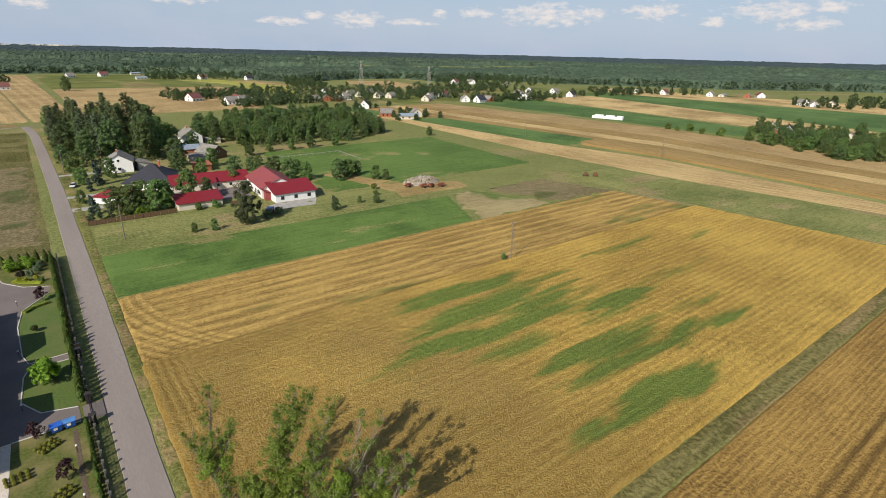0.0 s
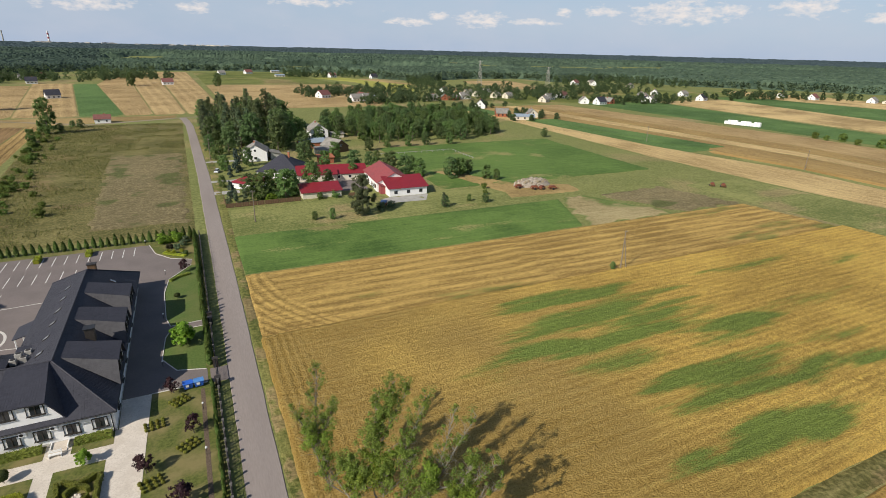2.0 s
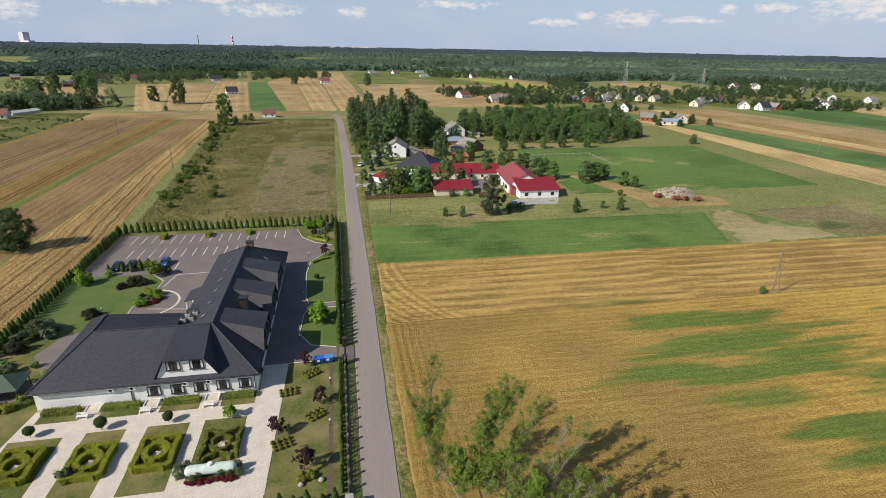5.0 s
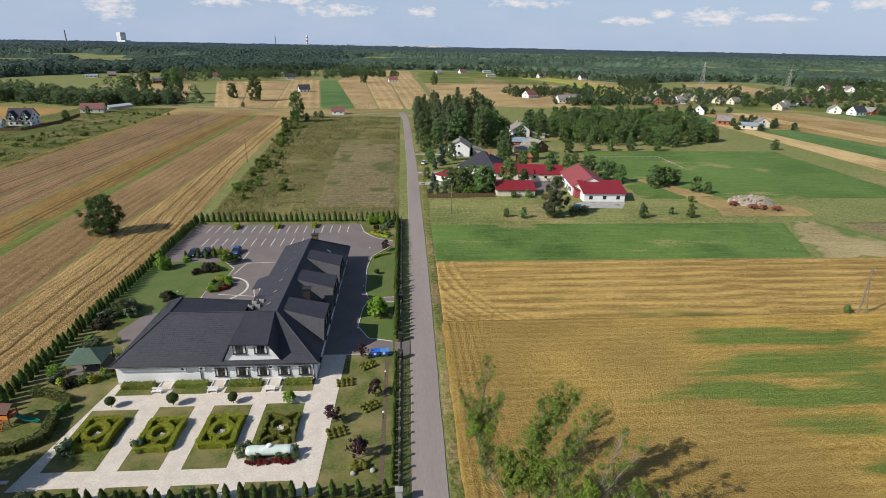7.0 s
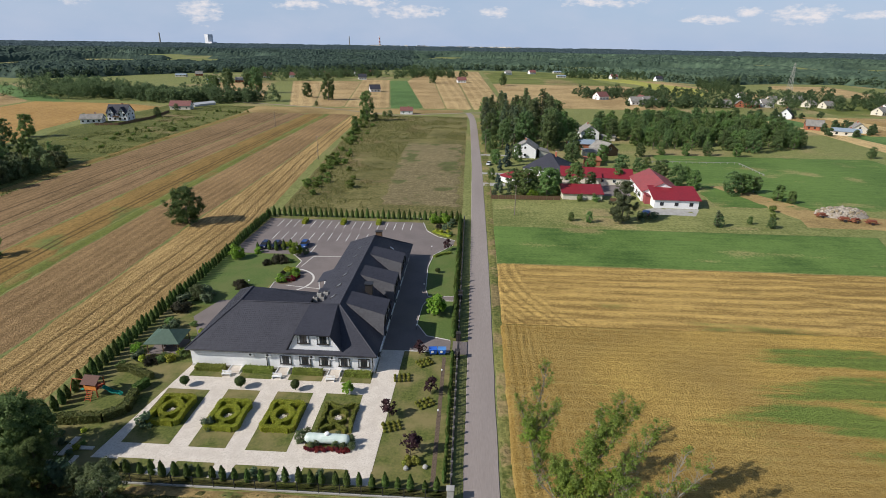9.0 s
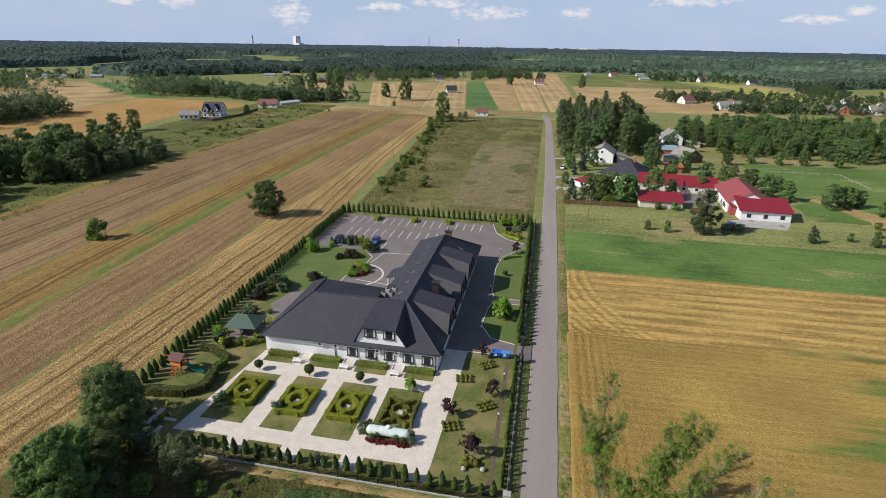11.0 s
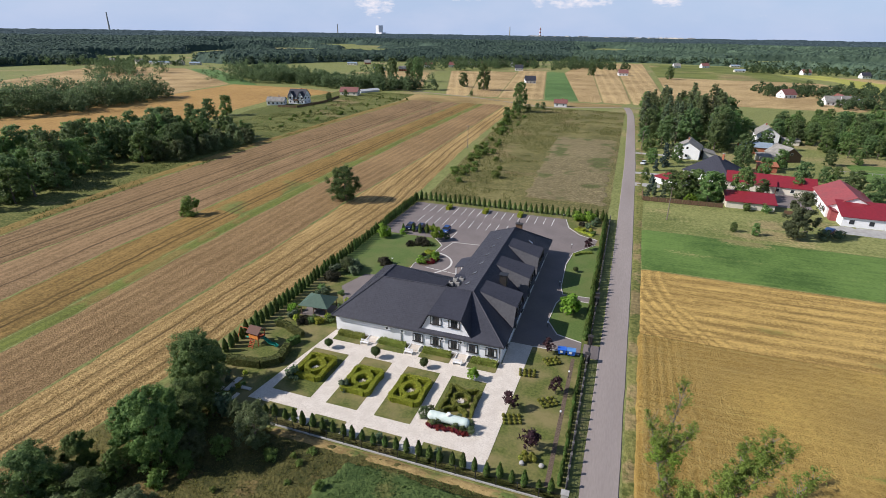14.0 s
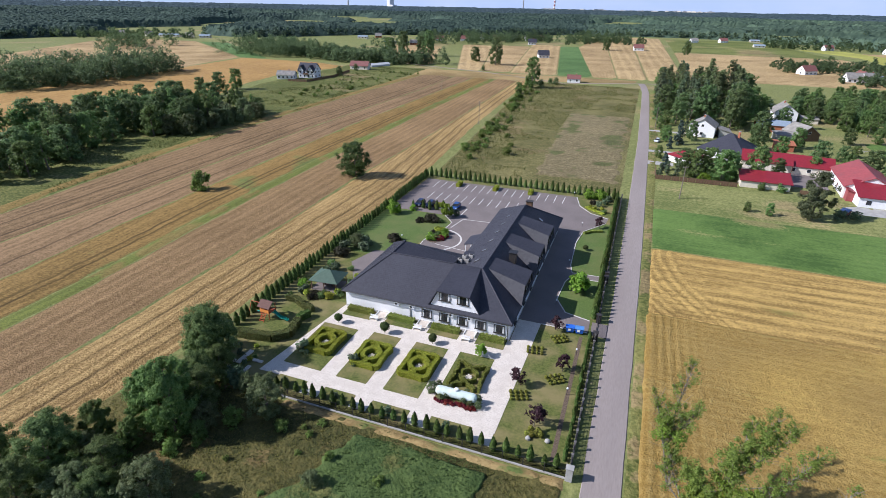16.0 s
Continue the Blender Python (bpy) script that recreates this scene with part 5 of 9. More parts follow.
# ---- clipped hedges ----
def hedge_mesh(lines, width, height, material, seed, leaf=0.16, density=46):
    rng = np.random.default_rng(seed)
    P, N = [], []
    for line in lines:
        for a, b in zip(line, line[1:]):
            a, b = np.array(a, float), np.array(b, float)
            ln = np.linalg.norm(b - a)
            d = (b - a) / ln
            s = np.array([-d[1], d[0]])
            for face, span in (("top", width), ("l", height), ("r", height)):
                k = int(ln * span * density)
                t, q = rng.random(k) * ln, rng.random(k)
                lump = 0.10 * (fbm(a[0] + d[0] * t, a[1] + d[1] * t, 0.9, seed) - 0.5)
                if face == "top":
                    o, z, n = (q - 0.5) * width, height + lump * 1.6, np.array([0, 0, 1.0])
                else:
                    g = 1 if face == "l" else -1
                    o, z, n = g * (width / 2 + lump), q * height, np.array([s[0] * g, s[1] * g, 0.15])
                    z = z + 0 * t
                P.append(np.stack([a[0] + d[0] * t + s[0] * o, a[1] + d[1] * t + s[1] * o, z + 0 * t], 1))
                N.append(np.repeat(n[None], k, 0))
    p, n = np.concatenate(P), np.concatenate(N)
    k = len(p)
    p = p + rng.normal(size=(k, 3)) * 0.035
    n = n + rng.normal(size=(k, 3)) * 0.45
    n /= np.linalg.norm(n, axis=1)[:, None]
    u = np.cross(n, rng.normal(size=(k, 3)))
    u /= np.linalg.norm(u, axis=1)[:, None]
    v = np.cross(n, u)
    s = leaf * (0.6 + 0.8 * rng.random(k))[:, None]
    verts = np.stack([p - u * s * 0.8, p + v * s * 0.5, p + u * s * 0.8, p - v * s * 0.5], 1).reshape(-1, 3)
    return mesh_from("foliage", verts, np.arange(4 * k).reshape(-1, 4), material)


def clipped_hedge(name, at, lines, width, height, material, label, seed, category="hedge", group="", leaf=0.16, density=46):
    ob = thing(name, at, label, category, group)
    bm = bmesh.new()
    for line in lines:
        line_boxes(bm, line, width * 0.86, 0.0, height * 0.93, 2.0)
    part("core", bm, material, ob)
    part("foliage", hedge_mesh(lines, width, height, material, seed, leaf, density), None, ob)
    return ob


def closed(pts):
    return pts + [pts[0]]


octa = [(1.4 * math.cos(radians(22.5 + 45 * k)), 1.6 * math.sin(radians(22.5 + 45 * k))) for k in range(8)]
frame_line = [(-2.25, -2.3), (-1.75, -2.85), (-0.9, -2.7), (0.9, -2.7), (1.75, -2.85), (2.25, -2.3), (2.05, -0.9), (2.05, 0.9), (2.25, 2.3), (1.75, 2.85), (0.9, 2.7), (-0.9, 2.7), (-1.75, 2.85), (-2.25, 2.3), (-2.05, 0.9), (-2.05, -0.9)]
links = [[(1.3, 0), (2.05, 0)], [(-1.3, 0), (-2.05, 0)], [(0, 1.5), (0, 2.7)], [(0, -1.5), (0, -2.7)]]
knot = [closed(octa), closed(frame_line)] + links
ring = [[(1.25 * math.cos(radians(a)), 1.4 * math.sin(radians(a))) for a in range(g, g + 151, 15)] for g in (15, 195)]
waves = [[(gx * 2.3, -2.8), (gx * 2.2, -1.7), (gx * 1.95, -0.8), (gx * 2.2, 0), (gx * 1.95, 0.8), (gx * 2.2, 1.7), (gx * 2.3, 2.8)] for gx in (-1, 1)]
bows = [[(-1.75, gy * 2.9), (-1.2, gy * 2.35), (-0.35, gy * 2.1), (0, gy * 1.45), (0.35, gy * 2.1), (1.2, gy * 2.35), (1.75, gy * 2.9)] for gy in (-1, 1)]
L_BOX = leafy("box_green", (0.115, 0.14, 0.024), (0.235, 0.26, 0.055), through_light=0.15)
first_knot = clipped_hedge("parterre_hedge", (-41.6, 60.3, 0.05), knot, 0.68, 0.9, L_YELLOW, "yellow-green clipped parterre hedge in a knot pattern", 31, group="parterre knots", leaf=0.10, density=110)
for x, y in ((-33.0, 59.7), (-25.2, 60.0)):
    copy_thing(first_knot, Matrix.Translation((x, y, 0.05)))
clipped_hedge("parterre_hedge", (-17.4, 60.4, 0.05), ring + waves + bows, 0.42, 0.8, L_BOX, "darker green parterre hedge of curved clipped rows", 32, group="parterre knots", leaf=0.10, density=110)
for x, y in ((-41.6, 60.3), (-33.0, 59.7), (-25.2, 60.0), (-17.4, 60.4)):
    bm = bmesh.new()
    tube(bm, [(x, y, 0.04), (x, y, 0.16), (x, y, 0.2)], [0.5, 0.48, 0.38], 14)
    for k in range(7):
        c = Vector((x + 0.42 * math.cos(k * 0.9), y + 0.42 * math.sin(k * 0.9), 0.24))
        made = bmesh.ops.create_icosphere(bm, subdivisions=1, radius=0.13 + 0.05 * (k % 3), matrix=Matrix.Translation(c))
        for v in made["verts"]:
            v.co.z = 0.2 + (v.co.z - 0.2) * 0.8
    ft = tagged(part("stone_basin", bm, PALE_PAVE), "round pale stone basin ringed with boulders inside the parterre", "basin", "parterre basins")
for k, (x0, x1, y0, y1) in enumerate([(-45.0, -38.5, 53.8, 65.6), (-35.8, -30.8, 53.6, 66.0), (-28.1, -22.6, 53.5, 66.0), (-20.6, -15.0, 54.6, 66.1), (-43.6, -38.9, 47.6, 51.1), (-35.8, -31.0, 47.8, 51.0), (-28.2, -22.7, 47.6, 50.9), (-19.6, -13.9, 47.8, 51.0),
                                      (-43.6, -38.2, 69.0, 71.9), (-35.6, -30.3, 69.0, 71.9), (-27.6, -22.2, 69.0, 71.9), (-19.2, -14.4, 69.0, 71.9)]):
    flat("grass_bed_%d" % (k + 1), [(x0, y0), (x1, y0), (x1, y1), (x0, y1)], 0.085, LAWN, "small rectangular lawn set in the gravel", "lawn", depth=0.08)
for k, (x0, x1) in enumerate([(-43.3, -38.5), (-35.4, -30.6), (-27.3, -22.5), (-18.9, -14.6)]):
    clipped_hedge("low_hedge", (0, 0, 0.05), [[(x0, 70.9), (x1, 70.9)]], 1.1, 0.85, L_BOX, "low lumpy green hedge under the windows", 40 + k, group="hedges under the windows")

# ---- garden plants ----
LIMETREE = tree_maker("small_tree", "bright lime-green young garden tree", "tree", 3.6, 1.9, 0.3, 26, 44, L_LIME, 51, low=0.3, clump=0.3, limbs=6)
PURPLE = tree_maker("small_tree", "dark purple-leaved ornamental tree", "tree", 3.0, 1.12, 0.15, 34, 40, L_PURPLE, 52, low=0.38, clump=0.33, limbs=6)
def ball_maker(name, label, category, stem, radius, leaf, count, material, seed, group=""):
    """A clipped ball of leaves, on a stem or on the ground."""
    rng = np.random.default_rng(seed)
    ob = thing(name, (0, 0, 0), label, category, group)
    bm = bmesh.new()
    tube(bm, [(0, 0, -0.05), (0.02, 0, stem * 0.5 + 0.05), (0, 0, stem + radius)], [0.05, 0.045, 0.03], 6)
    part("trunk", bm, BARK, ob)
    way = rng.normal(size=(12, 3))
    way /= np.linalg.norm(way, axis=1)[:, None]
    centres = way * radius * 0.22 + [0, 0, stem + radius * 0.85]
    part("crown", leaf_cloud("crown", centres, radius * (0.72 + 0.12 * rng.random(12)), leaf, material, rng, count // 12, 0.95, (0, 0, stem + radius * 0.85), 0.5), None, ob)
    return ob


TOPIARY = ball_maker("topiary_tree", "round clipped tree on a thin stem", "tree", 0.5, 0.76, 0.11, 3300, L_DARK, 53)
GBUSH = tree_maker("shrub", "rounded mid-green garden shrub", "shrub", 1.3, 0.85, 0.17, 30, 26, L_MID, 54, low=0.08, clump=0.45, limbs=4)
DBUSH = tree_maker("shrub", "dark bushy evergreen garden shrub", "shrub", 1.6, 1.1, 0.2, 30, 30, L_PINE, 55, low=0.08, clump=0.42, limbs=4)
YBALL = ball_maker("golden_shrub", "small golden clipped ball shrub", "shrub", 0.0, 0.31, 0.075, 600, leafy("golden_balls", (0.125, 0.13, 0.018), (0.25, 0.25, 0.045), through_light=0.15), 56, group="golden ball shrubs")
LBUSH = tree_maker("shrub", "bright lime-green bushy garden shrub", "shrub", 1.9, 1.4, 0.24, 30, 34, L_LIME, 57, low=0.08, clump=0.4, limbs=4)
L_BRONZE = leafy("bronze_leaves", (0.036, 0.036, 0.024), (0.085, 0.078, 0.048))
PBUSH = tree_maker("shrub", "dark bronze-green spreading garden shrub", "shrub", 1.3, 1.3, 0.18, 36, 34, L_BRONZE, 58, low=0.1, clump=0.4, limbs=4)
REDBED = tree_maker("flower_clump", "deep red bedding plant clump", "flowers", 0.5, 0.4, 0.13, 26, 12, L_RED, 59, low=0.1, clump=0.6, limbs=2, group="red bedding")
GOLDB = tree_maker("shrub", "golden-yellow rounded garden shrub", "shrub", 1.2, 0.9, 0.18, 30, 24, L_YELLOW, 60, low=0.08, clump=0.45, limbs=3)
for x, y in ((-42.7, 66.3), (-34.0, 66.4), (-25.5, 66.5)):
    plant(TOPIARY, x, y, 1.0 if x != -34.0 else 1.15, z=0.07)
plant(LIMETREE, -17.4, 66.3, 0.55, z=0.07)
for x, y, s in ((-43.6, 57.0, 0.95), (-34.8, 57.2, 0.8)):
    plant(DBUSH, x, y, s, z=0.07, tall=1.25)
for x, y in ((-41.5, 49.4), (-33.5, 49.3), (-25.4, 49.3), (-17.0, 49.4)):
    plant(DBUSH, x, y, 0.62, z=0.07)
for x, y, s in ((-10.3, 61.5, 1.0), (-4.7, 67.2, 0.95), (-6.4, 54.2, 1.15), (-7.3, 78.0, 0.9), (-4.9, 127.7, 1.0)):
    plant(PURPLE, x, y, s)
for cx, cy, turn in ((-9.6, 70.7, 8), (-6.4, 75.3, 35), (-5.4, 64.6, 35), (-9.6, 59.2, 20)):
    for i in range(4):
        for j in range(3):
            v = Matrix.Rotation(radians(turn), 3, "Z") @ Vector(((i - 1.5) * 0.72, (j - 1) * 0.72, 0))
            plant(YBALL, cx + v.x, cy + v.y, R1.uniform(0.85, 1.1), z=0.03, rng=R1)
for k in range(6):
    plant(YBALL, -6.1 + 0.8 * math.cos(k), 52.6 + 0.6 * math.sin(k * 1.9), 1.5, z=0.03, rng=R1)
for x, y in ((-6.7, 51.6), (-4.3, 52.0)):
    bm = bmesh.new()
    bmesh.ops.create_icosphere(bm, subdivisions=2, radius=0.36)
    for v in bm.verts:
        v.co *= 1 + 0.25 * noise.noise(v.co * 3 + Vector((x, y, 0)))
        v.co.z *= 0.75
    tagged(part("boulder", bm, CONCRETE, at=Matrix.Translation((x, y, 0.22))), "pale rounded boulder on the lawn", "rock")
# strip beside the east hedge
flat("mulch_strip", [(-3.5, 49.0), (-2.9, 49.0), (-2.9, 77.5), (-3.5, 77.5)], 0.045, MULCH, "narrow brown mulch strip along the hedge", "bed")
# drive lawns
plant(LIMETREE, -5.8, 92.4, 1.15)
plant(LIMETREE, -5.2, 94.0, 0.85)
plant(TOPIARY, -6.6, 113.0, 0.9, tall=0.8)
plant(LBUSH, -9.6, 150.4, 1.25)
plant(LBUSH, -6.6, 151.0, 1.3)
for x, y, p, s in ((-8.2, 145.5, PBUSH, 0.8), (-6.4, 144.0, DBUSH, 0.9), (-5.0, 146.5, DBUSH, 0.9), (-5.4, 141.5, GOLDB, 0.7), (-4.6, 139.5, GBUSH, 0.8), (-7.4, 141.0, GOLDB, 0.8), (-8.6, 142.3, GOLDB, 0.6), (-4.4, 149.0, DBUSH, 1.0)):
    plant(p, x, y, s)
clipped_hedge("low_hedge", (0, 0, 0.03), [[(-8.0, 122.6), (-6.5, 124.4), (-4.0, 125.6)]], 0.8, 0.5, L_BOX, "low curved green hedge by the drive", 47)
clipped_hedge("low_hedge", (0, 0, 0.03), [[(-9.6, 141.8), (-7.0, 139.6), (-4.6, 138.0)]], 0.9, 0.4, L_YELLOW, "low golden hedge at the car park corner", 48)
# golden blocks in the far bays
for x, y in ((-48.0, 146.6), (-36.6, 146.9), (-26.2, 147.5)):
    clipped_hedge("clipped_block", (x, y, 0.06), [[(0, -1.7), (0, 1.7)]], 1.2, 1.0, L_YELLOW, "golden clipped hedge block between parking bays", 49, group="golden hedge blocks")
# north-west garden
plant(LBUSH, -56.5, 118.0, 1.25, tall=1.35, label="bright lime-green garden tree beside the hedge")
for x, y, p, s in ((-42.6, 120.3, LIMETREE, 1.0), (-52.5, 121.6, LBUSH, 0.7), (-40.5, 122.0, DBUSH, 0.9), (-46.0, 116.0, PBUSH, 1.3), (-44.2, 116.4, PBUSH, 1.3), (-47.6, 114.4, PBUSH, 0.9), (-42.6, 116.0, GBUSH, 0.8),
                   (-48.2, 101.4, PBUSH, 1.2), (-49.6, 102.3, PBUSH, 0.9), (-54.8, 95.0, WILLOW, 0.6), (-53.4, 96.5, DBUSH, 1.3), (-56.0, 90.2, PBUSH, 1.4), (-56.6, 93.0, DBUSH, 1.3), (-52.6, 94.2, DBUSH, 1.2), (-55.0, 98.0, DBUSH, 1.1)):
    plant(p, x, y, s)
flat("round_bed", [(-40.3 + 2.6 * math.cos(radians(a)), 107.4 + 3.6 * math.sin(radians(a))) for a in range(0, 360, 24)], 0.10, MULCH, "round planted bed in the court", "bed")
for x, y, p, s in ((-41.2, 110.0, GOLDB, 1.1), (-40.0, 110.4, GOLDB, 1.0), (-41.9, 108.4, PBUSH, 0.8), (-40.6, 108.2, GBUSH, 0.8), (-39.4, 109.4, LBUSH, 0.75), (-38.7, 107.9, LBUSH, 0.7), (-40.9, 105.4, LBUSH, 0.85), (-39.4, 106.2, GBUSH, 0.6)):
    plant(p, x, y, s)
for k in range(12):
    plant(REDBED, -38.9 + 0.5 * math.cos(k * 2.4) * (k % 4), 106.6 + 0.45 * math.sin(k * 2.4) * (k % 4), R1.uniform(0.9, 1.3), z=0.1, rng=R1)
# west garden
for x, y, p, s in ((-53.5, 83.5, DBUSH, 1.0), (-55.2, 85.0, GBUSH, 1.1), (-50.5, 84.6, GBUSH, 0.8), (-48.6, 73.0, GOLDB, 1.0), (-49.9, 72.4, GBUSH, 0.9), (-51.3, 72.0, PBUSH, 1.0), (-52.8, 72.3, GOLDB, 1.0), (-54.0, 72.8, DBUSH, 1.0), (-47.2, 74.2, GBUSH, 0.9),
                   (-46.6, 76.2, GOLDB, 0.9), (-46.5, 78.0, DBUSH, 1.0), (-55.4, 75.0, LBUSH, 0.8), (-55.6, 70.6, GBUSH, 0.9), (-48.0, 75.0, GOLDB, 0.8), (-50.2, 73.4, GBUSH, 0.9), (-47.8, 82.0, GOLDB, 0.7), (-54.0, 80.8, DBUSH, 1.1)):
    plant(p, x, y, s)
clipped_hedge("clipped_hedge", (0, 0, 0.03), [[(-55.4, 69.6), (-53.4, 69.6), (-51.0, 68.4), (-48.8, 67.8)]], 0.9, 1.1, L_HEDGE, "brownish clipped hedge in the play garden", 61)
clipped_hedge("clipped_hedge", (0, 0, 0.03), [[(-56.4, 57.0), (-54.0, 57.1), (-50.1, 57.8), (-48.0, 59.7), (-49.0, 63.7)]], 1.2, 1.3, L_HEDGE, "dark clipped hedge curving round the play lawn", 62)
clipped_hedge("clipped_hedge", (0, 0, 0.03), [[(-49.4, 64.2), (-48.6, 66.4)]], 1.0, 1.25, L_THUJA, "short dark clipped hedge by the garden path", 63)
# formal slab garden in the south-west corner
for k, (x, y, w, d) in enumerate([(-53.5, 51.2, 3.2, 0.7), (-51.2, 52.6, 0.8, 3.4), (-49.4, 52.4, 3.2, 0.6), (-51.6, 48.6, 0.6, 3.0), (-49.0, 50.2, 0.6, 1.6), (-55.4, 54.4, 0.8, 0.8), (-50.2, 49.4, 0.7, 0.7), (-52.6, 49.8, 0.7, 0.7)]):
    tagged(part("stone_slab", boxes((x - w / 2, x + w / 2, y - d / 2, y + d / 2, 0.0, 0.16), bevel=0.02), PALE_PAVE), "pale stone slab edging the small beds", "slab", "stone slabs")
for k in range(14):
    plant(R1.choice([GBUSH, DBUSH, GOLDB, YBALL]), R1.uniform(-54, -49), R1.uniform(48, 55.5), R1.uniform(0.35, 0.6), rng=R1)

# ---- thuja rows ----
TH = [thuja_proto(71 + k, 2.1, 0.42, 460, "upright green thuja in a clipped row") for k in range(3)]


def thuja_row(a, b, gap, scale, seed, jitter=0.1):
    rng = random.Random(seed)
    a, b = Vector(a), Vector(b)
    n = int((b - a).length / gap)
    for k in range(n + 1):
        p = a.lerp(b, k / n)
        plant(rng.choice(TH), p.x + rng.uniform(-jitter, jitter), p.y + rng.uniform(-jitter, jitter), scale * rng.uniform(0.88, 1.1), tall=rng.uniform(0.9, 1.12), rng=rng, z=0.0)


thuja_row((-44.0, 48.6), (-2.6, 48.4), 1.5, 1.0, 1, 0.2)
thuja_row((-58.3, 58.0), (-60.4, 151.5), 1.42, 1.25, 2)
thuja_row((-59.4, 152.6), (-3.2, 152.6), 1.6, 1.3, 3)
thuja_row((-1.8, 84.2), (-2.1, 151.5), 1.35, 1.3, 4)
thuja_row((-1.75, 49.8), (-1.8, 77.4), 0.82, 0.66, 5)
for x, y, s in ((-50.6, 124.0, 1.1), (-48.6, 123.6, 1.25), (-46.8, 124.2, 1.3), (-45.0, 124.4, 1.35), (-53.4, 123.6, 1.0)):
    plant(TH[0], x, y, s)
clipped_hedge("clipped_block", (-47.4, 126.4, 0.06), [[(0, -1.2), (0, 1.2)]], 1.1, 1.0, L_YELLOW, "golden clipped hedge block beside parked cars", 50)

# ---- fence ----
DARK_STONE = surface("dark_stone", [(0.10, 0.095, 0.09), (0.17, 0.16, 0.15)], scale=4, rough=0.85)
MESH_BLACK = surface("dark_mesh_panel", [(0.02, 0.022, 0.022), (0.04, 0.042, 0.042)], scale=9, rough=0.6)
fence = thing("fence", (0, 0, 0), "black metal panel fence on a low concrete footing", "fence")


def fence_run(a, b, gap, height, post_h, pillar):
    a, b = Vector((*a, 0)), Vector((*b, 0))
    n = max(1, int((b - a).length / gap))
    turn = math.degrees(math.atan2((b - a).y, (b - a).x))
    half = (b - a).length / n / 2
    bars = bmesh.new()
    bmesh.ops.create_grid(bars, x_segments=20, y_segments=3, size=0.5)
    for v in bars.verts:
        v.co = Vector((v.co.x * 2 * (half - 0.06), 0, 0.33 + (v.co.y + 0.5) * (height - 0.33)))
    bmesh.ops.wireframe(bars, faces=bars.faces[:], thickness=0.055, use_replace=True, use_boundary=True, use_even_offset=True)
    me = bpy.data.meshes.new("panel")
    bars.to_mesh(me)
    bars.free()
    me.materials.append(MESH_BLACK)
    foot = bpy.data.meshes.new("footing")
    fb = boxes((-half, half, -0.1, 0.1, 0.0, 0.24), bevel=0.015)
    fb.to_mesh(foot)
    fb.free()
    foot.materials.append(DARK_STONE if pillar else CONCRETE)
    pw = 0.13 if pillar else 0.05
    post = bpy.data.meshes.new("post")
    pb = boxes((-pw, pw, -pw, pw, 0.0, post_h), *([(-pw - 0.04, pw + 0.04, -pw - 0.04, pw + 0.04, post_h + 0.002, post_h + 0.08)] if pillar else []), bevel=0.01)
    pb.to_mesh(post)
    pb.free()
    post.materials.append(DARK_STONE if pillar else BLACK_METAL)
    for i in range(n):
        m = Matrix.Translation(a.lerp(b, (i + 0.5) / n)) @ pose(0, 0, 0, 0, 0, turn)
        part("panel", me, None, fence, at=m)
        part("footing", foot, None, fence, at=m)
    for i in range(n + 1):
        part("post", post, None, fence, at=Matrix.Translation(a.lerp(b, i / n)))


fence_run((-44.5, 47.1), (-1.3, 47.1), 2.5, 1.5, 1.6, False)
fence_run((-0.95, 47.6), (-0.95, 77.0), 2.1, 1.25, 1.5, True)
fence_run((-0.95, 83.6), (-0.95, 98.4), 2.1, 1.25, 1.5, True)
fence_run((-0.95, 101.0), (-0.95, 153.0), 2.1, 1.25, 1.5, True)
for y, h in ((47.1, 1.9), (77.4, 1.55), (83.2, 1.55), (98.7, 1.5), (100.7, 1.5)):
    g = part("gate_pillar", boxes((-1.35, -0.55, y - 0.35, y + 0.35, 0, h), (-1.42, -0.48, y - 0.42, y + 0.42, h + 0.002, h + 0.1), bevel=0.015), CONCRETE if y == 47.1 else FRAME_DARK, fence, "square gate pillar")
gate = thing("sliding_gate", (-1.0, 80.3, 0), "dark metal sliding driveway gate", "gate")
part("gate_frame", boxes((-0.04, 0.04, -2.6, 2.6, 0.15, 0.23), (-0.04, 0.04, -2.6, 2.6, 1.42, 1.5), (-0.04, 0.04, -2.6, -2.52, 0.232, 1.418), (-0.04, 0.04, 2.52, 2.6, 0.232, 1.418)), BLACK_METAL, gate)
for k in range(24):
    part("bar", boxes((-0.015, 0.015, -2.4 + k * 0.208 - 0.02, -2.4 + k * 0.208 + 0.02, 0.232, 1.418)), BLACK_METAL, gate)
tagged(part("meter_box", boxes((-2.1, -1.5, 101.2, 101.6, 0, 1.5), bevel=0.02), RENDER_WHITE), "white utility meter box by the footgate", "meter box")
flat("gate_apron", [(-1.9, 78.6), (1.1, 78.6), (1.1, 82.8), (-1.9, 82.8)], 0.05, BLOCKS, "paved apron between gate and lane", "apron")

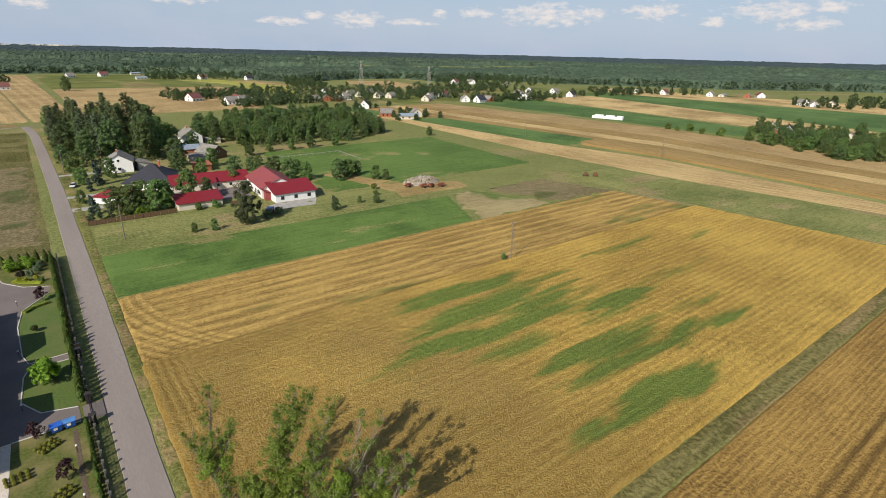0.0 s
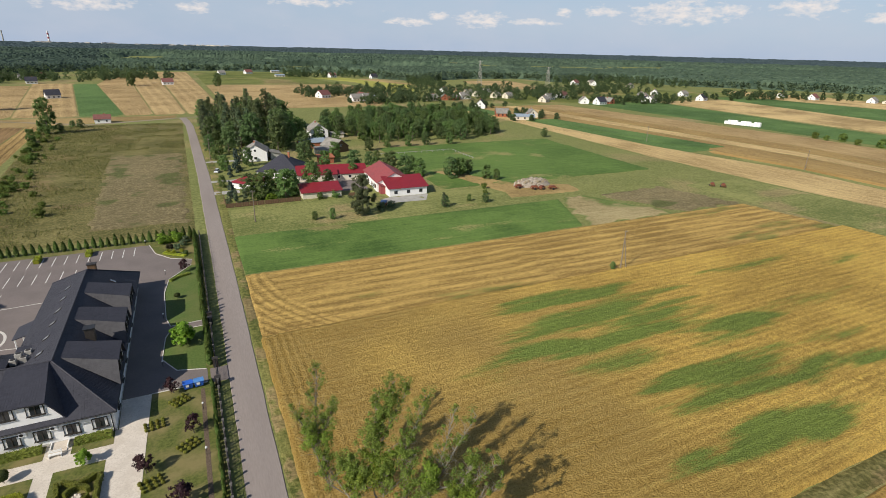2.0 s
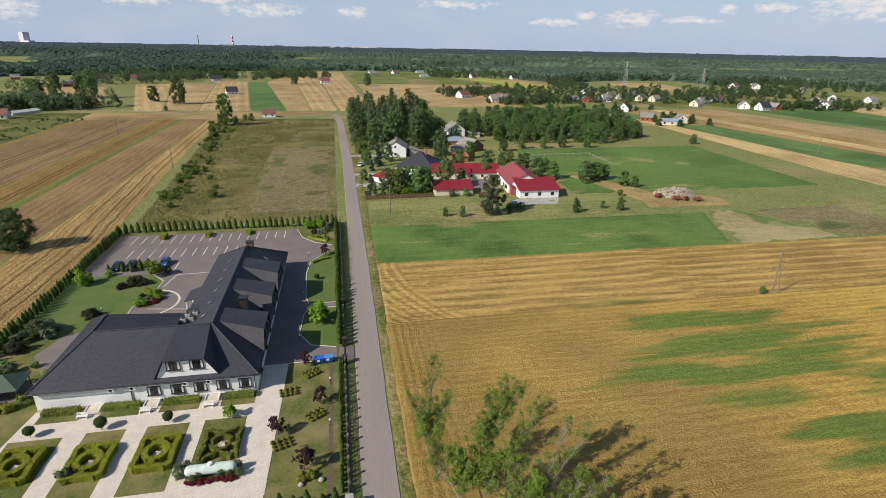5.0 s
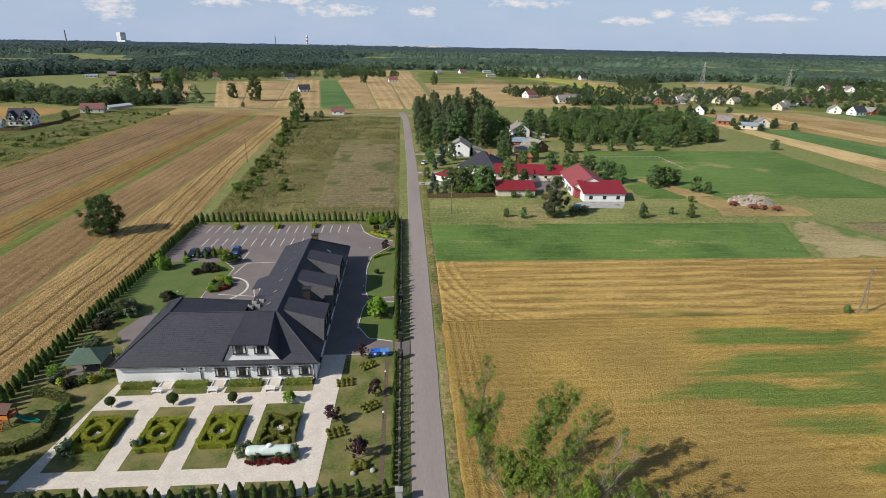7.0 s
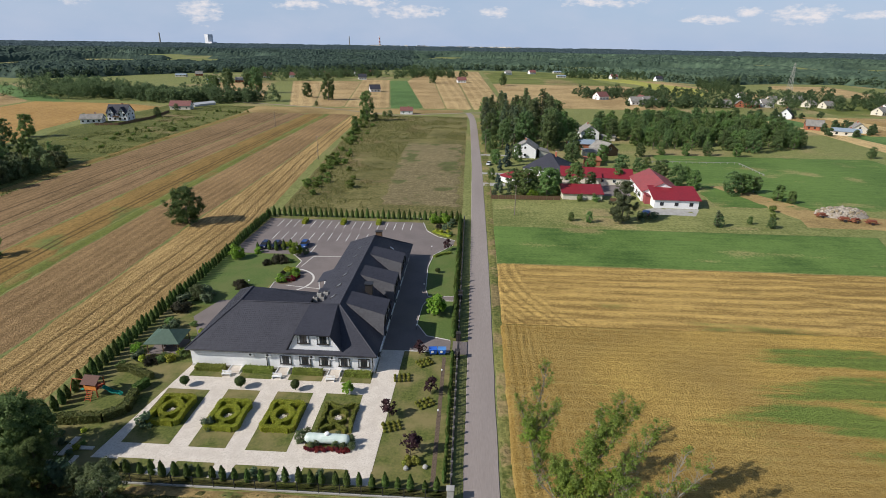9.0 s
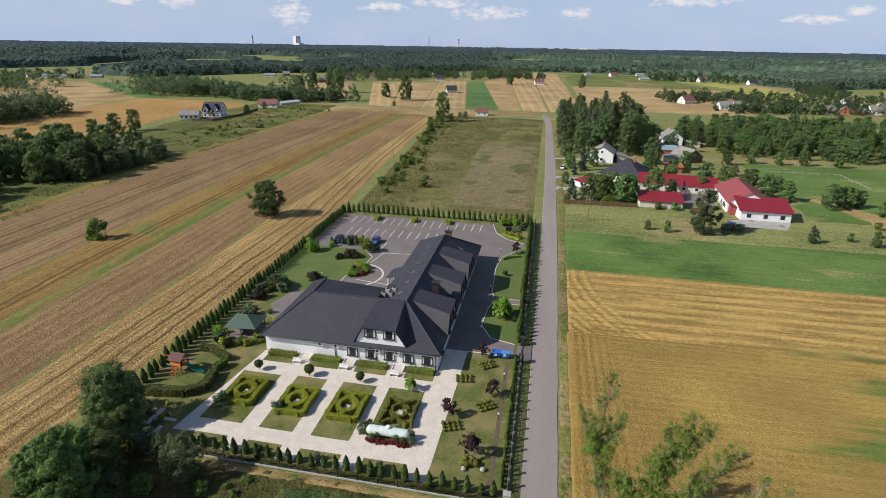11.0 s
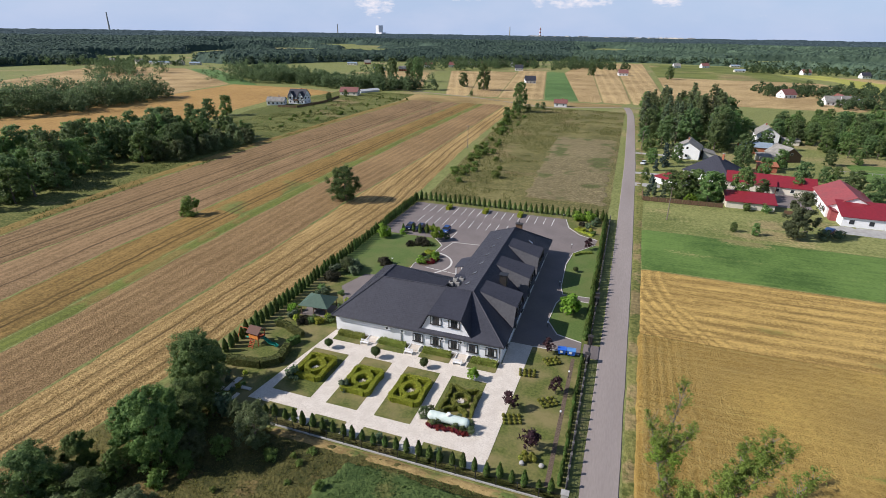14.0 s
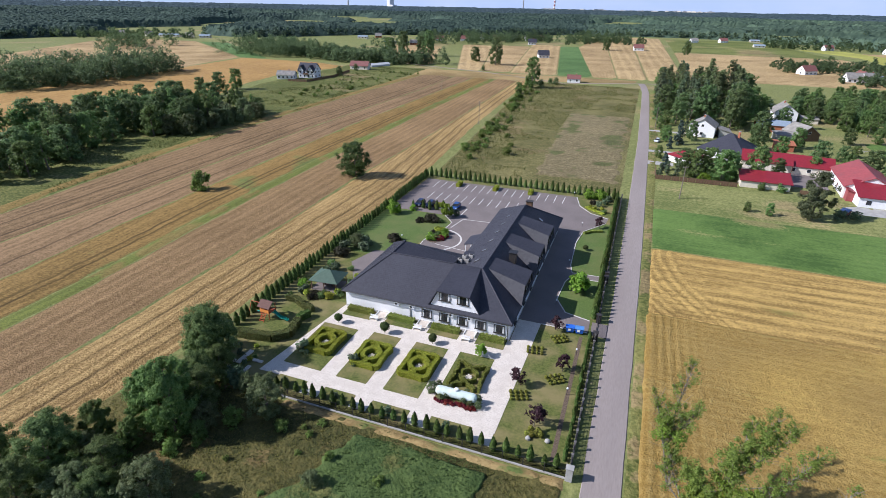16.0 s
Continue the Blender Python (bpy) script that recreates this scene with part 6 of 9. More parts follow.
# ---- garden objects ----
tank = thing("gas_tank", (-17.6, 55.3, 0.06), "pale green-white horizontal gas tank among flowers", "tank")
TANKP = surface("pale_green_tank", [(0.52, 0.62, 0.56), (0.70, 0.76, 0.72)], scale=0.9, rough=0.35, blotch=((0.42, 0.52, 0.47), 0.5), blotch_scale=0.7)
bm = bmesh.new()
prof = [(-3.05, 0.12), (-2.95, 0.42), (-2.7, 0.60), (-2.4, 0.66), (-0.8, 0.66), (0.8, 0.66), (2.4, 0.66), (2.7, 0.60), (2.95, 0.42), (3.05, 0.12)]
tube(bm, [(x, 0, 0.98) for x, r in prof], [r for x, r in prof], 18)
part("vessel", bm, TANKP, tank)
for x in (-1.9, 1.9):
    part("saddle", boxes((x - 0.15, x + 0.15, -0.5, 0.5, 0, 0.45)), CONCRETE, tank)
bm = bmesh.new()
tube(bm, [(0, 0, 1.6), (0, 0, 1.86), (0, 0, 1.9)], [0.32, 0.32, 0.2], 12)
part("valve_dome", bm, RENDER_WHITE, tank)
for k in range(22):
    plant(REDBED, -20.4 + k * 0.28 + R1.uniform(-0.1, 0.1), 54.2 + R1.uniform(-0.25, 0.2), R1.uniform(0.6, 0.95), z=0.07, rng=R1)
for x, y, s in ((-21.2, 55.4, 0.8), (-20.6, 56.3, 0.65), (-19.6, 54.4, 0.45), (-15.4, 54.5, 0.45), (-19.0, 56.2, 0.6), (-16.4, 56.2, 0.6), (-14.6, 55.6, 0.6), (-16.4, 54.7, 0.5), (-18.9, 54.8, 0.5), (-14.2, 54.6, 0.5)):
    plant(WILLOW, x, y, s * 0.4, z=0.07)


def dumpster(x, y, turn, body, lid, label):
    ob = thing("dumpster", Matrix.Translation((x, y, 0.06)) @ pose(0, 0, 0, 0, 0, turn), label, "bin", "bins by the gate")
    bm = bmesh.new()
    vs = []
    for z, w, d in ((0.2, 0.55, 0.40), (1.05, 0.68, 0.54), (1.1, 0.72, 0.58)):
        vs.append([bm.verts.new((sx * w, sy * d, z)) for sx, sy in ((-1, -1), (1, -1), (1, 1), (-1, 1))])
    for a, b in zip(vs, vs[1:]):
        for k in range(4):
            bm.faces.new((a[k], a[(k + 1) % 4], b[(k + 1) % 4], b[k]))
    bm.faces.new(vs[0][::-1])
    bm.faces.new(vs[-1])
    part("tub", bm, body, ob)
    part("sticker", boxes((-0.35, 0.1, -0.535, -0.505, 0.55, 0.95)), WHITE_LINE, ob, "plain white sticker panel")
    bm = bmesh.new()
    pts = [(-0.6, 1.10), (-0.45, 1.24), (0, 1.32), (0.45, 1.24), (0.6, 1.10)]
    rows = [[bm.verts.new((x0, yy, zz + 0.004)) for yy, zz in pts] for x0 in (-0.74, 0.74)]
    for k in range(4):
        bm.faces.new((rows[0][k], rows[1][k], rows[1][k + 1], rows[0][k + 1]))
    bm.faces.new(rows[0])
    bm.faces.new(rows[1][::-1])
    bm.faces.new((rows[0][0], rows[0][-1], rows[1][-1], rows[1][0]))
    part("lid", bm, lid, ob)
    for sx in (-0.45, 0.45):
        for sy in (-0.3, 0.3):
            bm = bmesh.new()
            tube(bm, [(sx - 0.03, sy, 0.1), (sx + 0.03, sy, 0.1)], [0.1, 0.1], 10)
            part("wheel", bm, BLACK_METAL, ob)
    return ob


BLUE_PLASTIC = surface("blue_plastic", [(0.02, 0.11, 0.50), (0.03, 0.14, 0.58)], scale=2, rough=0.4, spec=0.5)
SKY_PLASTIC = surface("light_blue_plastic", [(0.06, 0.20, 0.50), (0.10, 0.26, 0.56)], scale=2, rough=0.4, spec=0.5)
dumpster(-5.2, 78.3, 8, BLUE_PLASTIC, BLUE_PLASTIC, "blue wheeled dumpster with blue lid")
dumpster(-3.65, 78.4, 4, BLUE_PLASTIC, SKY_PLASTIC, "blue wheeled dumpster with light blue lid")

gaz = thing("gazebo", Matrix.Translation((-51.2, 77.2, 0.03)) @ pose(0, 0, 0, 0, 0, 5) @ Matrix.Scale(0.88, 4), "wooden gazebo with dark green hipped roof", "gazebo")
GREEN_ROOF = surface("dark_green_roof", [(0.06, 0.10, 0.072), (0.08, 0.125, 0.09)], scale=2, rough=0.55, blotch=((0.06, 0.11, 0.08), 0.5), blotch_scale=0.5)
c = [(-3.4, -3.0, 2.3), (3.4, -3.0, 2.3), (3.4, 3.0, 2.3), (-3.4, 3.0, 2.3)]
e0, e1 = (-0.5, 0, 4.0), (0.5, 0, 4.0)
for n, p in (("roof_front", [c[0], c[1], e1, e0]), ("roof_back", [c[2], c[3], e0, e1]), ("roof_side", [c[1], c[2], e1]), ("roof_side", [c[3], c[0], e0])):
    part(n, slabs([p], 0.08), GREEN_ROOF, gaz)
for x in (-2.9, 0, 2.9):
    for y in (-2.5, 2.5):
        part("post", boxes((x - 0.08, x + 0.08, y - 0.08, y + 0.08, 0, 2.4), bevel=0.01), BROWN_WALL, gaz)
part("floor", boxes((-3.1, 3.1, -2.7, 2.7, 0, 0.1)), BLOCKS, gaz)
part("table", boxes((-1.2, 1.2, -0.45, 0.45, 0.7, 0.76), (-1.0, -0.9, -0.35, 0.35, 0.1, 0.7), (0.9, 1.0, -0.35, 0.35, 0.1, 0.7)), BROWN_WALL, gaz)

play = thing("play_tower", Matrix.Translation((-55.0, 63.6, 0.03)) @ pose(0, 0, 0, 0, 0, -4)  @ Matrix.Scale(1.05, 4), "wooden play tower with brown roof and turquoise slide", "play tower")
RED_WOOD = surface("red_brown_wood", [(0.36, 0.075, 0.03), (0.48, 0.12, 0.045)], scale=4, rough=0.7, stretch=(1, 1, 0.2))
PLAY_ROOF = surface("dark_red_boards", [(0.085, 0.040, 0.030), (0.13, 0.06, 0.042)], scale=4, rough=0.7, stretch=(1, 4, 1))
ORANGE_PANEL = surface("orange_panel", [(0.62, 0.20, 0.04), (0.72, 0.28, 0.07)], scale=3, rough=0.6)
TURQ = surface("turquoise_plastic", [(0.03, 0.36, 0.28), (0.05, 0.44, 0.34)], scale=3, rough=0.35, spec=0.5)
for x in (-0.8, 0.8):
    for y in (-0.8, 0.8):
        part("post", boxes((x - 0.06, x + 0.06, y - 0.06, y + 0.06, 0, 2.3)), RED_WOOD, play)
part("deck", boxes((-0.9, 0.9, -0.9, 0.9, 1.15, 1.23)), RED_WOOD, play)
part("roof_slope", slabs([[(-1.2, -1.2, 2.25), (1.2, -1.2, 2.25), (1.2, 0, 3.1), (-1.2, 0, 3.1)]], 0.05), PLAY_ROOF, play)
part("roof_slope", slabs([[(-1.2, 1.2, 2.25), (1.2, 1.2, 2.25), (1.2, 0, 3.1), (-1.2, 0, 3.1)]], 0.05), PLAY_ROOF, play)
part("front_panel", boxes((-0.9, 0.9, -0.93, -0.87, 1.24, 1.85)), ORANGE_PANEL, play)
part("side_panel", boxes((-0.93, -0.87, -0.86, 0.86, 1.24, 2.2)), ORANGE_PANEL, play)
for k in range(5):
    part("rung", boxes((-0.4, 0.4, -1.75 + 0.16 * k, -1.67 + 0.16 * k, 0.15 + 0.22 * k, 0.21 + 0.22 * k)), RED_WOOD, play)
for s in (-0.42, 0.42):
    bm = bmesh.new()
    tube(bm, [(s, -1.85, 0), (s, -0.95, 1.3)], [0.045, 0.045], 6)
    part("ladder_rail", bm, RED_WOOD, play)
bm = bmesh.new()
rows = []
for k in range(9):
    f = k / 8
    x, z = 0.95 + f * 3.0, 1.2 - 1.0 * f + 0.12 * math.sin(f * 9) - 0.05 * (1 - f)
    rows.append([bm.verts.new((x, y0, z + dz)) for y0, dz in ((-0.28, 0.2), (-0.25, 0.0), (0.25, 0.0), (0.28, 0.2))])
for a, b in zip(rows, rows[1:]):
    for k in range(3):
        bm.faces.new((a[k], a[k + 1], b[k + 1], b[k]))
bmesh.ops.solidify(bm, geom=bm.faces[:], thickness=0.03)
part("slide", bm, TURQ, play, "turquoise plastic slide")
bm = bmesh.new()
tube(bm, [(-0.8, 0, 2.2), (-3.4, 0, 2.2)], [0.06, 0.06], 6)
part("swing_beam", bm, RED_WOOD, play)
for y in (-0.9, 0.9):
    bm = bmesh.new()
    tube(bm, [(-3.4, 0, 2.2), (-3.5, y, 0)], [0.06, 0.06], 6)
    part("swing_leg", bm, RED_WOOD, play)
part("swing_seat", boxes((-2.4, -1.9, -0.12, 0.12, 0.5, 0.54)), TURQ, play)


def bollard(x, y, h=1.0):
    ob = thing("lamp_bollard", (x, y, 0.03), "small garden lamp with white globe", "lamp", "garden lamps")
    bm = bmesh.new()
    tube(bm, [(0, 0, 0), (0, 0, h)], [0.04, 0.035], 8)
    part("stem", bm, BLACK_METAL, ob)
    bm = bmesh.new()
    bmesh.ops.create_icosphere(bm, subdivisions=2, radius=0.16)
    part("globe", bm, RENDER_WHITE, ob, at=Matrix.Translation((0, 0, h + 0.14)))


for x, y in ((-9.0, 104.2), (-8.8, 86.2), (-47.3, 102.8), (-9.0, 127.1), (-3.3, 62.0), (-3.3, 72.0), (-14.0, 150.4)):
    bollard(x, y)


def bench(x, y, turn):
    ob = thing("garden_bench", Matrix.Translation((x, y, 0.07)) @ pose(0, 0, 0, 0, 0, turn), "white painted garden bench", "bench", "white benches")
    for k in range(3):
        part("seat_slat", boxes((-0.75, 0.75, -0.22 + k * 0.16, -0.09 + k * 0.16, 0.42, 0.46)), WHITE_LINE, ob)
    for k in range(2):
        part("back_slat", boxes((-0.75, 0.75, 0.27, 0.31, 0.55 + k * 0.18, 0.67 + k * 0.18)), WHITE_LINE, ob)
    for x0 in (-0.68, 0.62):
        part("leg", boxes((x0, x0 + 0.06, -0.22, 0.31, 0, 0.415), (x0, x0 + 0.06, 0.312, 0.35, 0.3, 0.9)), WHITE_LINE, ob)


for x, y, a in ((-37.6, 69.4, 0), (-29.4, 69.3, 0), (-20.8, 69.2, 0), (-37.4, 48.9, 180), (-29.6, 48.9, 180), (-21.1, 48.9, 180)):
    bench(x, y, a)


def car(x, y, turn, paint, label, z=0.06):
    """A hatchback: body with wheel arches, cabin glass, wheels with rims."""
    ob = thing("car", Matrix.Translation((x, y, z)) @ pose(0, 0, 0, 0, 0, turn), label, "car")
    side = [(-2.05, 0.35), (-2.1, 0.62), (-1.95, 0.85), (-1.1, 0.95), (0.9, 0.95), (1.85, 0.9), (2.05, 0.6), (2.0, 0.32)]
    bm = bmesh.new()
    a = [bm.verts.new((px, -0.84, pz)) for px, pz in side]
    b = [bm.verts.new((px, 0.84, pz)) for px, pz in side]
    bm.faces.new(a)
    bm.faces.new(b[::-1])
    for k in range(len(side)):
        j = (k + 1) % len(side)
        bm.faces.new((a[k], b[k], b[j], a[j]))
    bmesh.ops.bevel(bm, geom=bm.edges[:], offset=0.05, segments=1, affect="EDGES")
    part("body", bm, paint, ob)
    bm = bmesh.new()
    lo = [bm.verts.new(v) for v in ((-1.15, -0.78, 0.95), (1.75, -0.78, 0.93), (1.75, 0.78, 0.93), (-1.15, 0.78, 0.95))]
    hi = [bm.verts.new(v) for v in ((-0.4, -0.62, 1.42), (1.35, -0.62, 1.42), (1.35, 0.62, 1.42), (-0.4, 0.62, 1.42))]
    for k in range(4):
        bm.faces.new((lo[k], lo[(k + 1) % 4], hi[(k + 1) % 4], hi[k]))
    bm.faces.new(hi)
    part("window_glass", bm, GLASS, ob)
    part("roof", boxes((-0.42, 1.37, -0.64, 0.64, 1.424, 1.47), bevel=0.02), paint, ob)
    for wx in (-1.3, 1.25):
        for s in (-1, 1):
            bm = bmesh.new()
            tube(bm, [(wx, s * 0.66, 0.31), (wx, s * 0.86, 0.31)], [0.31, 0.31], 14)
            wh = part("wheel", bm, BLACK_METAL, ob)
            bm = bmesh.new()
            tube(bm, [(wx, s * 0.862, 0.31), (wx, s * 0.875, 0.31)], [0.19, 0.17], 10)
            part("rim", bm, CONCRETE, wh)
    for s in (-0.6, 0.6):
        part("headlight", boxes((-2.12, -2.0, s - 0.17, s + 0.17, 0.62, 0.76)), BLIND, ob)
        part("tail_light", boxes((1.93, 2.06, s - 0.15, s + 0.15, 0.66, 0.8)), ROOF_RED, ob)
    return ob


NAVY = surface("dark_blue_paint", [(0.015, 0.025, 0.07), (0.02, 0.035, 0.09)], scale=1, rough=0.25, spec=0.5)
CARBLUE = surface("blue_paint", [(0.03, 0.08, 0.25), (0.04, 0.10, 0.30)], scale=1, rough=0.25, spec=0.5)
CARWHITE = surface("white_car_paint", [(0.62, 0.63, 0.64), (0.70, 0.71, 0.72)], scale=1, rough=0.25, spec=0.5)
car(-52.4, 126.0, 88, NAVY, "dark blue car parked behind the thujas")
car(-49.4, 126.2, 92, NAVY, "dark blue estate car parked behind the thujas")
car(-42.4, 127.2, 90, CARBLUE, "blue car parked beside the lime tree")


# ---- copses ----
def scatter(region, count, kinds, seed, scale=(0.75, 1.25), gap=3.0):
    """Plants count trees inside a polygon, keeping a distance."""
    rng = random.Random(seed)
    xs, ys = [p[0] for p in region], [p[1] for p in region]
    put, tries = [], 0
    while len(put) < count and tries < count * 40:
        tries += 1
        x, y = rng.uniform(min(xs), max(xs)), rng.uniform(min(ys), max(ys))
        inside, j = False, len(region) - 1
        for i in range(len(region)):
            if (ys[i] > y) != (ys[j] > y) and x < (xs[j] - xs[i]) * (y - ys[i]) / (ys[j] - ys[i]) + xs[i]:
                inside = not inside
            j = i
        if not inside or any((x - a) ** 2 + (y - b) ** 2 < gap * gap for a, b in put):
            continue
        put.append((x, y))
        plant(rng.choice(kinds), x, y, rng.uniform(*scale), tall=rng.uniform(0.85, 1.2), rng=rng)


scatter([(6, 300), (23, 290), (45, 296), (60, 315), (62, 370), (40, 405), (8, 400)], 80, [OAK, PINE, PINE, POPLAR, POPLAR, LIME, BIRCH], 21, (0.85, 1.35), 4.0)
scatter([(24, 312), (50, 306), (58, 345), (40, 372), (22, 350)], 16, [POPLAR, POPLAR, BIRCH], 46, (1.15, 1.5), 4.0)
scatter([(72, 318), (86, 300), (95, 278), (120, 282), (142, 277), (176, 290), (202, 330), (190, 400), (120, 400), (80, 360)], 240, [OAK, OAK, LIME, LIME, BIRCH], 22, (0.6, 0.95), 3.3)
scatter([(-170, 92), (-174, 118), (-187, 150), (-176, 158), (-172, 185), (-170, 206), (-178, 222), (-215, 210), (-232, 150), (-222, 90)], 105, [OAK, LIME, BIRCH, OAK], 23, (0.7, 1.35), 3.8)
scatter([(-170, 160), (-168, 207), (-178, 214), (-182, 160)], 26, [WILLOW_FAR], 45, (0.9, 1.35), 3.2)
far_copse_points = []


def far_copse(region, count, seed, scale=(0.8, 1.2), gap=6.0):
    """Distant trees, too many to tell apart: collected for one joined mesh."""
    rng = random.Random(seed)
    xs, ys = [p[0] for p in region], [p[1] for p in region]
    put, tries = [], 0
    while len(put) < count and tries < count * 40:
        tries += 1
        x, y = rng.uniform(min(xs), max(xs)), rng.uniform(min(ys), max(ys))
        inside, j = False, len(region) - 1
        for i in range(len(region)):
            if (ys[i] > y) != (ys[j] > y) and x < (xs[j] - xs[i]) * (y - ys[i]) / (ys[j] - ys[i]) + xs[i]:
                inside = not inside
            j = i
        if inside and not any((x - a) ** 2 + (y - b) ** 2 < gap * gap for a, b in put):
            put.append((x, y))
            far_copse_points.append((x, y, rng.uniform(*scale)))


far_copse([(-340, 205), (-324, 240), (-330, 285), (-334, 330), (-365, 325), (-380, 200)], 110, 24, (1.3, 2.2), 4.5)
far_copse([(-405, 500), (-325, 470), (-258, 445), (-190, 455), (-190, 475), (-260, 480), (-400, 560)], 130, 25, (1.0, 1.6), 5.0)


# ---- houses ----
WIN = {}


def small_window(parent, x, y, z, w, h, turn, frame=None):
    """A plain window with frame and pane, sharing meshes between alike ones."""
    key = (w, h, frame.name if frame else "")
    if key not in WIN:
        b = 0.07
        f = boxes((-w / 2, w / 2, -0.06, 0.02, h / 2 - b, h / 2), (-w / 2, w / 2, -0.06, 0.02, -h / 2, -h / 2 + b), (-w / 2, -w / 2 + b, -0.06, 0.02, -h / 2 + b, h / 2 - b), (w / 2 - b, w / 2, -0.06, 0.02, -h / 2 + b, h / 2 - b))
        p = boxes((-w / 2 + b, w / 2 - b, -0.03, 0.0, -h / 2 + b, h / 2 - b))
        made = []
        for nm, bm, m in (("window", f, frame or RENDER_WHITE), ("pane", p, GLASS)):
            me = bpy.data.meshes.new(nm)
            bm.to_mesh(me)
            bm.free()
            me.materials.append(m)
            made.append(me)
        WIN[key] = made
    win = part("window", WIN[key][0], None, parent, at=Matrix.Translation((x, y, z)) @ pose(0, 0, 0, 0, 0, turn))
    part("pane", WIN[key][1], None, win)
    return win


def house(name, x, y, turn, w, d, eave, ridge, wall, roof, label, category="house", kind="gable", over=0.5, wins=(3, 1), chimney=True, two=False, frame=None):
    """A house with its ridge along its own x: walls with gables, roof slopes, windows, chimney."""
    ob = thing(name, Matrix.Translation((x, y, 0)) @ pose(0, 0, 0, 0, 0, turn), label, category)
    hw, hd = w / 2, d / 2
    bm = bmesh.new()
    if kind == "gable":
        prof = [(-hd, 0), (hd, 0), (hd, eave), (0, ridge - 0.1), (-hd, eave)]
    elif kind == "mono":
        prof = [(-hd, 0), (hd, 0), (hd, ridge - 0.1), (-hd, eave)]
    else:
        prof = [(-hd, 0), (hd, 0), (hd, eave), (-hd, eave)]
    a = [bm.verts.new((-hw, py, pz)) for py, pz in prof]
    b = [bm.verts.new((hw, py, pz)) for py, pz in prof]
    bm.faces.new(a[::-1])
    bm.faces.new(b)
    for k in range(len(prof)):
        j = (k + 1) % len(prof)
        bm.faces.new((a[k], a[j], b[j], b[k]))
    bmesh.ops.recalc_face_normals(bm, faces=bm.faces)
    part("wall", bm, wall, ob)
    ow = hw + over
    s = (ridge - eave) / hd
    ez = eave - over * s + 0.1
    od = hd + over
    if kind == "gable":
        part("roof_slope", slabs([[(-ow, -od, ez), (ow, -od, ez), (ow, 0, ridge + 0.1), (-ow, 0, ridge + 0.1)]], 0.14), roof, ob)
        part("roof_slope", slabs([[(-ow, od, ez), (ow, od, ez), (ow, 0, ridge + 0.1), (-ow, 0, ridge + 0.1)]], 0.14), roof, ob)
    elif kind == "mono":
        s2 = (ridge - eave) / d
        part("roof_slope", slabs([[(-ow, -od, eave - over * s2 + 0.1), (ow, -od, eave - over * s2 + 0.1), (ow, od, ridge + over * s2 + 0.1), (-ow, od, ridge + over * s2 + 0.1)]], 0.14), roof, ob)
    else:
        r = max(0.4, hw - hd)
        e = [(-ow, -od, ez), (ow, -od, ez), (ow, od, ez), (-ow, od, ez)]
        p, q = (-r, 0, ridge), (r, 0, ridge)
        for f in ([e[0], e[1], q, p], [e[2], e[3], p, q], [e[1], e[2], q], [e[3], e[0], p]):
            part("roof_slope", slabs([f], 0.14), roof, ob)
    if chimney:
        ch = part("chimney", boxes((-0.35 + hw * 0.3, 0.35 + hw * 0.3, 0.2, 0.8, ridge - 1.6, ridge + 0.8), bevel=0.02), BRICK_WALL, ob)
        part("cap", boxes((-0.43 + hw * 0.3, 0.43 + hw * 0.3, 0.12, 0.88, ridge + 0.804, ridge + 0.9)), CONCRETE, ch)
    floors = [1.5] + ([4.1] if two else [])
    for z in floors:
        if z + 0.7 > eave:
            continue
        for k in range(wins[0]):
            wx = -hw + w * (k + 0.5) / wins[0]
            small_window(ob, wx, -hd - 0.01, z, 1.2, 1.2, 0, frame)
            if kind != "mono":
                small_window(ob, wx, hd + 0.01, z, 1.2, 1.2, 180, frame)
        for k in range(wins[1]):
            wy = -hd + d * (k + 0.5) / wins[1]
            small_window(ob, hw + 0.01, wy, z, 1.2, 1.2, 90, frame)
            small_window(ob, -hw - 0.01, wy, z, 1.2, 1.2, -90, frame)
    if kind == "gable" and ridge - eave > 2.4:
        small_window(ob, hw + 0.01, 0, eave + 0.6, 1.0, 1.1, 90, frame)
        small_window(ob, -hw - 0.01, 0, eave + 0.6, 1.0, 1.1, -90, frame)
    return ob


# ---- the red-roofed farm ----
house("farmhouse", 27.2, 258.0, 80, 12.5, 10.2, 4.3, 7.4, RENDER_WHITE, ROOF_GREY, "white rendered house with a grey gabled roof", over=0.4, wins=(2, 1))
house("shed", 35.6, 258.5, 90, 9, 4.6, 2.4, 3.6, GREY_WALL, ROOF_GREY, "low grey lean-to beside the white house", "shed", "mono", wins=(0, 0), chimney=False)
house("villa", 33.4, 221.6, -25, 16.4, 16.8, 3.1, 8.4, RENDER_WHITE, ROOF_DARK, "white house with a dark hipped roof", kind="hip", wins=(4, 3))
house("annex", 18.6, 205.2, 45, 10, 8.5, 2.5, 4.6, RENDER_WHITE, ROOF_RED, "low annex with a red sheet roof", "shed", "hip", wins=(2, 1), chimney=False)
lng = house("long_barn", 50.2, 210.0, -7, 26.8, 12.5, 2.8, 5.2, CREAM_WALL, ROOF_RED, "long low barn with a red sheet roof", "barn", wins=(6, 1), chimney=False)
part("porch_roof", slabs([[(-1.8, -8.4, 3.0), (1.8, -8.4, 3.0), (1.8, -4.5, 4.4), (-1.8, -4.5, 4.4)]], 0.1), ROOF_RED, lng)
for xx in (-1.6, 1.6):
    part("porch_post", boxes((xx - 0.1, xx + 0.1, -8.2, -8.0, 0, 3.0)), BROWN_WALL, lng)
